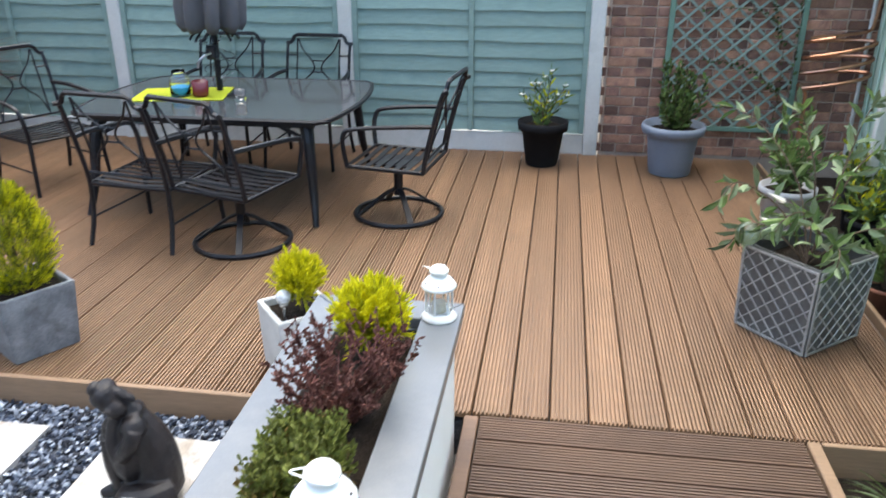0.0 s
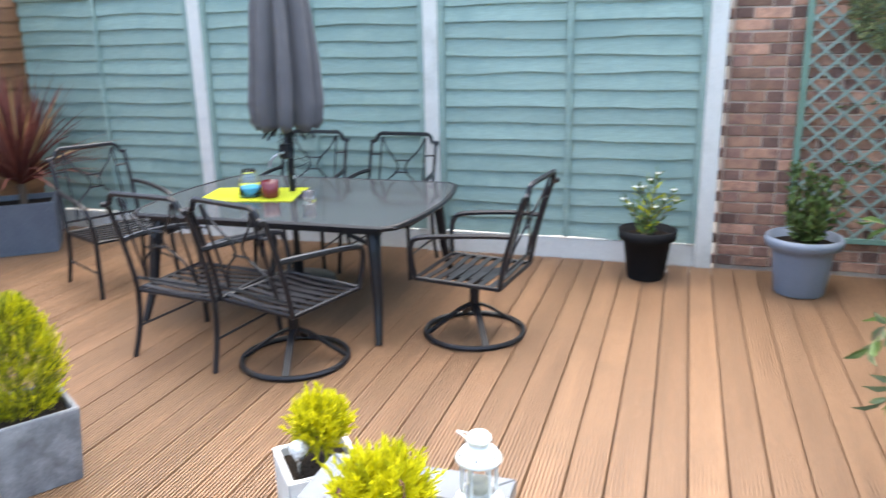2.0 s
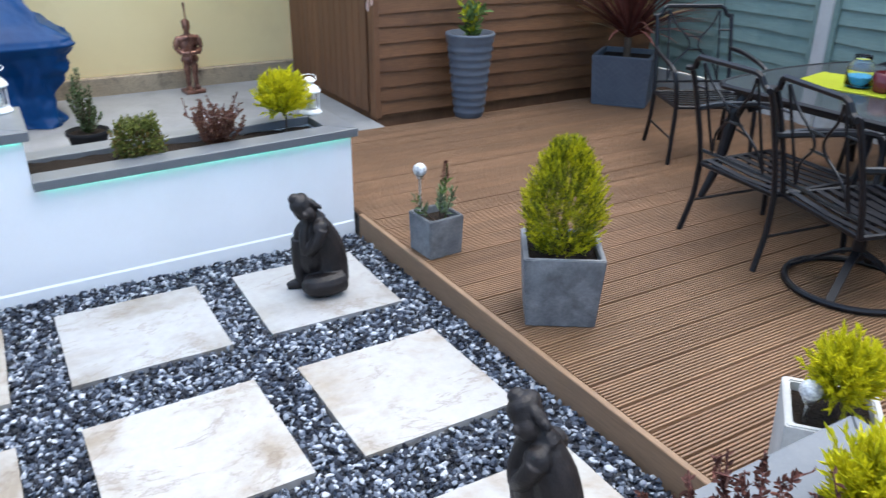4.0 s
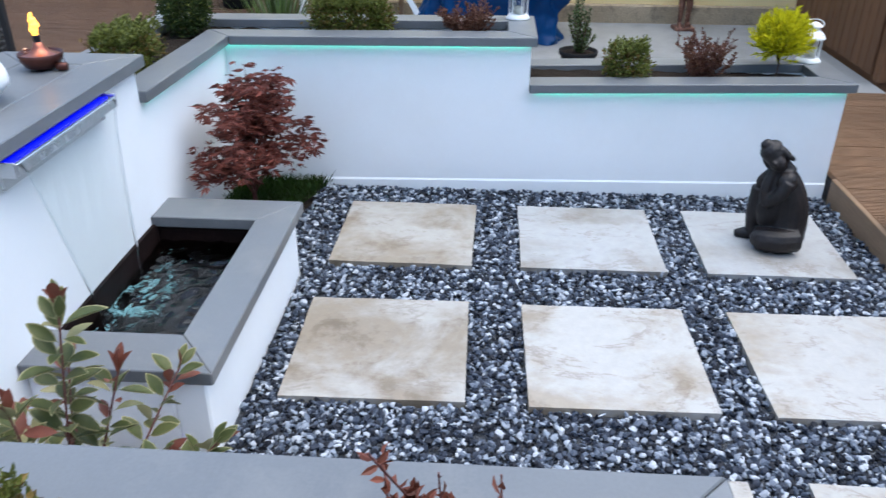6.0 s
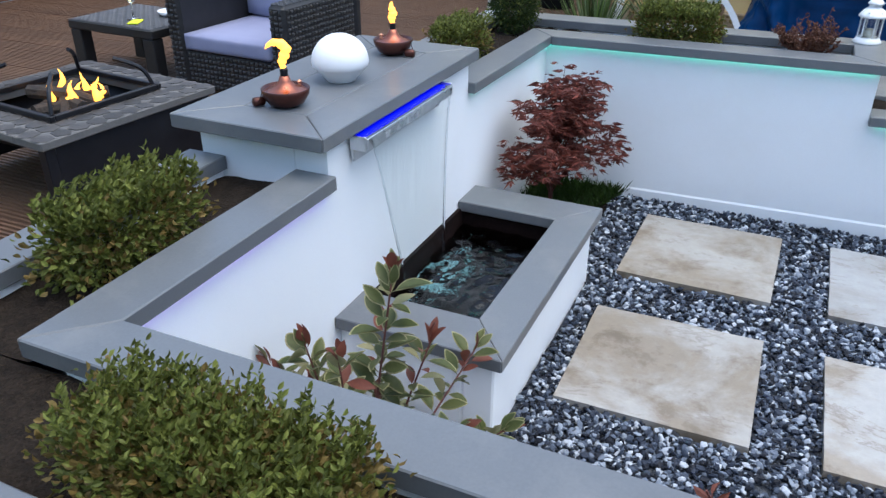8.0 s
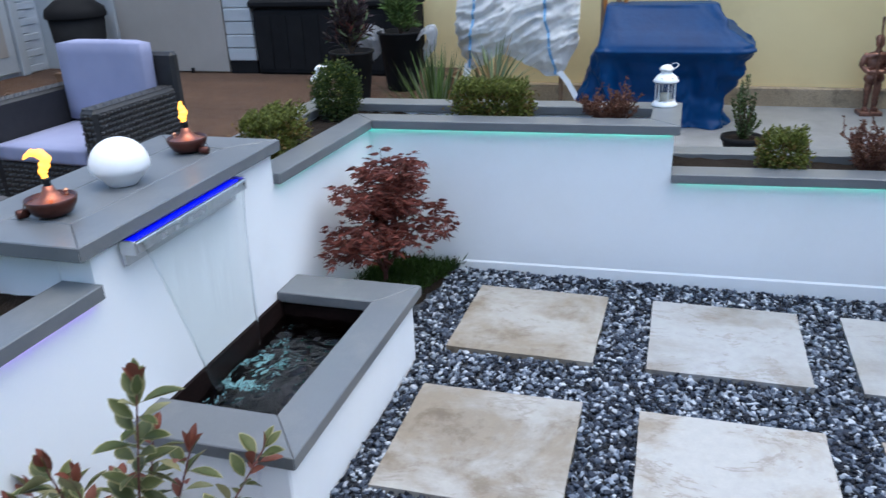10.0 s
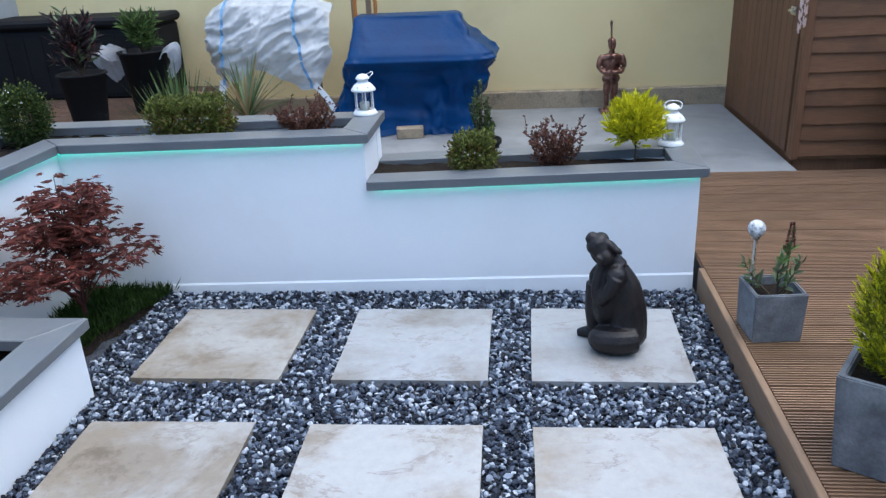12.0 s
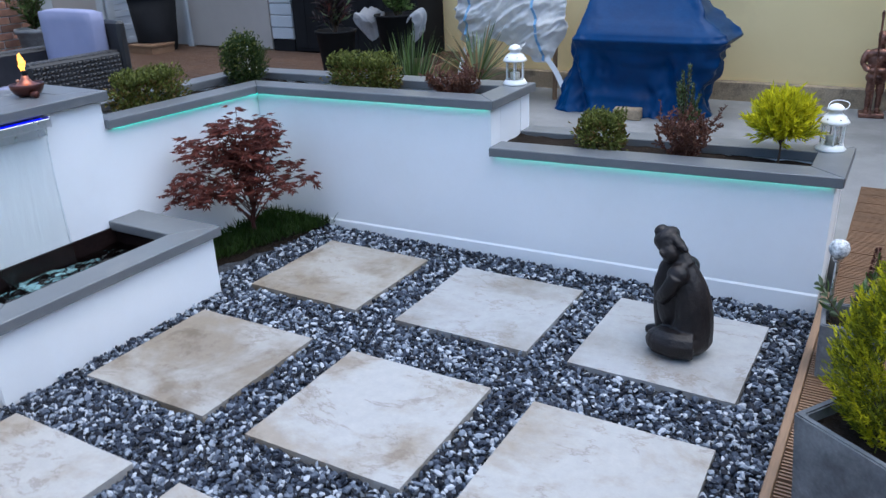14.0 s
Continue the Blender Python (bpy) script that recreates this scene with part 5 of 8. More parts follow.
# ---- things on the water wall ----
for x, seed in ((-1.540, 1), (-2.214, 2)):
    t = thing("oil_burner", "copper table oil burner with a lit wick and a loose snuffer", "oil lamp", (x, -0.355, TOP), (148, -79)[seed - 1], "oil burners")
    part("bowl", lathe(bmesh.new(), [(0, 0.0), (0.034, 0.0), (0.054, 0.011), (0.067, 0.032), (0.072, 0.053), (0.069, 0.054), (0.062, 0.044), (0, 0.040)], 28), COPPER_DARK, t, smooth=True)
    part("lid", lathe(bmesh.new(), [(0.0625, 0.0455), (0.046, 0.050), (0.029, 0.060), (0.018, 0.074), (0.014, 0.088), (0, 0.089)], 28), COPPER_LID, t, "brighter conical copper lid", smooth=True)
    part("wick_holder", lathe(bmesh.new(), [(0.011, 0.088), (0.012, 0.108), (0.008, 0.112), (0, 0.112)], 12), BLACK, t)
    # the flame leans with the breeze; its way is turned back into the burner's own axes
    side = Matrix.Rotation(-radians((148, -79)[seed - 1]), 3, "Z") @ Vector((0.36, -0.93, 0.0))
    keys = ((0.0, 0.108), (0.003, 0.128), (-0.006, 0.150), (-0.010, 0.172), (0.016, 0.184), (0.036, 0.178), (0.048, 0.166)) if seed == 1 else ((0.0, 0.108), (0.003, 0.126), (-0.002, 0.146), (0.004, 0.166), (0.001, 0.184))
    path = smooth_path([side * a + Vector((0, 0, z)) for a, z in keys], 4)
    k = len(path) - 1
    wide = [0.0015 + 0.0125 * math.sin(math.pi * min(1.0, (i / k) * 0.80 + 0.17)) ** 1.3 * (1 + 0.22 * math.sin(i * 1.9)) for i in range(k)] + [0.0012]
    part("flame", tube(bmesh.new(), path, wide, 10), FLAME, t, "yellow-orange flame", smooth=True)
    part("knob", lathe(bmesh.new(), [(0.004, 0.050), (0.006, 0.054), (0.004, 0.060), (0.009, 0.066), (0, 0.071)], 10, (0.045, 0.0, 0.0)), COPPER, t)
    sn = Vector((-0.090, 0.035, 0.012))
    bm = lathe(bmesh.new(), [(0, 0), (0.011, 0.0), (0.014, 0.004), (0.014, 0.030), (0.010, 0.036), (0, 0.036)], 14)
    bmesh.ops.transform(bm, matrix=Matrix.Translation(sn + Vector((0, 0, 0.002))) @ Matrix.Rotation(math.pi / 2, 4, "Y"), verts=bm.verts[:])
    part("snuffer", bm, COPPER_DARK, t, smooth=True)
    part("chain", tube(bmesh.new(), smooth_path([(-0.068, 0.01, 0.05), (-0.078, 0.015, 0.022), (-0.088, 0.03, 0.012)], 4), 0.0015, 5), COPPER_DARK, t)
GLOBE = stuff_mat("opal_plastic", (0.80, 0.81, 0.83), (0.85, 0.86, 0.88), 0.4, broad=4, fine=90, grain=0.01, bump=0.0)
t = thing("globe_lamp", "white opal mushroom-shaped outdoor lamp on the wall top", "lamp", (-1.837, -0.348, TOP))
part("foot", lathe(bmesh.new(), [(0, 0), (0.046, 0), (0.049, 0.005), (0.066, 0.026), (0.082, 0.044)], 32), GLOBE, t, smooth=True)
part("dome", lathe(bmesh.new(), [(0.083, 0.044), (0.0905, 0.050), (0.0925, 0.062)] + [(0.0925 * math.cos(a * 0.157), 0.062 + 0.088 * math.sin(a * 0.157)) for a in range(1, 10)] + [(0, 0.150)], 36), GLOBE, t, smooth=True)


# ---- dining set ----
def chair(place, turn, swivel, label):
    """A cast-metal garden chair; it faces +y. Frame, slatted seat, scrolled back, arms, and legs or a swivel foot."""
    t = thing("garden_chair", label, "chair", place, turn, "chairs round the table")
    w, d, sz, top = 0.25, 0.235, 0.365, 0.885
    fr = bmesh.new()
    tube(fr, smooth_path([(-w, d, sz), (w, d, sz), (w, -d, sz - 0.01), (-w, -d, sz - 0.01)], 1, True), 0.013, 6, True)
    part("seat_frame", fr, BLACK, t)
    for i in range(7):
        y = -d + 0.045 + i * 0.063
        part("slat", strip(bmesh.new(), [(-w, y, sz), (0, y, sz - 0.012), (w, y, sz)], 0.034, 0.005, (0, 1, 0)), BLACK, t)
    lean = 0.13
    for s in (-1, 1):
        part("back_post", tube(bmesh.new(), smooth_path([(s * w, -d, sz - 0.01), (s * w, -d - 0.03, sz + 0.15), (s * w, -d - lean * 0.75, top - 0.13), (s * w, -d - lean, top - 0.048)], 4), 0.013, 6), BLACK, t)
        part("arm", tube(bmesh.new(), smooth_path([(s * w, -d - 0.055, sz + 0.27), (s * (w + 0.03), -d + 0.12, sz + 0.265), (s * (w + 0.035), d - 0.06, sz + 0.235), (s * (w + 0.03), d + 0.005, sz + 0.19), (s * (w + 0.012), d + 0.012, sz + 0.09), (s * w, d, sz)], 5), 0.0145, 6), BLACK, t)
    part("top_rail", tube(bmesh.new(), [(-w - 0.014, -d - lean - 0.016, top - 0.052), (-w + 0.012, -d - lean - 0.004, top - 0.050), (-w + 0.030, -d - lean - 0.004, top - 0.040), (-w + 0.048, -d - lean - 0.010, top - 0.004), (-w + 0.072, -d - lean - 0.016, top + 0.010),
                                          (w - 0.072, -d - lean - 0.016, top + 0.010), (w - 0.048, -d - lean - 0.010, top - 0.004), (w - 0.030, -d - lean - 0.004, top - 0.040), (w - 0.012, -d - lean - 0.004, top - 0.050), (w + 0.014, -d - lean - 0.016, top - 0.052)], 0.0145, 6), BLACK, t)

    def on_back(x, u):
        z = sz + 0.03 + (top - sz - 0.03) * u
        return (x, -d - lean * min(1, u * 1.05) ** 1.1, z)

    for s in (-1, 1):
        # two arcs back to back, tied at the waist, between upright bars
        part("scroll", tube(bmesh.new(), smooth_path([on_back(s * 0.165, 0.10), on_back(s * 0.13, 0.30), on_back(s * 0.045, 0.46), on_back(s * 0.030, 0.56), on_back(s * 0.060, 0.66), on_back(s * 0.125, 0.80), on_back(s * 0.165, 0.97)], 4), 0.0065, 5), BLACK, t)
        part("back_bar", tube(bmesh.new(), [on_back(s * 0.17, 0.05), on_back(s * 0.17, 0.97)], 0.007, 5), BLACK, t)
        part("tie", tube(bmesh.new(), [on_back(s * 0.17, 0.72), on_back(s * w, 0.72)], 0.006, 5), BLACK, t)
    for u in (0.47, 0.64):
        part("tie", tube(bmesh.new(), [on_back(-0.055, u), on_back(0.055, u)], 0.006, 5), BLACK, t)
    part("lower_rail", tube(bmesh.new(), [on_back(-w, 0.06), on_back(w, 0.06)], 0.009, 5), BLACK, t)
    if swivel:
        part("ring_foot", tube(bmesh.new(), [(0.27 * math.cos(a * math.pi / 18), 0.27 * math.sin(a * math.pi / 18), 0.015) for a in range(36)], 0.015, 8, True), BLACK, t)
        part("post", lathe(bmesh.new(), [(0.028, 0.13), (0.028, 0.30), (0.05, 0.315), (0.05, 0.34), (0, 0.34)], 12), BLACK, t)
        for i in range(4):
            a = i * math.pi / 2 + 0.6
            c, s = math.cos(a), math.sin(a)
            part("spoke", strip(bmesh.new(), smooth_path([(0.02 * c, 0.02 * s, 0.17), (0.09 * c, 0.09 * s, 0.14), (0.19 * c, 0.19 * s, 0.07), (0.265 * c, 0.265 * s, 0.018)], 3), 0.035, 0.012, (-s, c, 0)), BLACK, t)
        part("spring_plate", new_box(-0.12, 0.12, -0.12, 0.12, 0.335, 0.352, bevel=0.004), BLACK, t)
    else:
        for s in (-1, 1):
            part("leg", tube(bmesh.new(), smooth_path([(s * w, d, sz), (s * (w + 0.005), d + 0.005, 0.18), (s * (w + 0.015), d + 0.02, 0.0)], 3), 0.014, 6), BLACK, t)
            part("leg", tube(bmesh.new(), smooth_path([(s * w, -d, sz), (s * (w + 0.005), -d - 0.01, 0.18), (s * (w + 0.015), -d - 0.06, 0.0)], 3), 0.014, 6), BLACK, t)
            part("side_stretcher", tube(bmesh.new(), [(s * (w + 0.005), d, 0.16), (s * (w + 0.005), -d - 0.01, 0.16)], 0.007, 5), BLACK, t)
    return t


SWL = "black cast-metal swivel garden chair with a scrolled back and ring foot"
FCL = "black cast-metal garden armchair with a scrolled back and four legs"
chair((-0.735, 4.93, DECK_Z), 83, True, SWL)
chair((-1.535, 4.345, DECK_Z), -18, True, SWL)
chair((-2.07, 4.42, DECK_Z), -8, False, FCL)
chair((-3.28, 5.24, DECK_Z), -118, False, FCL)
chair((-1.65, 6.00, DECK_Z), 178, False, FCL)
chair((-2.33, 6.02, DECK_Z), 184, False, FCL)

TZ = 0.735
TINT = stuff_mat("smoked_glass_top", (0.035, 0.038, 0.042), (0.055, 0.058, 0.062), 0.10, broad=40, fine=220, grain=0.25, bump=0.05, depth=0.0005, spec=0.6, rough_var=0.05)
t = thing("dining_table", "black metal garden dining table with a smoked glass top", "table", (-1.92, 5.31, DECK_Z))


def table_outline(inset):
    """Straight long sides, bowed ends and short rounded corners."""
    hx, hy = 0.805 - inset, 0.635 - inset
    end = [(hx + 0.085 * (1 - (y / hy) ** 2), y) for y in (hy * (-0.90 + 1.8 * i / 12) for i in range(13))]
    side = [(hx - 0.012, hy * 0.955), (hx - 0.045, hy)]
    return end + side + [(-x, y) for x, y in reversed(side)] + [(-x, y) for x, y in reversed(end)] + [(-x, -y) for x, y in side] + [(x, -y) for x, y in reversed(side)]


def plate(bm, outline, z0, z1):
    lo, hi = [bm.verts.new((x, y, z0)) for x, y in outline], [bm.verts.new((x, y, z1)) for x, y in outline]
    bm.faces.new(lo[::-1]), bm.faces.new(hi)
    for i in range(len(lo)):
        j = (i + 1) % len(lo)
        bm.faces.new((lo[i], lo[j], hi[j], hi[i]))
    return bm


H = TZ - DECK_Z
part("tabletop", plate(bmesh.new(), table_outline(0.022), H - 0.006, H), TINT, t, "smoked glass tabletop")
bm = bmesh.new()
tube(bm, [(x, y, H - 0.012) for x, y in table_outline(0.012)], 0.017, 6, True)
part("rim", bm, BLACK, t)
bm = bmesh.new()
for x in (-0.66, -0.22, 0.22, 0.66):
    box(bm, x - 0.02, x + 0.02, -0.55, 0.55, H - 0.045, H - 0.012)
for y in (-0.55, 0.0, 0.55):
    box(bm, -0.72, 0.72, y - 0.018, y + 0.018, H - 0.060, H - 0.015)
part("under_frame", bm, BLACK, t)
for sx in (-1, 1):
    for sy in (-1, 1):
        x, y = sx * 0.65, sy * 0.51
        leg = part("leg", tube(bmesh.new(), smooth_path([(x, y, H - 0.03), (x + sx * 0.035, y + sy * 0.06, H - 0.15), (x + sx * 0.06, y + sy * 0.105, 0.20), (x + sx * 0.085, y + sy * 0.18, 0.0)], 4), [0.046 - 0.0023 * i for i in range(13)], 10), BLACK, t)
        part("bracket", strip(bmesh.new(), [(x - sx * 0.20, y, H - 0.05), (x, y, H - 0.14)], 0.012, 0.022, (0, 1, 0)), BLACK, leg)
part("umbrella_collar", lathe(bmesh.new(), [(0.030, H + 0.001), (0.045, H + 0.001), (0.043, H + 0.012), (0.030, H + 0.012)], 16), BLACK, t)

FABRIC = stuff_mat("charcoal_canvas", (0.070, 0.066, 0.072), (0.095, 0.090, 0.096), 0.9, broad=3, fine=300, grain=0.1, bump=0.2, depth=0.001)
t = thing("parasol", "closed charcoal canvas parasol standing through the table", "parasol", (-2.075, 5.45, DECK_Z))
part("pole", tube(bmesh.new(), [(0, 0, 0.03), (0, 0, 2.45)], 0.022, 10), BLACK, t)
part("base", lathe(bmesh.new(), [(0, 0), (0.24, 0), (0.25, 0.02), (0.24, 0.05), (0.10, 0.075), (0.035, 0.09), (0.035, 0.22), (0.024, 0.22)], 28), BLACK, t, smooth=True)
bm = bmesh.new()
prof = [(1.03, 0.190), (1.08, 0.225), (1.20, 0.235), (1.45, 0.215), (1.75, 0.185), (2.05, 0.140), (2.30, 0.075), (2.42, 0.03)]
nf = 64
rings = []
for z, r in prof:
    ring = []
    for i in range(nf):
        a = 2 * math.pi * i / nf
        fold = abs(math.sin(a * 4 + 0.4 * math.sin(z * 3)))
        rr = r * (0.42 + 0.58 * fold ** 0.7) + 0.006 * math.sin(a * 11 + z * 6)
        ring.append(bm.verts.new((rr * math.cos(a) , rr * math.sin(a), z + (0.035 * (1 - fold) if z < 1.05 else 0))))
    rings.append(ring)
for a, b in zip(rings, rings[1:]):
    for i in range(nf):
        bm.faces.new((a[i], a[(i + 1) % nf], b[(i + 1) % nf], b[i]))
cen = bm.verts.new((0, 0, 1.12))
for i in range(nf):
    bm.faces.new((cen, rings[0][(i + 1) % nf], rings[0][i]))
part("canopy", bm, FABRIC, t, "folded charcoal canvas canopy", smooth=True)
for i in range(8):
    a = i * math.pi / 4 + 0.35
    part("rib", tube(bmesh.new(), [(0.05 * math.cos(a), 0.05 * math.sin(a), 1.10), (0.15 * math.cos(a), 0.15 * math.sin(a), 1.00), (0.16 * math.cos(a), 0.16 * math.sin(a), 0.98)], 0.008, 5), BLACK, t)
part("crank_box", new_box(-0.035, 0.035, -0.085, -0.022, 0.86, 0.95, bevel=0.008), BLACK, t)
part("crank_handle", tube(bmesh.new(), smooth_path([(0, -0.08, 0.90), (-0.03, -0.12, 0.89), (-0.07, -0.13, 0.85), (-0.08, -0.13, 0.81)], 3), 0.008, 6), STEEL, t)

t = thing("string_lights", "tangled dark string of fairy lights hung on the parasol pole", "string lights", (-2.075, 5.45, DECK_Z + 0.70))
rg = random.Random(9)
bm = bmesh.new()
for k in range(5):
    keys = [(0.03 * math.cos(j * 1.3 + k), -0.03 + 0.05 * math.sin(j * 1.9 + k), 0.36 - j * 0.055 + rg.uniform(-0.02, 0.02)) for j in range(7)]
    keys = [(x + rg.uniform(-0.06, 0.12), y + rg.uniform(-0.05, 0.05), z) for x, y, z in keys]
    tube(bm, smooth_path(keys, 4), 0.0022, 4)
part("wire", bm, BLACK, t)
for k in range(14):
    bm = bmesh.new()
    bmesh.ops.create_icosphere(bm, subdivisions=1, radius=0.006, matrix=Matrix.Translation((rg.uniform(-0.05, 0.12), rg.uniform(-0.07, 0.03), rg.uniform(0.02, 0.34))))
    part("bulb", bm, CRACKLE, t)

CLOTH = stuff_mat("lime_cloth", (0.55, 0.62, 0.02), (0.62, 0.68, 0.04), 0.8, broad=5, fine=260, grain=0.08, bump=0.3, depth=0.001)
bm = bmesh.new()
nx, ny = 14, 10
gr = [[bm.verts.new((-0.30 + 0.60 * i / nx, -0.21 + 0.42 * j / ny, 0.004 + 0.0025 * noise.noise((i * 0.6, j * 0.6, 1)))) for j in range(ny + 1)] for i in range(nx + 1)]
for i in range(nx):
    for j in range(ny):
        bm.faces.new((gr[i][j], gr[i + 1][j], gr[i + 1][j + 1], gr[i][j + 1]))
bmesh.ops.solidify(bm, geom=bm.faces[:], thickness=0.003)
c = put(bm, CLOTH, "table_mat")
c.matrix_basis = pose(-2.27, 5.30, TZ, 0, 0, 12)
tagged(c, "lime yellow cloth mat on the glass tabletop", "table mat")
t = thing("glass_jar", "clear glass jar with blue gravel in its bottom, on the mat", "jar", (-2.255, 5.235, TZ + 0.008))
part("jar", lathe(bmesh.new(), [(0, 0), (0.062, 0), (0.068, 0.01), (0.068, 0.10), (0.060, 0.125), (0.045, 0.138), (0.045, 0.165), (0.041, 0.165), (0.041, 0.136), (0.057, 0.122), (0.064, 0.10), (0.064, 0.012), (0, 0.008)], 24), GLASS, t, smooth=True)
BLUE = stuff_mat("blue_gravel", (0.01, 0.30, 0.62), (0.03, 0.42, 0.75), 0.5, broad=30, fine=150, grain=0.3, bump=0.6)
part("gravel", lathe(bmesh.new(), [(0, 0.009), (0.062, 0.010), (0.062, 0.055), (0.03, 0.062), (0, 0.058)], 20, wobble=0.003), BLUE, t, "bright blue gravel")
t = thing("candle_pot", "dark red glass candle pot on the mat", "candle", (-2.115, 5.235, TZ + 0.008))
RED = stuff_mat("red_glass", (0.10, 0.012, 0.015), (0.16, 0.022, 0.024), 0.15, broad=14, fine=100, grain=0.1, bump=0.05)
part("pot", lathe(bmesh.new(), [(0, 0), (0.046, 0), (0.052, 0.01), (0.055, 0.10), (0.050, 0.10), (0.047, 0.02), (0, 0.015)], 20), RED, t, smooth=True)
part("wax", lathe(bmesh.new(), [(0, 0.016), (0.046, 0.02), (0.047, 0.06), (0, 0.06)], 16), CANDLE, t)
t = thing("tea_light_glass", "small clear tea light glass on the tabletop", "candle holder", (-1.80, 5.13, TZ + 0.001))
part("glass", lathe(bmesh.new(), [(0, 0), (0.036, 0), (0.040, 0.005), (0.032, 0.035), (0.042, 0.075), (0.039, 0.075), (0.029, 0.036), (0, 0.010)], 18), GLASS, t, smooth=True)

# ---- pots along the fence and the brick wall ----
round_pot("plant_pot", "black plastic pot with a broad rim, by the fence post", (0.12, 6.17, DECK_Z),
          [(0, 0), (0.115, 0), (0.120, 0.01), (0.155, 0.26), (0.185, 0.27), (0.190, 0.33), (0.178, 0.335), (0.165, 0.28), (0, 0.28)], BLACKPOT, 0.285, 0.166)
rng = np.random.default_rng(40)
stems = [[(rng.normal() * 0.03, rng.normal() * 0.03, 0), (x * 0.5, y * 0.5, h * 0.55), (x, y, h)] for x, y, h in ((0.05, 0, 0.42), (-0.09, 0.03, 0.32), (0.15, -0.02, 0.32), (-0.16, -0.03, 0.25), (0.0, 0.08, 0.36), (0.09, 0.05, 0.24), (-0.04, -0.07, 0.34), (0.17, 0.02, 0.24), (-0.12, 0.05, 0.20), (0.04, -0.10, 0.22))]
t = leafy((0.12, 6.17, DECK_Z + 0.28), stems, 0.075, 0.020, 41, "white-flowering daisy plant in a black pot", "plant", "daisy_plant", mats=((L_GREEN, 0.75), (L_LIME, 0.25)), per=20, start=0.02)
for i, k3 in enumerate(stems):
    p3 = Vector(k3[-1])
    a = np.linspace(0, 6.28, 11)[:-1]
    foliage("flower", np.tile(np.array(p3), (10, 1)), np.stack([np.cos(a), np.sin(a), np.full(10, 0.35)], 1), 0.026, 0.012, PETAL, t, label="white daisy flower", seed=60 + i)
round_pot("plant_pot", "large blue-grey plastic pot with a rolled rim, by the brick wall", (1.055, 6.08, DECK_Z),
          [(0, 0), (0.145, 0), (0.150, 0.01), (0.178, 0.26), (0.182, 0.285), (0.218, 0.30), (0.228, 0.335), (0.218, 0.365), (0.205, 0.362), (0.196, 0.31), (0, 0.30)], BLUEPOT, 0.31, 0.196, 36)
rng = np.random.default_rng(42)
stems = []
for i in range(20):
    a, s, h = rng.uniform(0, 6.28), rng.uniform(0.05, 0.24), rng.uniform(0.16, 0.50)
    s *= 1.2 - h
    stems.append([(0.02 * math.cos(a), 0.02 * math.sin(a), 0), (s * math.cos(a) * 0.9, s * math.sin(a) * 0.9, h * 0.5), (s * math.cos(a), s * math.sin(a), h)])
leafy((1.075, 6.08, DECK_Z + 0.31), stems, 0.070, 0.034, 43, "glossy green-leaved bush in a blue-grey pot", name="bush", mats=((L_DARK, 0.45), (L_GREEN, 0.55)), per=26, start=0.1)

# ---- trellis, wreath, paper globe, copper coil ----
GREEN_POST = stuff_mat("mid_green_paint", (0.105, 0.185, 0.140), (0.140, 0.225, 0.175), 0.7, broad=5, fine=60, grain=0.12, bump=0.2)
LATH = stuff_mat("pale_green_lath", (0.17, 0.225, 0.19), (0.23, 0.285, 0.245), 0.7, broad=5, fine=60, grain=0.12, bump=0.2, vary=0.1)
t = thing("trellis", "green-painted diamond trellis fixed to the brick wall", "trellis", (1.49, 6.545, DECK_Z))
x0, x1, z0, z1 = -0.468, 0.466, 0.225, 2.07
for x in (x0, x1):
    part("upright", new_box(x - 0.02, x + 0.02, -0.012, 0.012, z0 - 0.02, z1 + 0.12, bevel=0.003), GREEN_POST, t)
for z in (z0, z1):
    part("rail", new_box(x0 + 0.021, x1 - 0.021, -0.011, 0.011, z - 0.018, z + 0.018, bevel=0.003), GREEN_POST, t)
for s, dy in ((1, -0.006), (-1, 0.006)):
    c = -2.4
    while c < 2.6:
        pa = []
        # clip a sloping lath to the frame
        m = 0.92 * s
        for x in (x0, x1):
            pa.append((x, z0 + 0.92 + c + m * x))
        (xa, za), (xb, zb) = pa
        if za > zb:
            (xa, za), (xb, zb) = (xb, zb), (xa, za)
        if zb > z0 and za < z1:
            if za < z0:
                xa, za = xa + (xb - xa) * (z0 - za) / (zb - za), z0
            if zb > z1:
                xb, zb = xa + (xb - xa) * (z1 - za) / (zb - za), z1
            if math.hypot(xb - xa, zb - za) > 0.06:
                part("lath", strip(bmesh.new(), [(xa, dy, za), (xb, dy, zb)], 0.018, 0.006, (-(zb - za), 0, xb - xa)), LATH, t)
        c += 0.132
rng = np.random.default_rng(49)
stems = [[(0.30, -0.02, 0.0), (0.36, -0.02, 0.5), (0.30, -0.02, 1.0), (0.05, -0.02, 1.12), (-0.25, -0.02, 1.10)], [(0.40, -0.02, 0.0), (0.44, -0.02, 0.6), (0.42, -0.02, 1.25)], [(0.30, -0.02, 0.9), (0.22, -0.02, 1.25), (0.10, -0.02, 1.40)], [(0.36, -0.02, 0.5), (0.10, -0.02, 0.7), (-0.2, -0.02, 0.75)]]
leafy((1.49, 6.535, DECK_Z), stems, 0.04, 0.026, 48, "thin ivy climbing through the lower trellis", "climber", "ivy", mats=((L_DARK, 0.8), (L_GREEN, 0.2)), per=34, start=0.02, r=0.003, lift=0.0)
t = thing("wreath", "round bushy box wreath hung on the trellis", "wreath", (1.483, 6.49, 1.815))
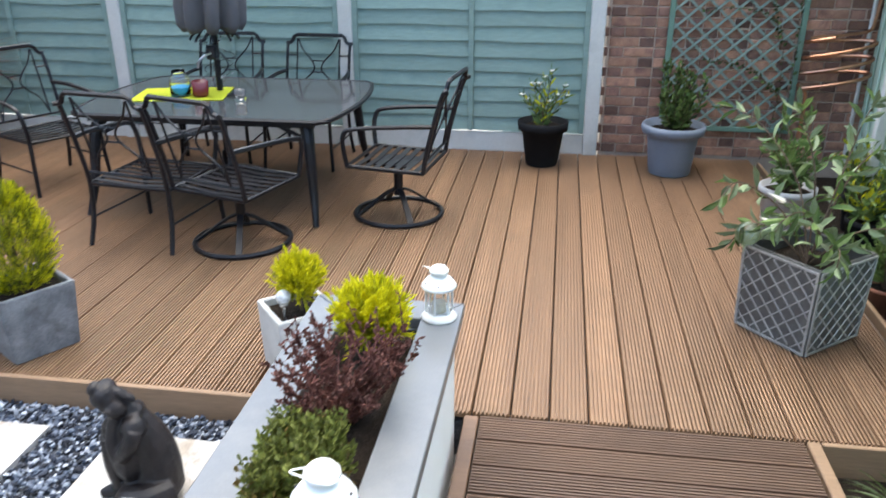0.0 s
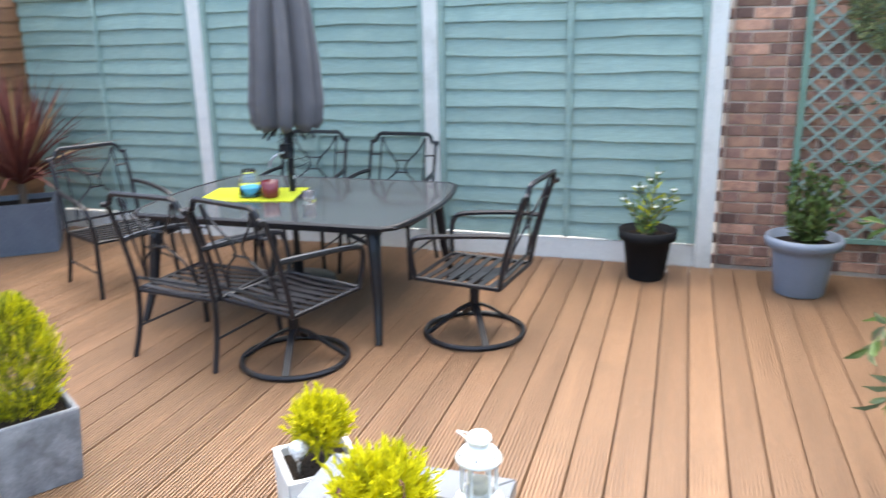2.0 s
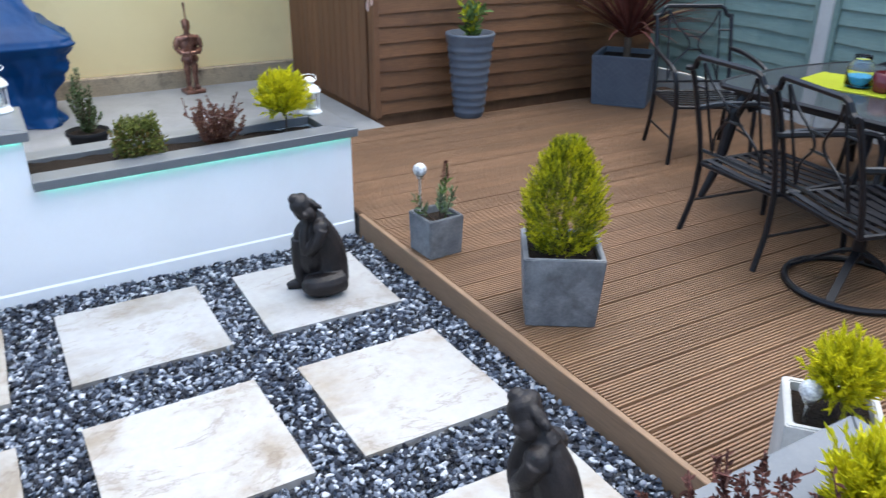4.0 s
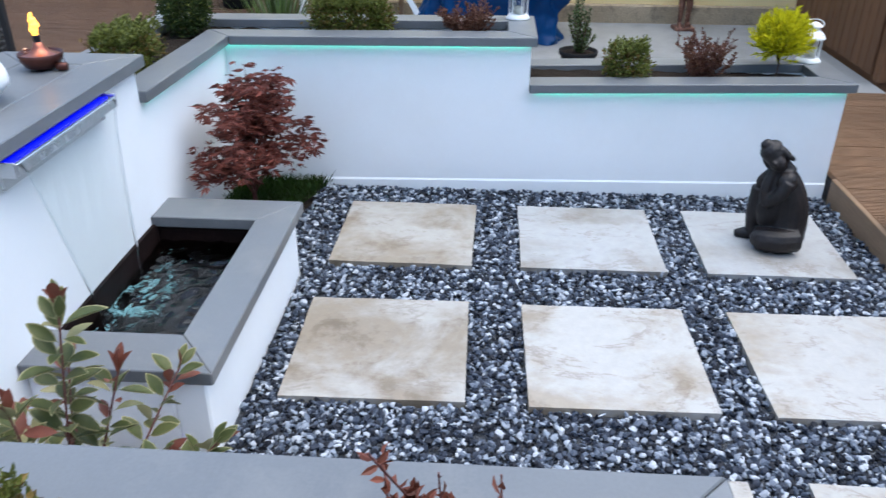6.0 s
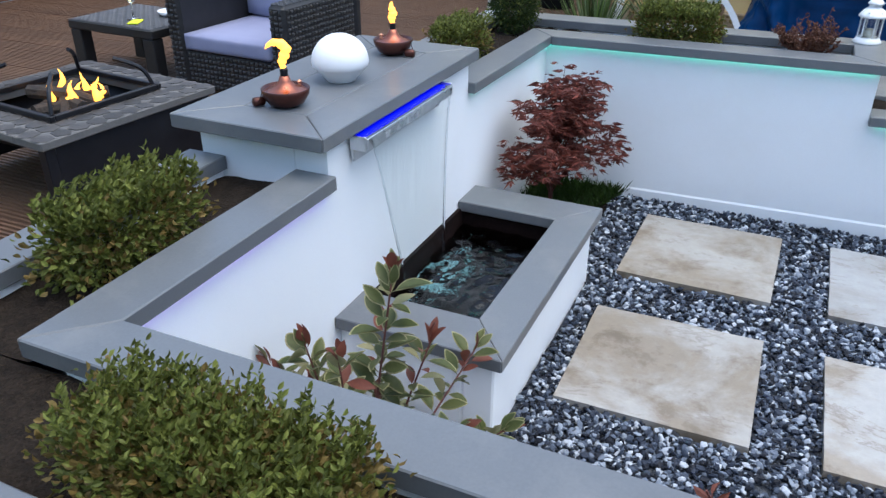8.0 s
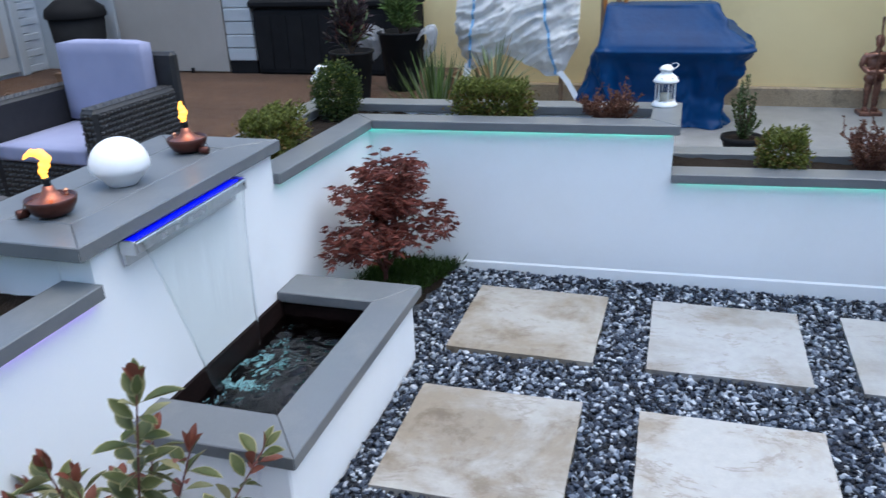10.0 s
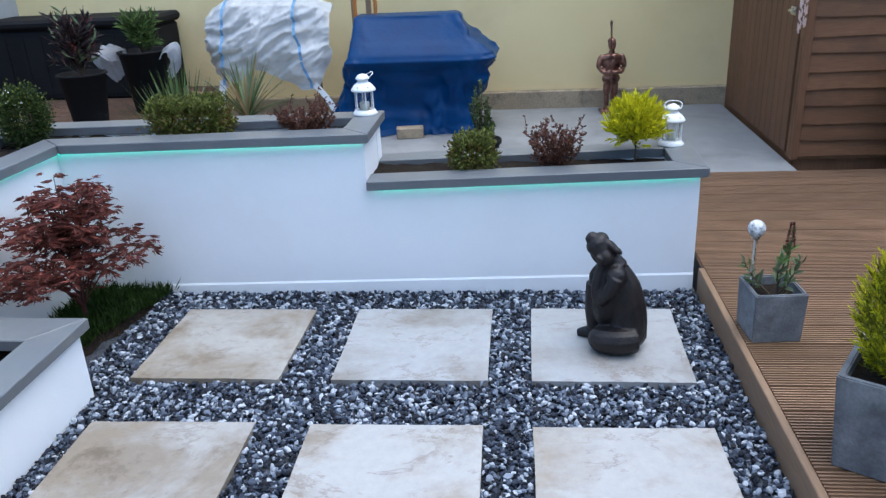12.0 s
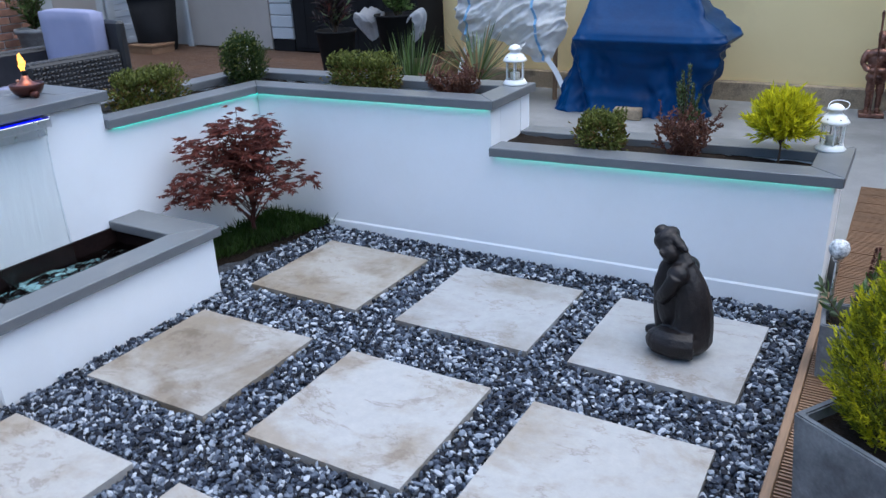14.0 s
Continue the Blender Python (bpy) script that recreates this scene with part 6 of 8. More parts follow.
bm = tube(bmesh.new(), [(0.19 * math.cos(a * math.pi / 12), 0, 0.19 * math.sin(a * math.pi / 12)) for a in range(24)], 0.02, 6, True)
part("ring", bm, BARK, t)
rng = np.random.default_rng(44)
a = rng.uniform(0, 6.283, 4200)
rr = 0.255 * rng.uniform(0, 1, 4200) ** 0.42
hub = 0.055 * np.sqrt(np.clip(1 - (rr / 0.28) ** 2, 0, 1))
p = np.stack([rr * np.cos(a), -hub * rng.uniform(0.3, 1.1, 4200), rr * np.sin(a)], 1)
foliage("leafage", p[:1700], p[:1700] * (3, 6, 3) + rng.normal(size=(1700, 3)) * 0.7 + (0, -0.4, 0.2), 0.032, 0.012, L_PALE, t, seed=45)
foliage("pale_leafage", p[3000:], p[3000:] * (3, 6, 3) + rng.normal(size=(1200, 3)) * 0.7 + (0, -0.4, 0.2), 0.030, 0.011, L_GREY, t, seed=46)
PAPER = stuff_mat("cream_paper", (0.78, 0.68, 0.34), (0.84, 0.75, 0.42), 0.75, broad=4, fine=160, grain=0.04, bump=0.1, translucent=0.35)
t = thing("globe_lantern", "pale yellow round hanging lantern by the brick wall", "hanging lantern", (2.19, 6.37, 1.835))
bm = bmesh.new()
nr = 26
prof = []
for i in range(nr + 1):
    u = math.pi * i / nr
    prof.append((max(0.0, 0.165 * math.sin(u) * (1 + 0.012 * math.sin(i * 3.14159))), -0.150 * math.cos(u)))
lathe(bm, prof, 32)
part("shade", bm, PAPER, t, smooth=True)
part("cord", tube(bmesh.new(), [(0, 0, 0.148), (0.03, 0.01, 0.35)], 0.003, 5), WHITE, t)
t = thing("copper_coil", "coiled bright copper pipe fixed to the brick wall", "copper coil", (2.19, 6.44, DECK_Z))
keys = [(-0.16, 0.02, 0.20), (-0.16, 0.02, 0.50), (-0.19, 0.02, 0.555), (-0.235, 0.0, 0.60)]
part("lower_pipe", tube(bmesh.new(), smooth_path(keys, 5), 0.0135, 8), COPPER, t)
keys = []
for i in range(40):
    a = math.pi * 0.9 + i * 2 * math.pi / 12
    keys.append((0.235 * math.cos(a), -0.03 + 0.10 * math.sin(a), 0.60 + 0.36 * i / 39 + 0.030 * math.cos(a)))
part("coil", tube(bmesh.new(), smooth_path(keys, 3), 0.0135, 8), COPPER, t)
part("riser", tube(bmesh.new(), smooth_path([(-0.20, 0.0, 0.93), (0.05, 0.03, 0.955), (0.20, 0.06, 0.98), (0.235, 0.07, 1.06), (0.25, 0.07, 1.4), (0.255, 0.07, 1.75)], 6), 0.0125, 8), COPPER, t)
t = thing("drain_pipe", "grey-white plastic drain pipe in the brick wall's corner", "pipe", (2.41, 6.53, DECK_Z))
part("pipe", tube(bmesh.new(), [(0, 0, 0), (0, 0, 2.2)], 0.015, 10), POST, t)

# ---- lattice pot and other pots by the east fence ----
t = square_pot("lattice_planter", "square lead-coloured planter with a silvery lattice relief", (1.335, 3.690, DECK_Z), 39, 0.385, 0.365, 0.405, LEAD, 0.020, 0.075)


def lattice(t, top, bottom, h, step, r=0.0035, mat=LEAD_EDGE):
    """Raised diagonal bars and a border on each of the four sides."""
    for q in range(4):
        bm = bmesh.new()
        m = Matrix.Rotation(q * math.pi / 2, 4, "Z")

        def at(u, z):
            s = bottom / 2 + (top - bottom) / 2 * z / h
            return m @ Vector((u * s, -s - 0.001, z))
        mg, k = 0.93, -2.0
        while k < 2.0:
            for sg in (1, -1):
                seg = []
                for i in range(25):
                    u = -mg + 2 * mg * i / 24
                    z = h * (0.5 + 0.46 * (sg * u * 1.0 + k))
                    if 0.045 * h < z < 0.955 * h:
                        seg.append(at(u, z))
                if len(seg) > 1:
                    tube(bm, [seg[0], seg[-1]], r, 4)
            k += step
        part("lattice", bm, mat, t, "silvery raised lattice")
        bm = bmesh.new()
        for u in (-0.95, 0.95):
            tube(bm, [at(u, 0.02 * h), at(u, 0.98 * h)], r * 1.6, 4)
        for z in (0.03, 0.97):
            tube(bm, [at(-0.95, z * h), at(0.95, z * h)], r * 1.6, 4)
        part("border", bm, mat, t)


lattice(t, 0.385, 0.365, 0.405, 0.40, 0.0045)
stems = [[(0, 0, 0), (-0.12, 0.06, 0.22), (-0.33, 0.02, 0.36), (-0.42, -0.05, 0.28)], [(0, 0, 0), (-0.05, 0.14, 0.32), (-0.20, 0.30, 0.54), (-0.36, 0.36, 0.62)], [(0, 0, 0), (0.08, 0.05, 0.36), (0.15, 0.12, 0.60), (0.20, 0.15, 0.70)],
         [(0, 0, 0), (0.15, -0.05, 0.18), (0.32, -0.10, 0.22), (0.46, -0.05, 0.16)], [(0, 0, 0), (-0.02, -0.12, 0.20), (-0.14, -0.22, 0.32), (-0.24, -0.26, 0.26)], [(0, 0, 0), (0.05, -0.10, 0.12), (0.05, -0.20, 0.15), (0.02, -0.28, 0.10)],
         [(0, 0, 0), (0.12, 0.12, 0.30), (0.26, 0.22, 0.46), (0.36, 0.25, 0.44)], [(0, 0, 0), (-0.15, 0.0, 0.15), (-0.26, 0.02, 0.17), (-0.34, 0.0, 0.08)], [(0, 0, 0), (0.0, 0.10, 0.36), (-0.06, 0.16, 0.58), (-0.10, 0.15, 0.66)]]
leafy((1.335, 3.690, DECK_Z + 0.32), stems, 0.115, 0.034, 47, "arching grey-green buddleia growing in the lattice planter", name="buddleia", mats=((L_GREY, 0.6), (L_GREEN, 0.4)), per=22, start=0.16, r=0.005, lift=-0.30)
t = thing("calla_flower", "white calla flowers among the buddleia leaves", "flower", (1.17, 3.62, DECK_Z + 0.56))
t.scale = (0.6, 0.6, 0.6)
for i, (x, y, z) in enumerate(((0, 0, 0.10), (-0.05, -0.08, -0.05))):
    part("stalk", tube(bmesh.new(), smooth_path([(0.2, 0.06, -0.15), (x + 0.08, y + 0.03, z - 0.06), (x, y, z)], 4), 0.004, 5), L_GREEN, t)
    bm = bmesh.new()
    rows = [[bm.verts.new((x - 0.14 * u * (0.3 + 0.7 * abs(v)) + 0.02 * v * v, y + 0.04 * v * math.sin(math.pi * min(1, u + 0.15)), z + 0.05 * u + 0.03 * v * v)) for v in (-1, -0.5, 0, 0.5, 1)] for u in (0, 0.25, 0.5, 0.75, 1.0)]
    for a4, b4 in zip(rows, rows[1:]):
        for k in range(4):
            bm.faces.new((a4[k], a4[k + 1], b4[k + 1], b4[k]))
    part("petal", bm, PETAL, t, smooth=True)
t = thing("glass_ball", "clear crackled glass solar ball hung on the planter's rim", "garden light", (1.06, 3.66, DECK_Z + 0.41))
bm = bmesh.new()
bmesh.ops.create_icosphere(bm, subdivisions=2, radius=0.055, matrix=Matrix.Translation((0, 0, 0.055)))
part("ball", bm, GLASS, t, smooth=True)

POT_GREY = stuff_mat("pale_grey_plastic", (0.30, 0.30, 0.31), (0.37, 0.37, 0.38), 0.5, broad=6, fine=110, grain=0.06, bump=0.08)
structure("soil_bed", new_box(1.80, 2.49, -3.0, 6.50, -0.118, -0.02), SOIL, "dark soil border between deck and fence", "soil")
structure("soil_bed", new_box(1.215, 1.80, -3.0, 2.81, -0.118, -0.03), SOIL, "dark soil bed beside the lower deck", "soil")
for i, (x, y, r, h, mat, lab) in enumerate(((1.80 + 0.07, 4.14, 0.08, 0.16, TERRA, "terracotta pot in the border by the fence"), (2.13, 5.35, 0.10, 0.24, BLACKPOT, "dark plastic pot in the border by the fence"),
                                            (1.56, 4.90, 0.15, 0.30, POT_GREY, "pale grey pot standing behind the lattice planter"), (2.00, 4.85, 0.11, 0.26, BLACKPOT, "black plastic pot by the fence"))):
    zb = DECK_Z if x < 1.75 else -0.02
    round_pot("plant_pot", lab, (x, y, zb), [(0, 0), (r * 0.72, 0), (r * 0.76, 0.01), (r * 0.94, h * 0.84), (r * 1.05, h * 0.86), (r * 1.06, h), (r * 0.98, h), (r * 0.92, h * 0.86), (0, h * 0.86)], mat, h * 0.88, r * 0.92)
    rng = np.random.default_rng(70 + i)
    stems = []
    for j in range(16):
        a, s, hh = rng.uniform(0, 6.28), rng.uniform(0.06, 0.24), rng.uniform(0.10, 0.34 if i != 2 else 0.5)
        stems.append([(0, 0, 0), (s * 0.5 * math.cos(a), s * 0.5 * math.sin(a), hh * 0.7), (s * math.cos(a), s * math.sin(a), hh)])
    leafy((x, y, zb + h * 0.88), stems, 0.075, 0.030, 80 + i, ("leafy green bedding plant in a pot", "lime-edged euonymus in a pot", "tall leafy green shrub in a pale pot", "variegated lime shrub in a black pot")[i],
          name=("bedding_plant", "euonymus", "shrub", "euonymus")[i], mats=((L_GREEN, 0.7), (L_LIME, 0.3)) if i % 2 else ((L_GREEN, 1.0),), per=18, start=0.1)

# a climber with purple flowers hanging over the east fence
rng = np.random.default_rng(90)
stems = []
for i in range(46):
    y = rng.uniform(3.25, 4.25)
    z0 = rng.uniform(1.35, 2.2)
    o = rng.uniform(0.03, 0.17)
    stems.append([(0.05, y - 4.0, z0 + 0.2), (-o * 0.6, y - 4.0 + rng.normal() * 0.12, z0 + 0.15), (-o, y - 4.0 + rng.normal() * 0.25, z0 - 0.1), (-o * 1.05, y - 4.0 + rng.normal() * 0.2, z0 - rng.uniform(0.15, 0.5))])
t = leafy((EX - 0.53, 4.0, 0.0), stems, 0.070, 0.024, 91, "leafy climber with purple flowers hanging over the pale fence", "climber", "climber", turn=-11.3, mats=((L_GREEN, 0.36), (L_PALE, 0.44), (L_GREY, 0.20)), per=66, start=0.02, r=0.004, lift=-0.1)
fp, fw = [], []
for i in range(15):
    c = np.array((-rng.uniform(0.10, 0.20), rng.uniform(-0.75, 0.2), rng.uniform(1.50, 2.0)))
    for a in np.linspace(0, 6.28, 6)[:-1]:
        fp.append(c)
        fw.append((math.cos(a) * 0.7 - 0.4, math.sin(a), math.sin(a * 1.3) * 0.7))
foliage("blossom", fp, fw, 0.030, 0.026, PURPLE, t, label="purple blossom", seed=92)
t = thing("fence_rail_post", "pale weathered square post against the east fence", "fence post", (2.20, 5.45, -0.05))
part("post", new_box(-0.03, 0.03, -0.03, 0.03, 0.0, 1.15, bevel=0.005), POST, t)
t = thing("wind_chime", "silver tube wind chime under a chrome dome beside the fence", "wind chime", (1.70, 3.325, -0.03))
part("stake", tube(bmesh.new(), [(0.045, 0, -0.05), (0.045, 0, 0.76)], 0.009, 8), GREEN_POST, t)
part("dome", lathe(bmesh.new(), [(0.062, 0.775), (0.066, 0.785), (0.060, 0.815), (0.040, 0.842), (0.016, 0.855), (0, 0.857)], 20), CRACKLE, t, "bright chrome and glass dome", smooth=True)
part("disc", lathe(bmesh.new(), [(0, 0.765), (0.058, 0.765), (0.058, 0.774), (0, 0.774)], 20), STEEL, t)
for i, (a, z) in enumerate(((2.4, 0.245), (3.3, 0.24), (4.2, 0.33), (5.1, 0.30), (1.5, 0.36))):
    x, y = 0.045 * math.cos(a), 0.045 * math.sin(a)
    part("chime_tube", tube(bmesh.new(), [(x, y, z), (x, y, z + 0.26)], 0.0075, 8), WHITE, t)
    part("cord", tube(bmesh.new(), [(x, y, z + 0.26), (x, y, 0.766)], 0.0012, 4), STEEL, t)
part("wind_tag", new_box(-0.018, 0.018, -0.002, 0.002, 0.42, 0.56, bevel=0.001), STEEL, t)
t = thing("edging_log", "dark round-topped timber edging log beside the deck", "edging", (1.865, 3.86, -0.02))
part("log", lathe(bmesh.new(), [(0, 0), (0.070, 0), (0.072, 0.21), (0.062, 0.255), (0.035, 0.278), (0, 0.285)], 16), BARK, t, smooth=True)

# low border plants beside the lower deck
for i, (x, y) in enumerate(((1.45, 2.62), (1.60, 2.25))):
    strap_plant((x, y, -0.03), 46, 0.30, 0.010, 95 + i, "grassy dark green clump in the soil border", ((L_DARK, 0.8), (L_GREY, 0.2)), 0.6, "grass_clump")

# ---- by the shed ----
t = round_pot("ribbed_planter", "tall slate-coloured ribbed planter standing by the shed", (-4.83, 4.42, DECK_Z),
              [(0, 0), (0.105, 0)] + [(0.106 + 0.0021 * i + (0.0, 0.010, 0.011)[i % 3], 0.015 + i * 0.0195) for i in range(30)] + [(0.180, 0.60), (0.188, 0.615), (0.185, 0.63), (0.165, 0.63), (0.158, 0.58), (0, 0.57)], SLATEPOT, 0.575, 0.156, 32)
rng = np.random.default_rng(101)
stems = [[(0, 0, 0), (-0.10, 0.0, 0.25), (-0.22, -0.03, 0.44)], [(0, 0, 0), (0.06, 0.0, 0.14), (0.14, 0.02, 0.22)], [(0, 0, 0), (-0.04, 0.05, 0.15), (-0.10, 0.10, 0.22)], [(0, 0, 0), (0.03, -0.04, 0.12), (0.06, -0.09, 0.20)], [(0, 0, 0), (0.0, 0, 0.12), (0.02, 0.02, 0.24)]]
leafy((-4.83, 4.42, DECK_Z + 0.575), stems, 0.10, 0.035, 102, "green leafy shrub in a tall ribbed planter", name="shrub", mats=((L_GREEN, 0.8), (L_LIME, 0.2)), per=22, start=0.05)
t = square_pot("lattice_planter", "square slate-coloured planter with a lattice relief by the shed", (-4.62, 5.80, DECK_Z), 38, 0.46, 0.42, 0.40, SLATEPOT, 0.025, 0.04)
lattice(t, 0.46, 0.42, 0.40, 0.28, 0.006, SLATEPOT)
strap_plant((-4.62, 5.80, DECK_Z + 0.36), 190, 1.12, 0.034, 103, "purple cordyline with long arching strap leaves in a lattice planter", ((L_STRAP, 0.88), (L_STRAW, 0.12)), 0.45, "cordyline", 0.16, 0.30)
t = thing("wind_chime", "pale pink shell wind chime hung on the shed's corner", "wind chime", (SX + 0.04, 3.70, 1.05))
SHELL = stuff_mat("pink_shell", (0.62, 0.42, 0.38), (0.75, 0.58, 0.52), 0.4, broad=10, fine=80, grain=0.1, bump=0.1)
for i in range(6):
    a = i * 1.05
    bm = bmesh.new()
    for k in range(3):
        box(bm, 0.02 * math.cos(a) - 0.008, 0.02 * math.cos(a) + 0.008, 0.02 * math.sin(a) - 0.002, 0.02 * math.sin(a) + 0.002, -0.10 + k * 0.07 - i * 0.01, -0.05 + k * 0.07 - i * 0.01, bevel=0.001)
    part("shell_string", bm, SHELL, t)
part("cord", tube(bmesh.new(), [(0, 0, 0.08), (0, 0, 0.45)], 0.002, 4), SHELL, t)
part("hook", tube(bmesh.new(), [(0, 0, 0.45), (-0.03, 0.06, 0.46)], 0.003, 4), STEEL, t)


# ---- the shed's south side: vertical door boards and corner trim ----
t = thing("shed_door", "brown vertical-boarded shed door with a bolt", "door", (-5.98, SY + 0.028, 0.10))
for i in range(13):
    part("board", new_box(-0.76 + i * 0.118, -0.76 + i * 0.118 + 0.107, -0.020, 0.0, 0.02, 2.25, bevel=0.003), SHED_V, t)
part("bolt", tube(bmesh.new(), [(0.60, -0.035, 0.90), (0.70, -0.035, 0.90)], 0.010, 6), STEEL, t)
part("bolt_plate", new_box(0.60, 0.69, -0.028, -0.0205, 0.875, 0.925, bevel=0.002), STEEL, t)
structure("shed_corner", new_box(SX - 0.029, SX + 0.012, SY + 0.006, SY + 0.05, 0.10, 2.44, bevel=0.003), SHED_V, "brown corner batten of the shed", "trim")
structure("shed_base", new_box(SX - 0.028, SX - 0.010, SY + 0.051, 6.5, 0.10, 0.125), SHED_V, "dark base board under the shed's cladding", "trim")
structure("shed_corner_clad", new_box(-5.16, SX - 0.030, SY + 0.004, SY + 0.0295, 0.10, 2.44, bevel=0.002), SHED, "brown board beside the shed's door", "trim")

# ---- things by the yellow wall ----
TARP = stuff_mat("blue_tarpaulin", (0.0008, 0.027, 0.098), (0.0016, 0.043, 0.142), 0.40, spec=0.16, broad=5, fine=34, grain=0.06, bump=0.25, depth=0.006)


def tarp_cover(t, seed):
    """A sheet over a box with a sloping top, a shelf at one side and loose gathers below: levels of height, back, front, near end and far end."""
    levels = ((0.890, -0.24, 0.02, -0.41, 0.36, 0.10), (0.886, -0.25, 0.05, -0.415, 0.365, 0.10), (0.74, -0.25, 0.19, -0.43, 0.47, 0.13), (0.62, -0.25, 0.315, -0.455, 0.62, 0.16), (0.575, -0.25, 0.345, -0.475, 0.655, 0.17),
              (0.50, -0.25, 0.275, -0.50, 0.575, 0.24), (0.36, -0.24, 0.205, -0.54, 0.50, 0.34), (0.20, -0.23, 0.195, -0.56, 0.44, 0.38), (0.06, -0.23, 0.23, -0.58, 0.40, 0.36), (0.004, -0.23, 0.26, -0.58, 0.41, 0.36))
    n, m = 240, 60
    bm = bmesh.new()
    rings = []
    for j in range(m + 1):
        f = j / m
        u = f * (len(levels) - 1)
        k = min(int(u), len(levels) - 2)
        w = u - k
        z, xb, xf, ya, yb, e = [levels[k][q] * (1 - w) + levels[k + 1][q] * w for q in range(6)]
        loose = max(0.0, min(1.0, (0.60 - z) / 0.25))
        ring = []
        for i in range(n):
            a = 2 * math.pi * i / n
            c, s = math.cos(a), math.sin(a)
            x = (xf + xb) / 2 + (xf - xb) / 2 * abs(c) ** e * (1 if c > 0 else -1)
            y = (ya + yb) / 2 + (yb - ya) / 2 * abs(s) ** e * (1 if s > 0 else -1)
            end = max(0.0, s) ** 2
            rid = 1 - 2 * abs(noise.noise((x * 3.5 + seed, y * 5, z * 3))) + 0.6 * (1 - 2 * abs(noise.noise((x * 9, y * 12 + seed, z * 6)))) + 0.4 * noise.noise((x * 25, y * 28, z * 20))
            fold = loose * (0.042 * math.sin(y * 15 + 2.2 * math.sin(z * 4 + y * 3)) + 0.022 * math.sin(y * 37 + z * 6)) + end * loose * 0.03 * math.sin(x * 30 + z * 5)
            g = (0.006 + 0.034 * loose + 0.026 * end) * rid + fold
            sag = -0.012 * math.cos(y * 4.2) if 0.7 < z < 0.88 else 0.0
            ring.append(bm.verts.new((x + g * c + sag * max(0, c), y + g * s, max(0.003, z + 0.35 * g * (1 - loose)))))
        rings.append(ring)
    for a, b in zip(rings, rings[1:]):
        for i in range(n):
            bm.faces.new((a[i], a[(i + 1) % n], b[(i + 1) % n], b[i]))
    top = bm.verts.new((-0.11, -0.03, 0.884))
    for i in range(n):
        bm.faces.new((rings[0][i], rings[0][(i + 1) % n], top))
    part("sheet", bm, TARP, t, smooth=True)


SOUTH_Z = 0.38
t = thing("covered_barbecue", "barbecue under a creased blue tarpaulin by the yellow wall", "covered barbecue", (-6.32, 1.15, 0.085))
tarp_cover(t, 3)
t = thing("loose_brick", "rough brown brick holding down the blue tarpaulin", "brick", (-5.97, 1.16, 0.085), 8)
part("brick", new_box(-0.05, 0.05, -0.105, 0.105, 0.0, 0.085, bevel=0.008), PLINTH, t)

BAG = stuff_mat("white_woven_plastic", (0.74, 0.75, 0.76), (0.84, 0.84, 0.85), 0.55, broad=4, fine=260, grain=0.05, bump=0.25, depth=0.001, stain=(0.62, 0.63, 0.64), stain_scale=4)
STRAPB = stuff_mat("blue_strap", (0.12, 0.27, 0.46), (0.18, 0.34, 0.53), 0.6, broad=8, fine=200, grain=0.08, bump=0.1)
t = thing("garden_bag", "white woven builder's bag with blue straps draped over a frame", "builder's bag", (-6.45, 0.0, 0.45))


def bag_at(u, v):
    """A point of the draped bag: u from end to end, v from its rear hem over the top to the ragged front hem."""
    y = -0.50 + 1.02 * u
    hem = (0.20, 0.02, 0.06, 0.16, 0.12, 0.06, -0.02, -0.02, 0.26)
    k = min(int(u * 8), 7)
    h = hem[k] + (hem[k + 1] - hem[k]) * (u * 8 - k)
    crest = 0.70 - 0.10 * (2 * u - 1) ** 2 + 0.02 * math.sin(u * 9)
    if v < 0.3:
        x, z = -0.22 + 0.10 * v / 0.3, 0.52 + (crest - 0.56) * (v / 0.3) ** 0.8
    elif v < 0.5:
        a = (v - 0.3) / 0.2
        x, z = -0.12 + 0.26 * a, crest - 0.04 + 0.05 * math.sin(math.pi * a)
    else:
        a = (v - 0.5) / 0.5
        x, z = 0.14 + 0.14 * math.sin(math.pi * min(1, a * 0.75 + 0.05)) - 0.03 * a, crest - 0.04 + (h - crest + 0.04) * a
    x -= 0.10 * abs(2 * u - 1) ** 5
    y *= 1.0 if v > 0.45 else 0.80 + 0.20 * v / 0.45
    d = z - 0.55 * y
    warp = noise.noise((y * 2.5, z * 2.5, 1.0))
    ridge = 1 - 2 * abs(noise.noise((d * 9 + warp, (y + 0.5 * z) * 2.6, 1.0)))
    fine = 1 - 2 * abs(noise.noise((d * 21, (y + 0.5 * z) * 7, 5.0)))
    tiny = 1 - 2 * abs(noise.noise((y * 24, z * 30, 2.0)))
    wr = 0.056 * ridge + 0.017 * fine + 0.0035 * tiny - 0.03
    return Vector((x + wr * min(1.0, 0.35 + v), y + 0.014 * noise.noise((z * 9, y * 9, 9.0)), z + 0.010 * noise.noise((y * 18, v * 9, 3.0))))


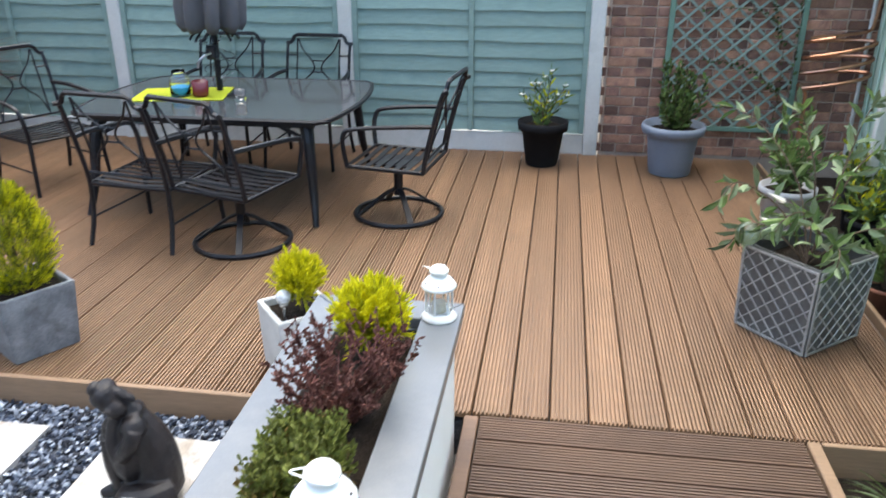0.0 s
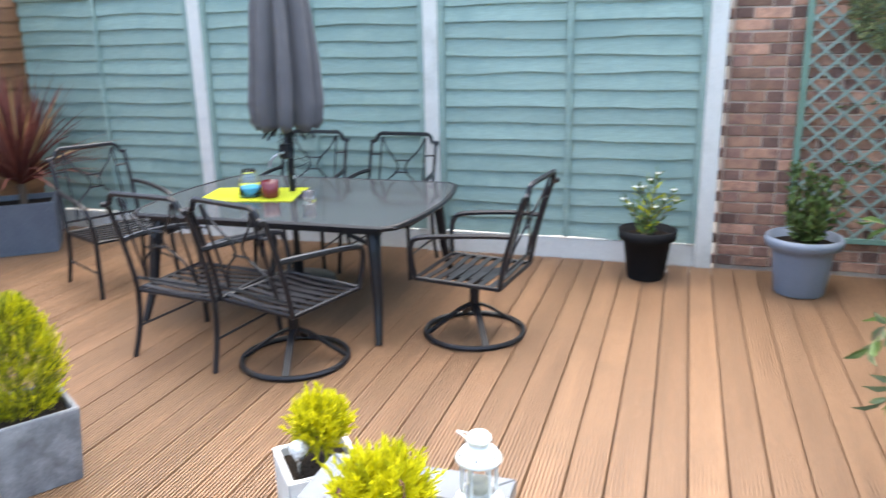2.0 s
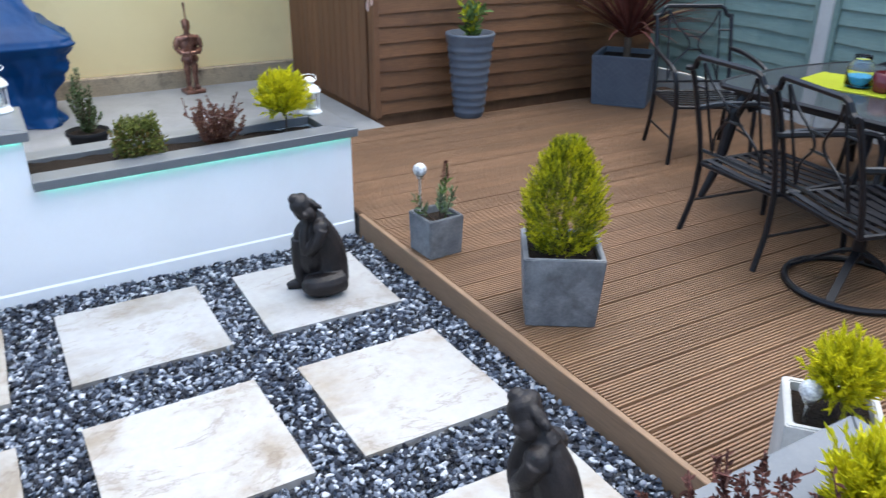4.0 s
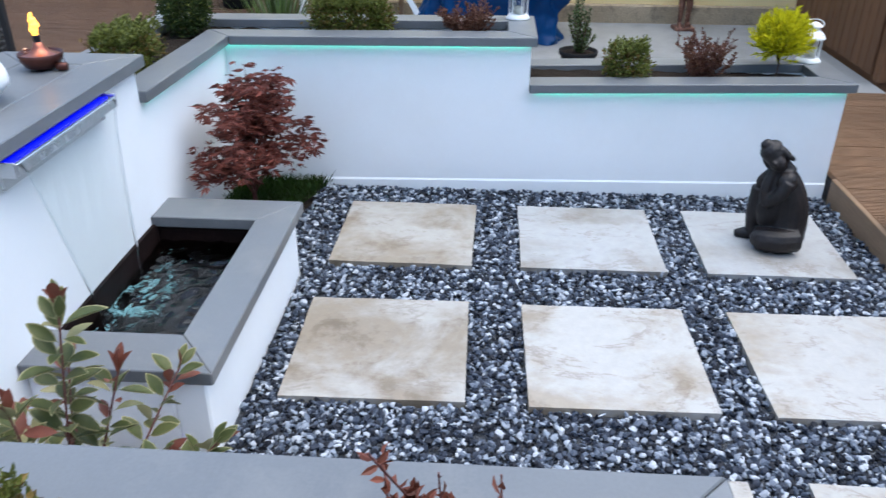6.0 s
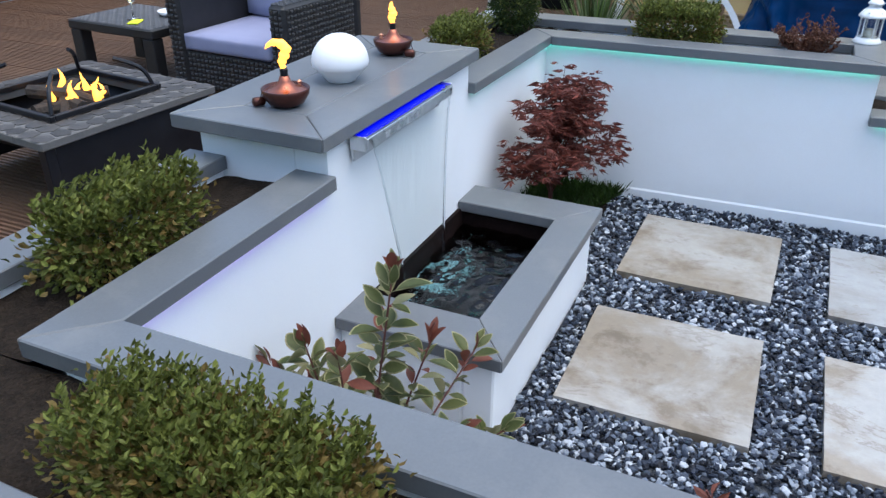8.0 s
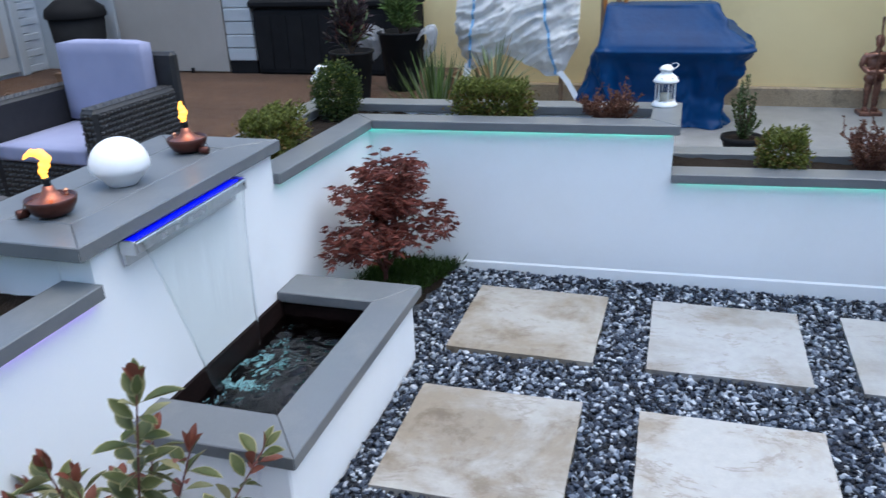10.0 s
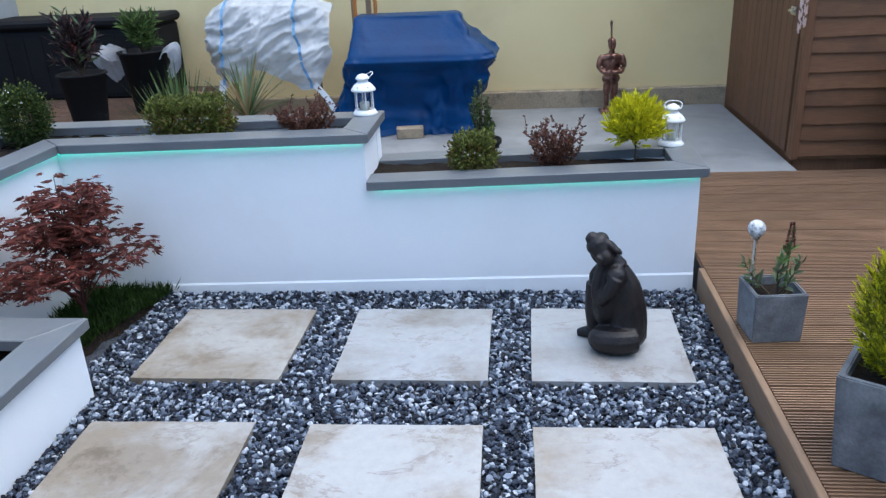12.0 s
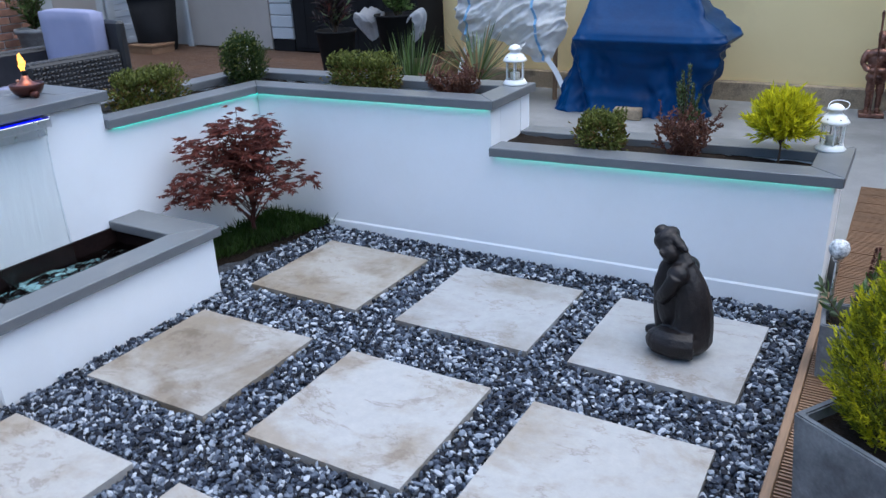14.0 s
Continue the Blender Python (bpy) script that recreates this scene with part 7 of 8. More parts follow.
bm = bmesh.new()
nu, nv = 130, 100
gr = [[bm.verts.new(bag_at(i / nu, j / nv)) for j in range(nv + 1)] for i in range(nu + 1)]
for i in range(nu):
    for j in range(nv):
        bm.faces.new((gr[i][j], gr[i + 1][j], gr[i + 1][j + 1], gr[i][j + 1]))
bmesh.ops.solidify(bm, geom=bm.faces[:], thickness=0.004)
part("sheet", bm, BAG, t, smooth=True)
for u0, u1 in ((0.17, 0.12), (0.74, 0.83)):
    pts = [bag_at(u0 + (u1 - u0) * max(0, j - 8) / 12, 0.35 + 0.64 * j / 20) + Vector((0.010, 0, 0.003)) for j in range(21)]
    part("strap", strip(bmesh.new(), pts, 0.022, 0.003, (0, 1, 0)), STRAPB, t, "blue webbing strap")
part("tail", strip(bmesh.new(), smooth_path([bag_at(0.86, 0.97) + Vector((0.01, 0, 0)), (0.23, 0.46, -0.08), (0.24, 0.53, -0.20)], 5), 0.045, 0.004, (0, 1, 0.3)), BAG, t)
part("tail", strip(bmesh.new(), smooth_path([bag_at(0.11, 0.97) + Vector((0.01, 0, 0)), (0.25, -0.41, -0.10), (0.25, -0.44, -0.26)], 5), 0.060, 0.004, (0, 1, 0.2)), BAG, t)
for y in (-0.36, 0.36):
    part("frame_leg", tube(bmesh.new(), [(0.0, y, -0.365), (0.0, y, 0.6)], 0.02, 6), EDGE, t)
HOSE = stuff_mat("orange_hose", (0.42, 0.15, 0.03), (0.52, 0.20, 0.045), 0.5, broad=8, fine=100, grain=0.08, bump=0.05)
t = thing("timber_stand", "orange-brown timber stand with a coiled hose beside the blue tarpaulin", "stand", (-6.55, 0.74, 0.085))
for y in (-0.06, 0.06):
    part("post", new_box(-0.02, 0.02, y - 0.02, y + 0.02, 0, 1.25, bevel=0.003), EDGE, t)
part("cross_bar", new_box(-0.018, 0.018, -0.0395, 0.0395, 1.0, 1.04), EDGE, t)
part("hose", tube(bmesh.new(), smooth_path([(0.03, 0.0, 1.24), (0.04, 0.10, 1.10), (0.04, 0.12, 0.90), (0.04, 0.04, 0.75), (0.04, -0.04, 0.85), (0.04, -0.03, 1.15), (0.03, 0.02, 1.28)], 5), 0.016, 8), HOSE, t, "orange garden hose")

FIG = stuff_mat("copper_figure", (0.045, 0.016, 0.012), (0.34, 0.17, 0.12), 0.32, metal=0.55, broad=16, fine=80, grain=0.25, bump=0.2)
bm = bmesh.new()


def lump(x, y, z, rx, ry, rz, ax=0.0, ay=0.0, az=0.0):
    g4 = bmesh.ops.create_icosphere(bm, subdivisions=3, radius=1.0)["verts"]
    bmesh.ops.transform(bm, matrix=pose(x, y, z, ax, ay, az) @ Matrix.Diagonal((rx, ry, rz, 1)), verts=g4)


box(bm, -0.075, 0.075, -0.085, 0.085, 0.0, 0.030)
for a in ((0.015, -0.036, 0.045, 0.044, 0.024, 0.018), (0.015, 0.036, 0.045, 0.044, 0.024, 0.018), (0, -0.034, 0.115, 0.024, 0.022, 0.085), (0, 0.034, 0.115, 0.024, 0.022, 0.085), (0, -0.034, 0.215, 0.032, 0.030, 0.085), (0, 0.034, 0.215, 0.032, 0.030, 0.085),
          (0, 0, 0.285, 0.054, 0.078, 0.050), (0, 0, 0.32, 0.048, 0.062, 0.05), (0, 0, 0.40, 0.052, 0.076, 0.085), (0, 0, 0.455, 0.045, 0.092, 0.040), (0.0, -0.100, 0.425, 0.028, 0.024, 0.062, -14), (0.0, 0.100, 0.425, 0.028, 0.024, 0.062, 14),
          (0.035, -0.080, 0.355, 0.055, 0.024, 0.022, 0, 20, 30), (0.035, 0.080, 0.355, 0.055, 0.024, 0.022, 0, 20, -30), (0.080, -0.022, 0.348, 0.024, 0.040, 0.020), (0.080, 0.022, 0.348, 0.024, 0.040, 0.020), (0, 0, 0.50, 0.024, 0.024, 0.035), (0.006, 0, 0.56, 0.036, 0.034, 0.048), (-0.010, 0, 0.585, 0.036, 0.036, 0.032)):
    lump(*a)
tube(bm, [(0.098, -0.012, 0.03), (0.098, -0.030, 0.72)], 0.0085, 8)
lump(0.098, -0.031, 0.735, 0.012, 0.012, 0.032)
fig = put(bm, FIG, "statue", smooth=True)
fig.matrix_basis = pose(-6.68, 2.77, 0.085, 0, 0, 6) @ Matrix.Diagonal((0.95, 0.98, 1.0, 1))
re = fig.modifiers.new("remesh", "REMESH")
re.mode, re.voxel_size, re.use_smooth_shade = "VOXEL", 0.006, True
tagged(fig, "copper-coloured standing warrior statue with a staff by the yellow wall", "statue")

# ---- plants behind the west planter ----
t = round_pot("plant_pot", "low dark plastic pot on the concrete patio", (-5.33, 1.75, 0.085), [(0, 0), (0.10, 0), (0.125, 0.10), (0.138, 0.11), (0.138, 0.135), (0.125, 0.135), (0.118, 0.11), (0, 0.11)], BLACKPOT, 0.115, 0.117)
rng = np.random.default_rng(120)
stems = []
for j in range(26):
    a, s, hh = rng.uniform(0, 6.28), rng.uniform(0.04, 0.17), rng.uniform(0.10, 0.43)
    s *= 1.2 - hh * 2.2
    stems.append([(0, 0, 0), (s * 0.7 * math.cos(a), s * 0.7 * math.sin(a), hh * 0.6), (s * math.cos(a), s * math.sin(a), hh)])
leafy((-5.33, 1.75, 0.195), stems, 0.032, 0.011, 121, "small dark green conical conifer in a dark pot", "conifer", "dwarf_conifer", mats=((L_DARK, 0.6), (L_GREEN, 0.2), (L_GREY, 0.2)), per=50, start=0.02)
strap_plant((-5.36, -0.40, 0.085), 170, 0.82, 0.020, 122, "clump of upright sword-shaped green leaves behind the planter", ((L_DARK, 0.35), (L_GREEN, 0.45), (L_GREY, 0.2)), 0.18, "iris_clump", 0, 0.14)
strap_plant((-5.90, -0.10, 0.085), 60, 0.66, 0.028, 123, "variegated spiky plant with straw-coloured outer leaves", ((L_GREEN, 0.3), (L_GREY, 0.45), (L_STRAW, 0.25)), 0.35, "spiky_plant", 0.20, 0.22)
L_PURP = leaf_mat("black_purple_leaf", (0.018, 0.012, 0.014), (0.046, 0.032, 0.034), vary=0.5, rough=0.35)
for i, (x, y, r, h) in enumerate(((-5.22, -0.99, 0.16, 0.40), (-5.85, -0.83, 0.18, 0.46))):
    round_pot("tall_planter", ("tall black planter standing on the south deck", "tall black planter wrapped in clear plastic sheet")[i], (x, y, SOUTH_Z), [(0, 0), (r * 0.66, 0), (r * 0.70, 0.02), (r * 0.97, h * 0.96), (r * 1.05, h * 0.97), (r * 1.05, h), (r * 0.95, h), (r * 0.9, h * 0.9), (0, h * 0.9)], BLACKPOT, h * 0.92, r * 0.9)
    rng = np.random.default_rng(130 + i)
    stems = []
    for j in range(30):
        a, s, hh = rng.uniform(0, 6.28), rng.uniform(0.03, (0.20, 0.15)[i]), rng.uniform(0.10, (0.44, 0.30)[i])
        stems.append([(0, 0, 0), (s * 0.5 * math.cos(a), s * 0.5 * math.sin(a), hh * 0.7), (s * math.cos(a), s * math.sin(a), hh)])
    leafy((x, y, SOUTH_Z + h * 0.92), stems, 0.11, 0.022, 135 + i, ("dark purple leafy shrub in a tall black planter", "green leafy shrub in a wrapped black planter")[i], name="shrub",
          mats=((L_PURP, 0.80), (L_STRAP, 0.08), (L_GREY, 0.12)) if i == 0 else ((L_DARK, 0.5), (L_GREEN, 0.5)), per=16, start=0.25)
FILM = stuff_mat("cloudy_plastic_sheet", (0.36, 0.38, 0.42), (0.48, 0.50, 0.54), 0.3, broad=8, fine=90, grain=0.06, bump=0.5, depth=0.01, translucent=0.3)
FILM.node_tree.nodes["Principled BSDF"].inputs["Alpha"].default_value = 0.6
for s in (-1, 1):
    # bunched at the rim, bulging outwards and hanging in creased folds
    bm = bmesh.new()
    nu = 40
    path = smooth_path([(-0.03, -0.02), (0.02, 0.055), (0.085, 0.085), (0.125, 0.02), (0.110, -0.08), (0.06, -0.15), (0.03, -0.18)], 4)
    grid = []
    for j, q in enumerate(path):
        f = j / (len(path) - 1)
        wide = 0.09 + 0.06 * math.sin(math.pi * min(1.0, f * 1.15)) ** 0.8
        row = []
        for i in range(nu + 1):
            u = 2 * i / nu - 1
            crease = 0.018 * math.sin(u * 9 + s + 2.5 * noise.noise((u * 2, f * 3, s))) * math.sin(math.pi * f) + 0.02 * noise.noise((u * 4, f * 6, 2 + s))
            arch = 1 - 0.45 * u * u
            row.append(bm.verts.new((u * wide, s * (q.x * arch + crease), q.y * arch + 0.6 * crease)))
        grid.append(row)
    for a, b in zip(grid, grid[1:]):
        for i in range(nu):
            bm.faces.new((a[i], a[i + 1], b[i + 1], b[i]))
    w = put(bm, FILM, "plastic_sheet", smooth=True)
    w.matrix_basis = pose(-5.78, -0.83 + s * 0.185, SOUTH_Z + 0.42, 0, 0, 20 * s)
    tagged(w, "cloudy plastic sheet bunched over a black planter's rim", "plastic sheet")

# ---- storage box, door and wall to the south-west ----
t = thing("storage_box", "long black plastic garden storage box by the yellow wall", "storage box", (-6.60, -1.70, SOUTH_Z))
bm = new_box(-0.27, 0.22, -0.74, 0.74, 0.0, 0.58, bevel=0.02)
part("body", bm, BLACKPOT, t)
for i in range(9):
    part("panel", new_box(0.221, 0.227, -0.71 + i * 0.158, -0.71 + i * 0.158 + 0.146, 0.05, 0.53, bevel=0.002), BLACKPOT, t)
part("lid", new_box(-0.29, 0.25, -0.77, 0.77, 0.585, 0.665, bevel=0.025), BLACKPOT, t)
# cream and white held down to mid-grey: the wall's shade is in the colour
WARM = stuff_mat("shaded_cream_door", (0.30, 0.275, 0.25), (0.34, 0.31, 0.285), 0.5, broad=3, fine=120, grain=0.03, bump=0.05)
UPVC = stuff_mat("shaded_white_cladding", (0.36, 0.38, 0.40), (0.42, 0.44, 0.46), 0.5, broad=3, fine=120, grain=0.03, bump=0.05)
HX = -6.40
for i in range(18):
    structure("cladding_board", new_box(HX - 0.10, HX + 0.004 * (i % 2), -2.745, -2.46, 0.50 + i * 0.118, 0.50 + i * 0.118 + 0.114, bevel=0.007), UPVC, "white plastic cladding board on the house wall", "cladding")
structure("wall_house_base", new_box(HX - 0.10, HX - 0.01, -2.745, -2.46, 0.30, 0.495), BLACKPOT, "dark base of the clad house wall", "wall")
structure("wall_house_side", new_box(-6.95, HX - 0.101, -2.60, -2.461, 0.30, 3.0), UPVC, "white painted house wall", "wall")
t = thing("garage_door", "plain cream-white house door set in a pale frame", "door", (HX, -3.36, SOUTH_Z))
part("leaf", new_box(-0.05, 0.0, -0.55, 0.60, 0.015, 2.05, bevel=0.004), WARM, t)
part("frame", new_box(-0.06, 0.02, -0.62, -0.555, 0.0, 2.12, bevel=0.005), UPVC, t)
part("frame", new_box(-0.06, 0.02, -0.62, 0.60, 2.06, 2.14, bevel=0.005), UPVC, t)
part("door_stop", new_box(0.002, 0.025, 0.20, 0.225, 0.0, 0.05, bevel=0.003), BLACK, t)
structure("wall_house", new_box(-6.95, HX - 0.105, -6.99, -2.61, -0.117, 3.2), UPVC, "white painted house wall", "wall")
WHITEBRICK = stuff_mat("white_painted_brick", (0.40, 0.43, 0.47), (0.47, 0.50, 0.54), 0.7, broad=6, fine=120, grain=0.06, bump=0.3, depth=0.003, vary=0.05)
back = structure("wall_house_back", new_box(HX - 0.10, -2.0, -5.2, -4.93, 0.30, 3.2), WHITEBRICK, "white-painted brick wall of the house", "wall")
me = {}
for key, mat in (("white", WHITEBRICK), ("red", BRICK)):
    me[key] = bpy.data.meshes.new("brick")
    bm = new_box(-0.1075, 0.1075, 0.0, 0.016, -0.0325, 0.0325, bevel=0.004)
    bm.to_mesh(me[key])
    bm.free()
    me[key].materials.append(mat)
for r in range(19):
    for c in range(14):
        x = HX - 0.04 + 0.1075 + c * 0.225 + (0.1125 if r % 2 else 0.0)
        if -6.20 < x < -5.24:
            continue
        b = new("brick", me["white" if x < -6.0 else "red"])
        b.parent = back
        b.location = (x, -4.934, SOUTH_Z + 0.04 + r * 0.075)
t = thing("patio_door", "white plastic house door standing in the brick wall", "door", (-5.72, -4.93, SOUTH_Z))
part("leaf", new_box(-0.36, 0.36, 0.0, 0.04, 0.04, 2.0, bevel=0.006), UPVC, t)
for x in (-0.42, 0.42):
    part("frame", new_box(x - 0.05, x + 0.05, 0.0, 0.07, 0.0, 2.08, bevel=0.006), UPVC, t)
part("panel", new_box(-0.26, 0.26, 0.041, 0.048, 0.2, 0.9, bevel=0.006), WARM, t)
part("panel", new_box(-0.26, 0.26, 0.041, 0.048, 1.05, 1.85, bevel=0.006), WARM, t)
round_pot("plant_pot", "grey plastic pot with dark foliage beside the house door", (-5.00, -4.55, SOUTH_Z), [(0, 0), (0.13, 0), (0.135, 0.02), (0.18, 0.30), (0.20, 0.31), (0.20, 0.35), (0.185, 0.35), (0.175, 0.30), (0, 0.30)], CEMENT, 0.31, 0.176)
rng = np.random.default_rng(140)
stems = [[(0, 0, 0), (0.10 * math.cos(a), 0.10 * math.sin(a), h * 0.6), (0.22 * math.cos(a), 0.22 * math.sin(a), h)] for a, h in zip(rng.uniform(0, 6.28, 22), rng.uniform(0.2, 0.7, 22))]
leafy((-5.00, -4.55, SOUTH_Z + 0.31), stems, 0.09, 0.03, 141, "dark leafy shrub in a grey pot", name="shrub", mats=((L_DARK, 0.7), (L_GREEN, 0.3)), per=18, start=0.1)
t = thing("black_bin", "black plastic dustbin with a domed lid by the white wall", "dustbin", (-6.08, -4.10, SOUTH_Z))
part("body", lathe(bmesh.new(), [(0, 0), (0.19, 0), (0.20, 0.02), (0.25, 0.56), (0, 0.56)], 24), BLACKPOT, t, smooth=True)
part("lid", lathe(bmesh.new(), [(0.27, 0.56), (0.275, 0.585), (0.26, 0.64), (0.17, 0.71), (0.08, 0.735), (0, 0.74)], 24), BLACKPOT, t, smooth=True)
t = thing("timber_step", "low oiled timber step on the upper deck", "step", (-5.92, -3.98, SOUTH_Z))
part("tread", new_box(-0.16, 0.16, -0.22, 0.14, 0.07, 0.095, bevel=0.004), DECK, t)
part("riser", new_box(-0.15, 0.15, -0.21, 0.13, 0.0, 0.0695), DECK, t)

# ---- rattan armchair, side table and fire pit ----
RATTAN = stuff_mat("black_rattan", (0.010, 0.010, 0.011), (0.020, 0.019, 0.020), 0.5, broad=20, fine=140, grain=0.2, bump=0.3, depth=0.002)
# weave strands: a lighter copy of the rattan, its highlights put into the colour
RATTAN_LIT = stuff_mat("highlit_rattan", (0.018, 0.017, 0.017), (0.046, 0.043, 0.042), 0.40, broad=20, fine=140, grain=0.2, bump=0.3, depth=0.002)
CUSH = stuff_mat("lilac_grey_cushion", (0.215, 0.225, 0.34), (0.26, 0.27, 0.39), 0.9, broad=3, fine=220, grain=0.05, bump=0.2, depth=0.001)


def weave(bm, o, u, v, nu, nv, size):
    """Raised weave strands on a panel: o corner, u and v its sides."""
    o, u, v = Vector(o), Vector(u), Vector(v)
    nrm = u.cross(v).normalized()
    for i in range(nu):
        for j in range(nv):
            c = o + u * ((i + 0.5) / nu) + v * ((j + 0.5) / nv)
            a, b = (u / nu * 0.46, v / nv * 0.30) if (i + j) % 2 else (u / nu * 0.30, v / nv * 0.46)
            q = [bm.verts.new(c + a * sx + b * sy + nrm * (0.001)) for sx, sy in ((-1, -1), (1, -1), (1, 1), (-1, 1))]
            top = bm.verts.new(c + nrm * size)
            for k in range(4):
                bm.faces.new((q[k], q[(k + 1) % 4], top))
    return bm


def cushion(bm, x0, x1, y0, y1, z0, z1):
    box(bm, x0, x1, y0, y1, z0, z1)
    bmesh.ops.subdivide_edges(bm, edges=bm.edges[:], cuts=6, use_grid_fill=True)
    cx, cy, cz = (x0 + x1) / 2, (y0 + y1) / 2, (z0 + z1) / 2
    for w in bm.verts:
        a, b, c = [2 * abs(q) for q in ((w.co.x - cx) / (x1 - x0), (w.co.y - cy) / (y1 - y0), (w.co.z - cz) / (z1 - z0))]
        e = max(a ** 6 * b ** 6, b ** 6 * c ** 6, a ** 6 * c ** 6)
        s = 1 - 0.025 * e
        w.co = Vector((cx + (w.co.x - cx) * s, cy + (w.co.y - cy) * s, cz + (w.co.z - cz) * (s - 0.05 * max(a, b) ** 4)))
    return bm


def armchair(place, turn):
    t = thing("rattan_armchair", "black rattan garden armchair with lilac-grey cushions", "armchair", place, turn, "rattan seats")
    for s in (-1, 1):
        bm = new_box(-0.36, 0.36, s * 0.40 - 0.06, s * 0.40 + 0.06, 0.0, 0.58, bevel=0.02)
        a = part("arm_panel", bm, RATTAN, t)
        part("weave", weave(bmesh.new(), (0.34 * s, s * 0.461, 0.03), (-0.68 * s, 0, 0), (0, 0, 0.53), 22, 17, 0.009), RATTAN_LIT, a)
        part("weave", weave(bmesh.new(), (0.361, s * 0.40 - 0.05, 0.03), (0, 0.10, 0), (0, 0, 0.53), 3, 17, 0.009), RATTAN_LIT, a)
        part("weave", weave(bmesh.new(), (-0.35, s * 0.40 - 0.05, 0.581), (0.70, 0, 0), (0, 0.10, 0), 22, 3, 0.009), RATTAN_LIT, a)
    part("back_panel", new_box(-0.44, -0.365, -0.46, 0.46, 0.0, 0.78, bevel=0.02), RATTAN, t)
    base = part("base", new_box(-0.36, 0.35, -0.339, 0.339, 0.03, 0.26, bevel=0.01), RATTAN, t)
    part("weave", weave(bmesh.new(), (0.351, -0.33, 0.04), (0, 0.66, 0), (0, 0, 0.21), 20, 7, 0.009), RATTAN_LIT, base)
    part("seat_cushion", cushion(bmesh.new(), -0.355, 0.37, -0.335, 0.335, 0.262, 0.36), CUSH, t, "lilac-grey seat cushion", smooth=True)
    part("back_cushion", cushion(bmesh.new(), -0.36, -0.24, -0.33, 0.33, 0.36, 0.86), CUSH, t, "lilac-grey back cushion", smooth=True)
    t.scale = (0.83, 0.83, 0.86)
    return t


armchair((-3.10, -1.60, SOUTH_Z), -3)
t = thing("side_table", "low black rattan side table beside the armchair", "side table", (-3.07, -2.40, SOUTH_Z), -3)
tp = part("top", new_box(-0.30, 0.30, -0.36, 0.36, 0.30, 0.36, bevel=0.008), RATTAN, t)
part("weave", weave(bmesh.new(), (-0.28, -0.34, 0.361), (0.56, 0, 0), (0, 0.68, 0), 14, 17, 0.008), stuff_mat("grey_rattan", (0.07, 0.07, 0.075), (0.13, 0.13, 0.135), 0.45, broad=20, fine=140, grain=0.2, bump=0.2), tp)
for x in (-0.25, 0.25):
    for y in (-0.31, 0.31):
        part("leg", new_box(x - 0.045, x + 0.045, y - 0.045, y + 0.045, 0.0, 0.299, bevel=0.006), RATTAN, t)
t.scale = (0.83, 0.88, 0.84)
t = thing("wine_glass", "wine glass half full of white wine on the side table", "wine glass", (-2.96, -2.36, SOUTH_Z + 0.308))
part("glass", lathe(bmesh.new(), [(0, 0), (0.034, 0), (0.034, 0.003), (0.005, 0.008), (0.004, 0.085), (0.020, 0.10), (0.038, 0.13), (0.040, 0.16), (0.033, 0.20), (0.031, 0.20), (0.037, 0.16), (0.035, 0.13), (0.018, 0.103), (0, 0.098)], 20), GLASS, t, smooth=True)
WINE = clear("white_wine", (0.85, 0.82, 0.45), 0.0, 1.34)
part("wine", lathe(bmesh.new(), [(0, 0.1), (0.017, 0.104), (0.034, 0.13), (0.034, 0.145), (0, 0.145)], 20), WINE, t, smooth=True)
t = thing("ashtray", "pale round dish on the side table", "dish", (-3.15, -2.26, SOUTH_Z + 0.308))
part("dish", lathe(bmesh.new(), [(0, 0), (0.06, 0), (0.078, 0.025), (0.072, 0.025), (0.055, 0.008), (0, 0.008)], 20), GLOBE, t, smooth=True)
t = thing("napkin", "lime green folded napkin on the side table", "napkin", (-2.91, -2.30, SOUTH_Z + 0.307), 25)
part("cloth", new_box(-0.05, 0.05, -0.03, 0.03, 0.0, 0.008, bevel=0.003), CLOTH, t)

STONE = stuff_mat("slate_mosaic", (0.030, 0.027, 0.025), (0.066, 0.060, 0.056), 0.55, broad=9, fine=90, grain=0.15, bump=0.4, depth=0.003, vary=0.35)
GROUT = stuff_mat("pale_grout", (0.10, 0.095, 0.09), (0.13, 0.125, 0.12), 0.8, broad=9, fine=90, grain=0.1, bump=0.2)
t = thing("fire_pit", "square slate-topped fire pit table with burning logs", "fire pit", (-1.77, -1.55, SOUTH_Z), -6)
hz = 0.375
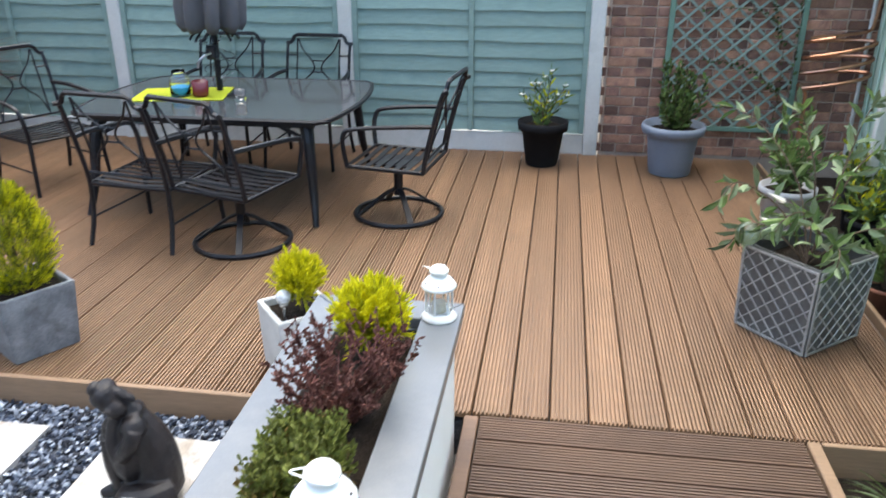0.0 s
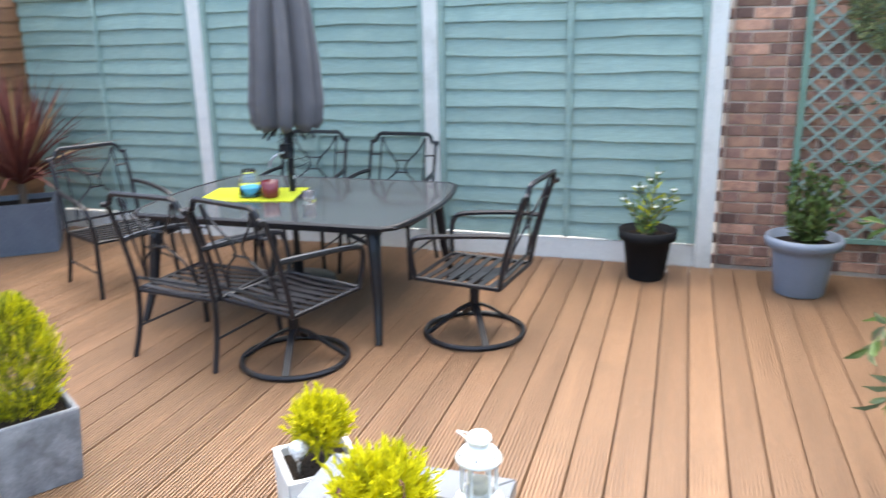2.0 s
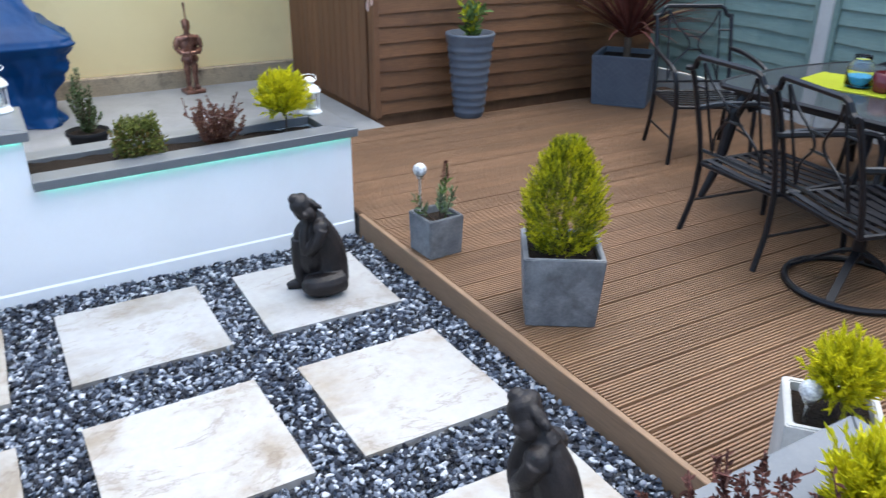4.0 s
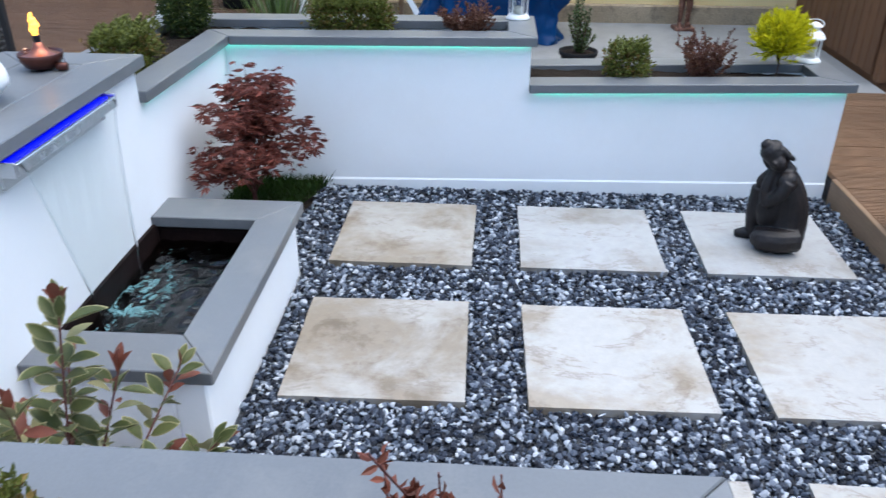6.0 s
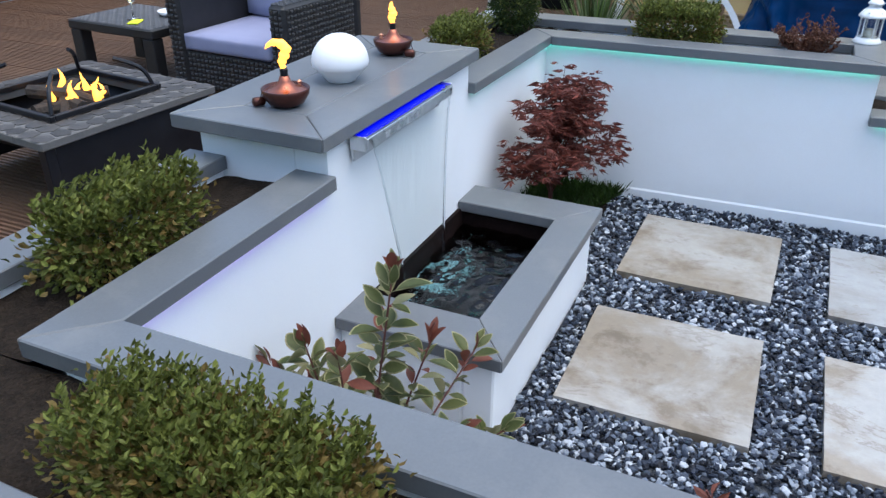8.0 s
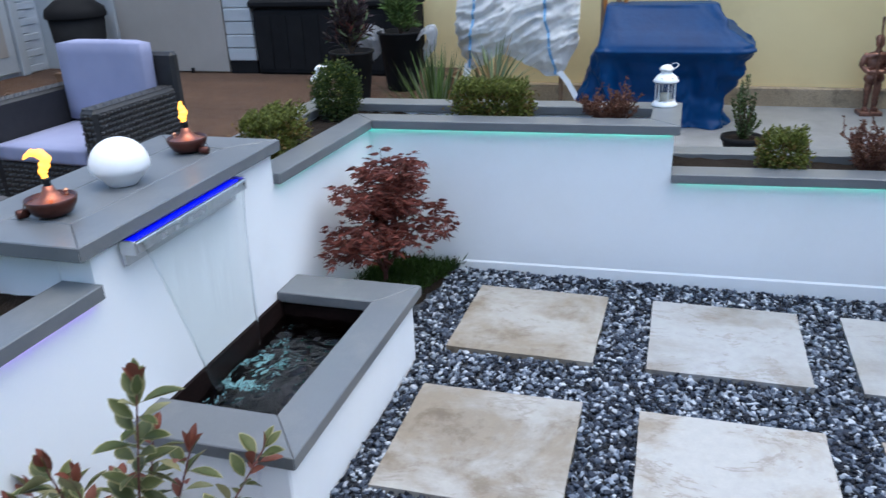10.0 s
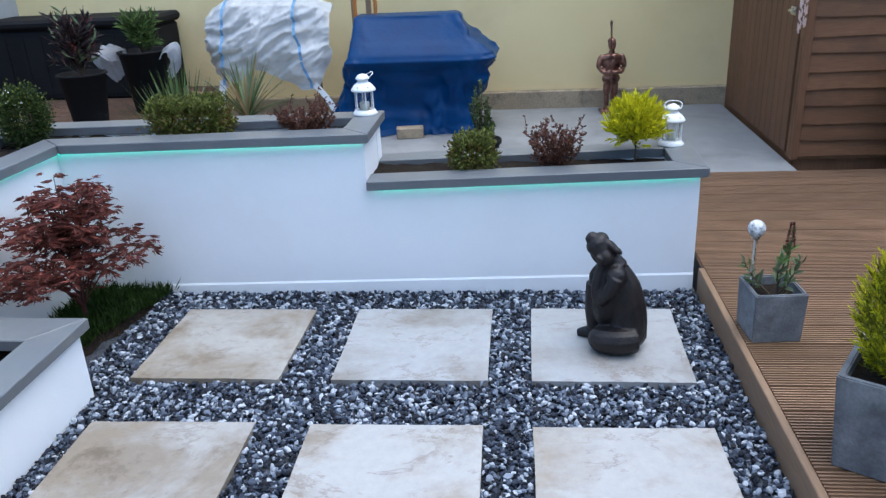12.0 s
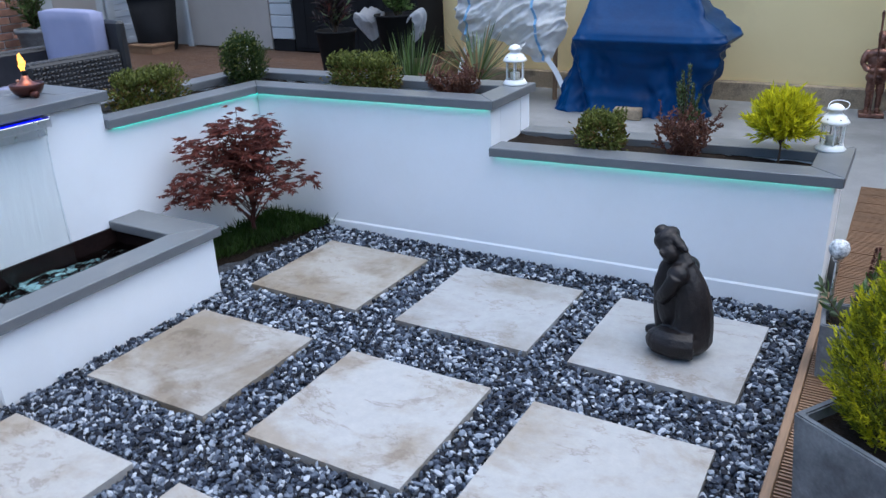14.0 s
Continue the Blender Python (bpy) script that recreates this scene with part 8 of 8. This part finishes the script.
for (a, b, c, d) in ((-0.47, 0.47, -0.47, -0.29), (-0.47, 0.47, 0.29, 0.47), (-0.47, -0.29, -0.289, 0.289), (0.29, 0.47, -0.289, 0.289)):
    rim = part("rim_slab", new_box(a, b, c, d, hz - 0.035, hz, bevel=0.004), GROUT, t)
    rg = random.Random(int((a + b) * 100 + c * 1000))
    nx, ny = max(2, round((b - a) / 0.085)), max(2, round((d - c) / 0.085))
    for i in range(nx):
        for j in range(ny):
            x, y = a + (b - a) * (i + 0.5) / nx, c + (d - c) * (j + 0.5) / ny
            bm = bmesh.new()
            k5 = rg.randint(5, 6)
            ang = rg.uniform(0, 1)
            lo = []
            for k in range(k5):
                r5 = 0.0455 * rg.uniform(0.92, 1.08)
                lo.append((x + r5 * math.cos(ang + k * 6.283 / k5) * (b - a) / nx / 0.085, y + r5 * math.sin(ang + k * 6.283 / k5) * (d - c) / ny / 0.085))
            plate(bm, lo, hz + 0.0005, hz + rg.uniform(0.0018, 0.003))
            part("tile", bm, STONE, rim)
for sx in (-1, 1):
    part("inner_rail", new_box(sx * 0.285 - 0.012, sx * 0.285 + 0.012, -0.297, 0.297, hz + 0.005, hz + 0.03, bevel=0.003), BLACK, t)
    part("inner_rail", new_box(-0.272, 0.272, sx * 0.285 - 0.012, sx * 0.285 + 0.012, hz + 0.005, hz + 0.03, bevel=0.003), BLACK, t)
    for sy in (-1, 1):
        part("leg", new_box(sx * 0.42 - 0.025, sx * 0.42 + 0.025, sy * 0.42 - 0.025, sy * 0.42 + 0.025, 0, hz - 0.036, bevel=0.004), BLACK, t)
        part("corner_post", tube(bmesh.new(), smooth_path([(sx * 0.27, sy * 0.27, hz + 0.03), (sx * 0.24, sy * 0.24, hz + 0.11), (sx * 0.16, sy * 0.16, hz + 0.16)], 3), 0.010, 6), BLACK, t)
part("bowl", lathe(bmesh.new(), [(0.40, hz - 0.036), (0.36, hz - 0.12), (0.20, hz - 0.20), (0, hz - 0.21)], 24), BLACK, t, smooth=True)
part("side_panel", new_box(-0.44, 0.44, -0.44, -0.425, 0.05, hz - 0.036), BLACK, t)
part("side_panel", new_box(-0.44, 0.44, 0.425, 0.44, 0.05, hz - 0.036), BLACK, t)
CHAR = stuff_mat("charred_log", (0.012, 0.010, 0.009), (0.05, 0.035, 0.025), 0.9, broad=14, fine=80, grain=0.4, bump=0.8, depth=0.008)
for i in range(5):
    a = i * 1.3
    c, s = math.cos(a), math.sin(a)
    part("log", tube(bmesh.new(), [(-0.20 * c + 0.04 * s, -0.20 * s, hz - 0.08), (0.0, 0.03 * c, hz - 0.04 + 0.012 * i), (0.18 * c, 0.18 * s, hz - 0.03 + 0.012 * i)], 0.032, 8), CHAR, t)
rg = random.Random(3)
for i in range(9):
    x, y, h = rg.uniform(-0.12, 0.12), rg.uniform(-0.12, 0.12), rg.uniform(0.06, 0.15)
    bm = lathe(bmesh.new(), [(0, 0), (0.016, 0.02), (0.020, 0.045), (0.012, h * 0.65), (0.005, h * 0.85), (0, h)], 8, (x, y, hz - 0.04))
    for w in bm.verts:
        u = (w.co.z - hz + 0.04) / h
        w.co.x += 0.02 * math.sin(u * 4 + i) * u
        w.co.y += 0.02 * math.cos(u * 5 + i * 2) * u
    part("flame", bm, FLAME, t, smooth=True)
t.scale = (0.83, 0.83, 0.84)

# ---- beyond the fence: trees and a neighbour's house ----
def tree(place, height, crown, seed, label):
    rng = np.random.default_rng(seed)
    t = thing("tree", label, "tree", place, group="trees beyond the fence")
    bm = bmesh.new()
    tube(bm, smooth_path([(0, 0, -0.3), (0.1, 0.05, height * 0.35), (0, 0.1, height * 0.7)], 4), [0.16 - 0.012 * i for i in range(9)], 8)
    pos, way = [], []
    for i in range(26):
        a = i * 2.399
        z = height * (0.35 + 0.6 * i / 26)
        r = crown * rng.uniform(0.5, 1.0) * math.sin(math.pi * min(0.95, 0.25 + 0.7 * i / 26))
        tip = Vector((r * math.cos(a), r * math.sin(a), z + rng.uniform(0, 0.5)))
        tube(bm, smooth_path([(0, 0, z * 0.7), (tip.x * 0.5, tip.y * 0.5, z * 0.95), tip], 3), 0.035, 5, taper=0.25)
        m = 150
        c = np.array(tip) + rng.normal(size=(m, 3)) * crown * (0.22, 0.22, 0.16)
        pos.append(c)
        way.append(rng.normal(size=(m, 3)) + (0, 0, -0.2))
    part("trunk", bm, BARK, t)
    foliage("crown", np.concatenate(pos), np.concatenate(way), 0.16, 0.10, L_TREE, t, seed=seed, plain=True)
    return t


L_TREE = leaf_mat("tree_leaf", (0.10, 0.14, 0.035), (0.24, 0.24, 0.075), vary=0.4, translucent=0.35)
for i, (x, y, h, c) in enumerate(((-7.5, 12.5, 4.6, 2.0), (-4.8, 11.5, 4.2, 1.7), (-2.8, 12.6, 3.8, 1.6), (-0.9, 11.8, 4.0, 1.5), (0.9, 13.5, 4.4, 1.8), (-10.5, 13, 5, 2.2))):
    tree((x, y, -0.12), h, c, 150 + i, "sunlit garden tree seen over the fence")
t = thing("neighbour_house", "red brick neighbouring house seen over the fence", "house", (1.2, 15.0, -0.12))
part("wall", new_box(-2.0, 6.0, 0.0, 5.0, 0.0, 5.0), BRICK, t)
bm = bmesh.new()
q = [bm.verts.new(c) for c in ((-2.3, -0.3, 5.0), (6.3, -0.3, 5.0), (6.3, 5.3, 5.0), (-2.3, 5.3, 5.0), (-2.3, 2.5, 7.2), (6.3, 2.5, 7.2))]
for f4 in ((0, 1, 5, 4), (2, 3, 4, 5), (0, 4, 3), (1, 2, 5), (0, 3, 2, 1)):
    bm.faces.new([q[i] for i in f4])
part("roof", bm, SLATEPOT, t)


# ---- floors laid in pieces ----
def deck_profile(width, height, ridges):
    """The end outline of a grooved board."""
    pts, step = [(-width / 2, -height), (-width / 2, -0.008)], width / ridges
    for i in range(ridges):
        a = -width / 2 + i * step
        pts += [(a + step * 0.20, -0.011), (a + step * 0.28, 0.0), (a + step * 0.72, 0.0), (a + step * 0.80, -0.011)]
    return pts + [(width / 2, -0.008), (width / 2, -height)]


def board_mesh(name, length, width, material, along="y", ridges=9):
    prof = deck_profile(width, 0.028, ridges)
    k = len(prof)
    v = [((x, s, z) if along == "y" else (s, x, z)) for s in (0.0, length) for x, z in prof]
    f = [(i, (i + 1) % k, k + (i + 1) % k, k + i) for i in range(k)] + [tuple(range(k - 1, -1, -1)), tuple(range(k, 2 * k))]
    me = bpy.data.meshes.new(name)
    me.from_pydata(v, [], f)
    me.update()
    bm = bmesh.new()
    bm.from_mesh(me)
    bmesh.ops.recalc_face_normals(bm, faces=bm.faces[:])
    bm.to_mesh(me)
    bm.free()
    me.materials.append(material)
    return me


PITCH = 0.1458
deck = structure("deck_dining", new_box(-4.96, 1.76, 2.86, 6.50, -0.118, DECK_Z - 0.06), BED, "raised dining deck of grooved oiled boards", "deck")
long_board = board_mesh("board", 6.50 - 2.845, 0.1395, DECK)
n = int((1.76 + 4.96) / PITCH)
for i in range(n):
    x = 0.107 + PITCH / 2 + (i - 34) * PITCH
    if -4.96 < x - 0.07 and x + 0.07 < 1.80:
        b = new("board", long_board)
        b.parent = deck
        b.location = (x, 2.845, DECK_Z + random.uniform(-0.0015, 0.0015))
structure("deck_fascia", new_box(-3.36, -0.61, 2.815, 2.842, -0.10, DECK_Z + 0.002, bevel=0.003), EDGE, "brown timber fascia along the deck's edge", "fascia")
structure("deck_side", new_box(1.772, 1.795, 2.85, 6.50, -0.10, DECK_Z - 0.02, bevel=0.003), EDGE, "brown timber side of the deck", "fascia")
# deck walk on the near side, boards across, just under the dining deck
low = structure("deck_walk", new_box(-0.02, 1.16, -3.0, 2.815, -0.118, DECK_Z - 0.05), BED, "deck walk of grooved boards beside the raised bed", "deck")
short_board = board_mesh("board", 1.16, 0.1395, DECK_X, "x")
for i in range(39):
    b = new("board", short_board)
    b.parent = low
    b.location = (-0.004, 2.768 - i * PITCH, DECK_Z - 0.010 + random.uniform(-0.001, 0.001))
structure("deck_walk_edge_west", new_box(-0.065, -0.010, -3.0, 2.838, -0.118, DECK_Z - 0.012, bevel=0.004), DECK_X, "dark timber edge of the deck walk", "edging")
structure("deck_walk_edge_east", new_box(1.165, 1.21, -3.0, 2.838, -0.118, DECK_Z - 0.002, bevel=0.004), EDGE, "timber edge of the deck walk", "edging")
structure("deck_fascia_east", new_box(1.215, 1.771, 2.822, 2.843, -0.118, DECK_Z - 0.004, bevel=0.003), EDGE, "timber edge of the dining deck above the soil", "fascia")
# south deck behind the planter
south = structure("deck_south", new_box(-6.88, -0.2, -6.95, -0.64, -0.117, SOUTH_Z - 0.04), BED, "brown deck behind the water feature", "deck")
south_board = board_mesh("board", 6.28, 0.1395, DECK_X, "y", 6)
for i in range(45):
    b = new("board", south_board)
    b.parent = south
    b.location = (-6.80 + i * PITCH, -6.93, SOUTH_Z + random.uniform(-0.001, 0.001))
structure("deck_fascia_south", new_box(-6.88, -3.83, -0.639, -0.622, 0.086, SOUTH_Z - 0.003, bevel=0.003), EDGE, "brown timber face of the upper deck", "fascia")

# slabs
def slab_thing(x, y, i):
    rng = random.Random(100 + i)
    bm = new_box(-0.30, 0.30, -0.30, 0.30, -0.034, 0.0)
    bmesh.ops.subdivide_edges(bm, edges=[e for e in bm.edges], cuts=5, use_grid_fill=True)
    for v in bm.verts:
        e = max(abs(v.co.x), abs(v.co.y))
        v.co.z += 0.002 * noise.noise((v.co.x * 7 + i * 5, v.co.y * 7, 0.3)) - (0.003 if e > 0.29 and v.co.z > -0.01 else 0)
        if e > 0.29:
            k = 0.0025 * noise.noise((v.co.x * 12 + i * 9, v.co.y * 12, 2.3))
            v.co.x += k
            v.co.y += k
    ob = put(bm, SLAB_BUFF if y < 1.0 and x < -1.5 else SLAB_GREY if x < -2.6 else SLAB, "paving_slab")
    ob.matrix_basis = pose(x, y, 0, 0, 0, rng.uniform(-0.8, 0.8))
    tagged(ob, "square buff-brown riven paving slab on slate chips" if y < 1.0 and x < -1.5 else "square cream-white riven paving slab with buff veins, on slate chips", "paving slab", "stepping slabs")


k = 0
for x in (-2.855, -1.967, -1.085):
    for y in (0.785, 1.587, 2.355):
        slab_thing(x, y, k)
        k += 1

# chips of slate between the slabs
rng = np.random.default_rng(7)
ico = bmesh.new()
bmesh.ops.create_icosphere(ico, subdivisions=1, radius=1.0)
iv = np.array([v.co[:] for v in ico.verts])
ifc = np.array([[v.index for v in f.verts] for f in ico.faces])
ico.free()
pts = []
while len(pts) < 28000:
    c = rng.uniform((-3.37, -0.12), (-0.60, 2.81), (20000, 2))
    ok = np.ones(len(c), bool)
    for x in (-2.855, -1.967, -1.085):
        for y in (0.785, 1.587, 2.355):
            ok &= ~((np.abs(c[:, 0] - x) < 0.303) & (np.abs(c[:, 1] - y) < 0.303))
    ok &= ~((c[:, 0] < -1.36) & (c[:, 0] > -2.50) & (c[:, 1] < 0.39))
    ok &= ~((c[:, 0] < -2.50) & (c[:, 1] < 0.30 - 0.25 * (c[:, 0] + 3.4) * 0.3) & (c[:, 0] < -2.56))
    pts.extend(c[ok].tolist())
pts = np.array(pts[:28000])
N = len(pts)
size = rng.uniform(0.0055, 0.0145, N)
dims = np.stack([size * rng.uniform(0.9, 1.5, N), size * rng.uniform(0.7, 1.1, N), size * rng.uniform(0.35, 0.75, N)], 1)
q = rng.normal(size=(N, 4)) * (1, 0.35, 0.35, 1)
q /= np.linalg.norm(q, axis=1, keepdims=True)
w_, x_, y_, z_ = q.T
R = np.stack([np.stack([1 - 2 * (y_ * y_ + z_ * z_), 2 * (x_ * y_ - z_ * w_), 2 * (x_ * z_ + y_ * w_)], -1),
              np.stack([2 * (x_ * y_ + z_ * w_), 1 - 2 * (x_ * x_ + z_ * z_), 2 * (y_ * z_ - x_ * w_)], -1),
              np.stack([2 * (x_ * z_ - y_ * w_), 2 * (y_ * z_ + x_ * w_), 1 - 2 * (x_ * x_ + y_ * y_)], -1)], 1)
shape = iv[None] * rng.uniform(0.75, 1.2, (N, len(iv), 1)) * dims[:, None]
vv = np.einsum("nij,nkj->nki", R, shape) + np.concatenate([pts, -0.030 + rng.uniform(0, 0.016, (N, 1))], 1)[:, None]
ff = ifc[None] + (np.arange(N) * len(iv))[:, None, None]
chips = raw("slate_chips", vv.reshape(-1, 3).tolist(), ff.reshape(-1, 3).tolist(), PEBBLE)
tagged(chips, "loose blue-grey and white slate chips between the slabs", "gravel", kind="stuff")

# bricks of the wall
wall = bpy.data.objects["wall_brick"]
bricks = []
for name, ln in (("stretcher", 0.215), ("header", 0.1025)):
    me = bpy.data.meshes.new(name)
    bm = new_box(-ln / 2, ln / 2, -0.012, 0.03, -0.0325, 0.0325, bevel=0.004)
    bm.to_mesh(me)
    bm.free()
    me.materials.append(BRICK if ln > 0.2 else BURNT)
    bricks.append(me)
rnd = random.Random(5)
z, row = DECK_Z + 0.035, 0
while z < 2.33:
    x = 0.585 if row % 2 else 0.585 - 0.16875
    k = 0
    while x < 2.74:
        ln = 0.1025 if k % 2 else 0.215
        if x < 0.584:
            x += 0.16875 - 0.1125 if ln > 0.2 else 0.0
            ln = 0.1025
        me = bricks[1] if ln < 0.2 else bricks[0]
        if x + ln < 2.74:
            b = new("brick", me)
            b.parent = wall
            b.matrix_basis = pose(x + ln / 2 + rnd.uniform(-0.002, 0.002), 6.583 + rnd.uniform(-0.004, 0.003), z + rnd.uniform(-0.002, 0.002), rnd.uniform(-0.8, 0.8), rnd.uniform(-0.8, 0.8), rnd.uniform(-0.8, 0.8))
        x += ln + 0.01
        k += 1
    z += 0.075
    row += 1

# boards of the east fence
wall = bpy.data.objects["fence_east"]
me = bpy.data.meshes.new("board")
bm = new_box(-0.012, 0.0, -0.068, 0.068, 0.0, 2.02, bevel=0.003)
bm.to_mesh(me)
bm.free()
me.materials.append(PALE)
for i in range(29):
    b = new("board", me)
    b.parent = wall
    b.matrix_basis = pose(0.028 if i % 2 else 0.012, -0.10 - i * 0.125, 0.12, 0, 0, random.uniform(-0.6, 0.6))

# cladding of the shed
core = bpy.data.objects["shed_core"]


def clad_mesh(name, length, seed):
    """A rough-sawn lap board with a wavy lower edge."""
    rg = random.Random(seed)
    n, am, fr, ph = 26, rg.uniform(0.003, 0.008), rg.uniform(2.5, 5.5), rg.uniform(0, 6)
    knot, kd = rg.uniform(0, length), rg.uniform(-0.012, 0.010)
    bm = bmesh.new()
    rings = []
    for i in range(n + 1):
        y = length * i / n
        dz = am * math.sin(y * fr + ph) + 0.003 * math.sin(y * fr * 3.1 + ph) + rg.uniform(-0.0015, 0.0015) + kd * math.exp(-((y - knot) / 0.14) ** 2)
        rings.append([bm.verts.new(c) for c in ((0.004, y, dz), (0.026, y, dz), (0.010, y, 0.130), (0.0, y, 0.130))])
    for a, b in zip(rings, rings[1:]):
        for j in range(4):
            bm.faces.new((a[j], b[j], b[(j + 1) % 4], a[(j + 1) % 4]))
    bm.faces.new(rings[0]), bm.faces.new(rings[-1][::-1])
    bmesh.ops.recalc_face_normals(bm, faces=bm.faces[:])
    me = bpy.data.meshes.new(name)
    bm.to_mesh(me)
    bm.free()
    me.materials.append(SHED)
    return me


z, row = 0.118, 0
while z < 2.4:
    b = new("board", clad_mesh("board", 2.79, 300 + row))
    b.parent = core
    b.matrix_basis = pose(SX - 0.028, SY + 0.05, z, 0, 0, random.uniform(-0.1, 0.1))
    z += 0.108
    row += 1
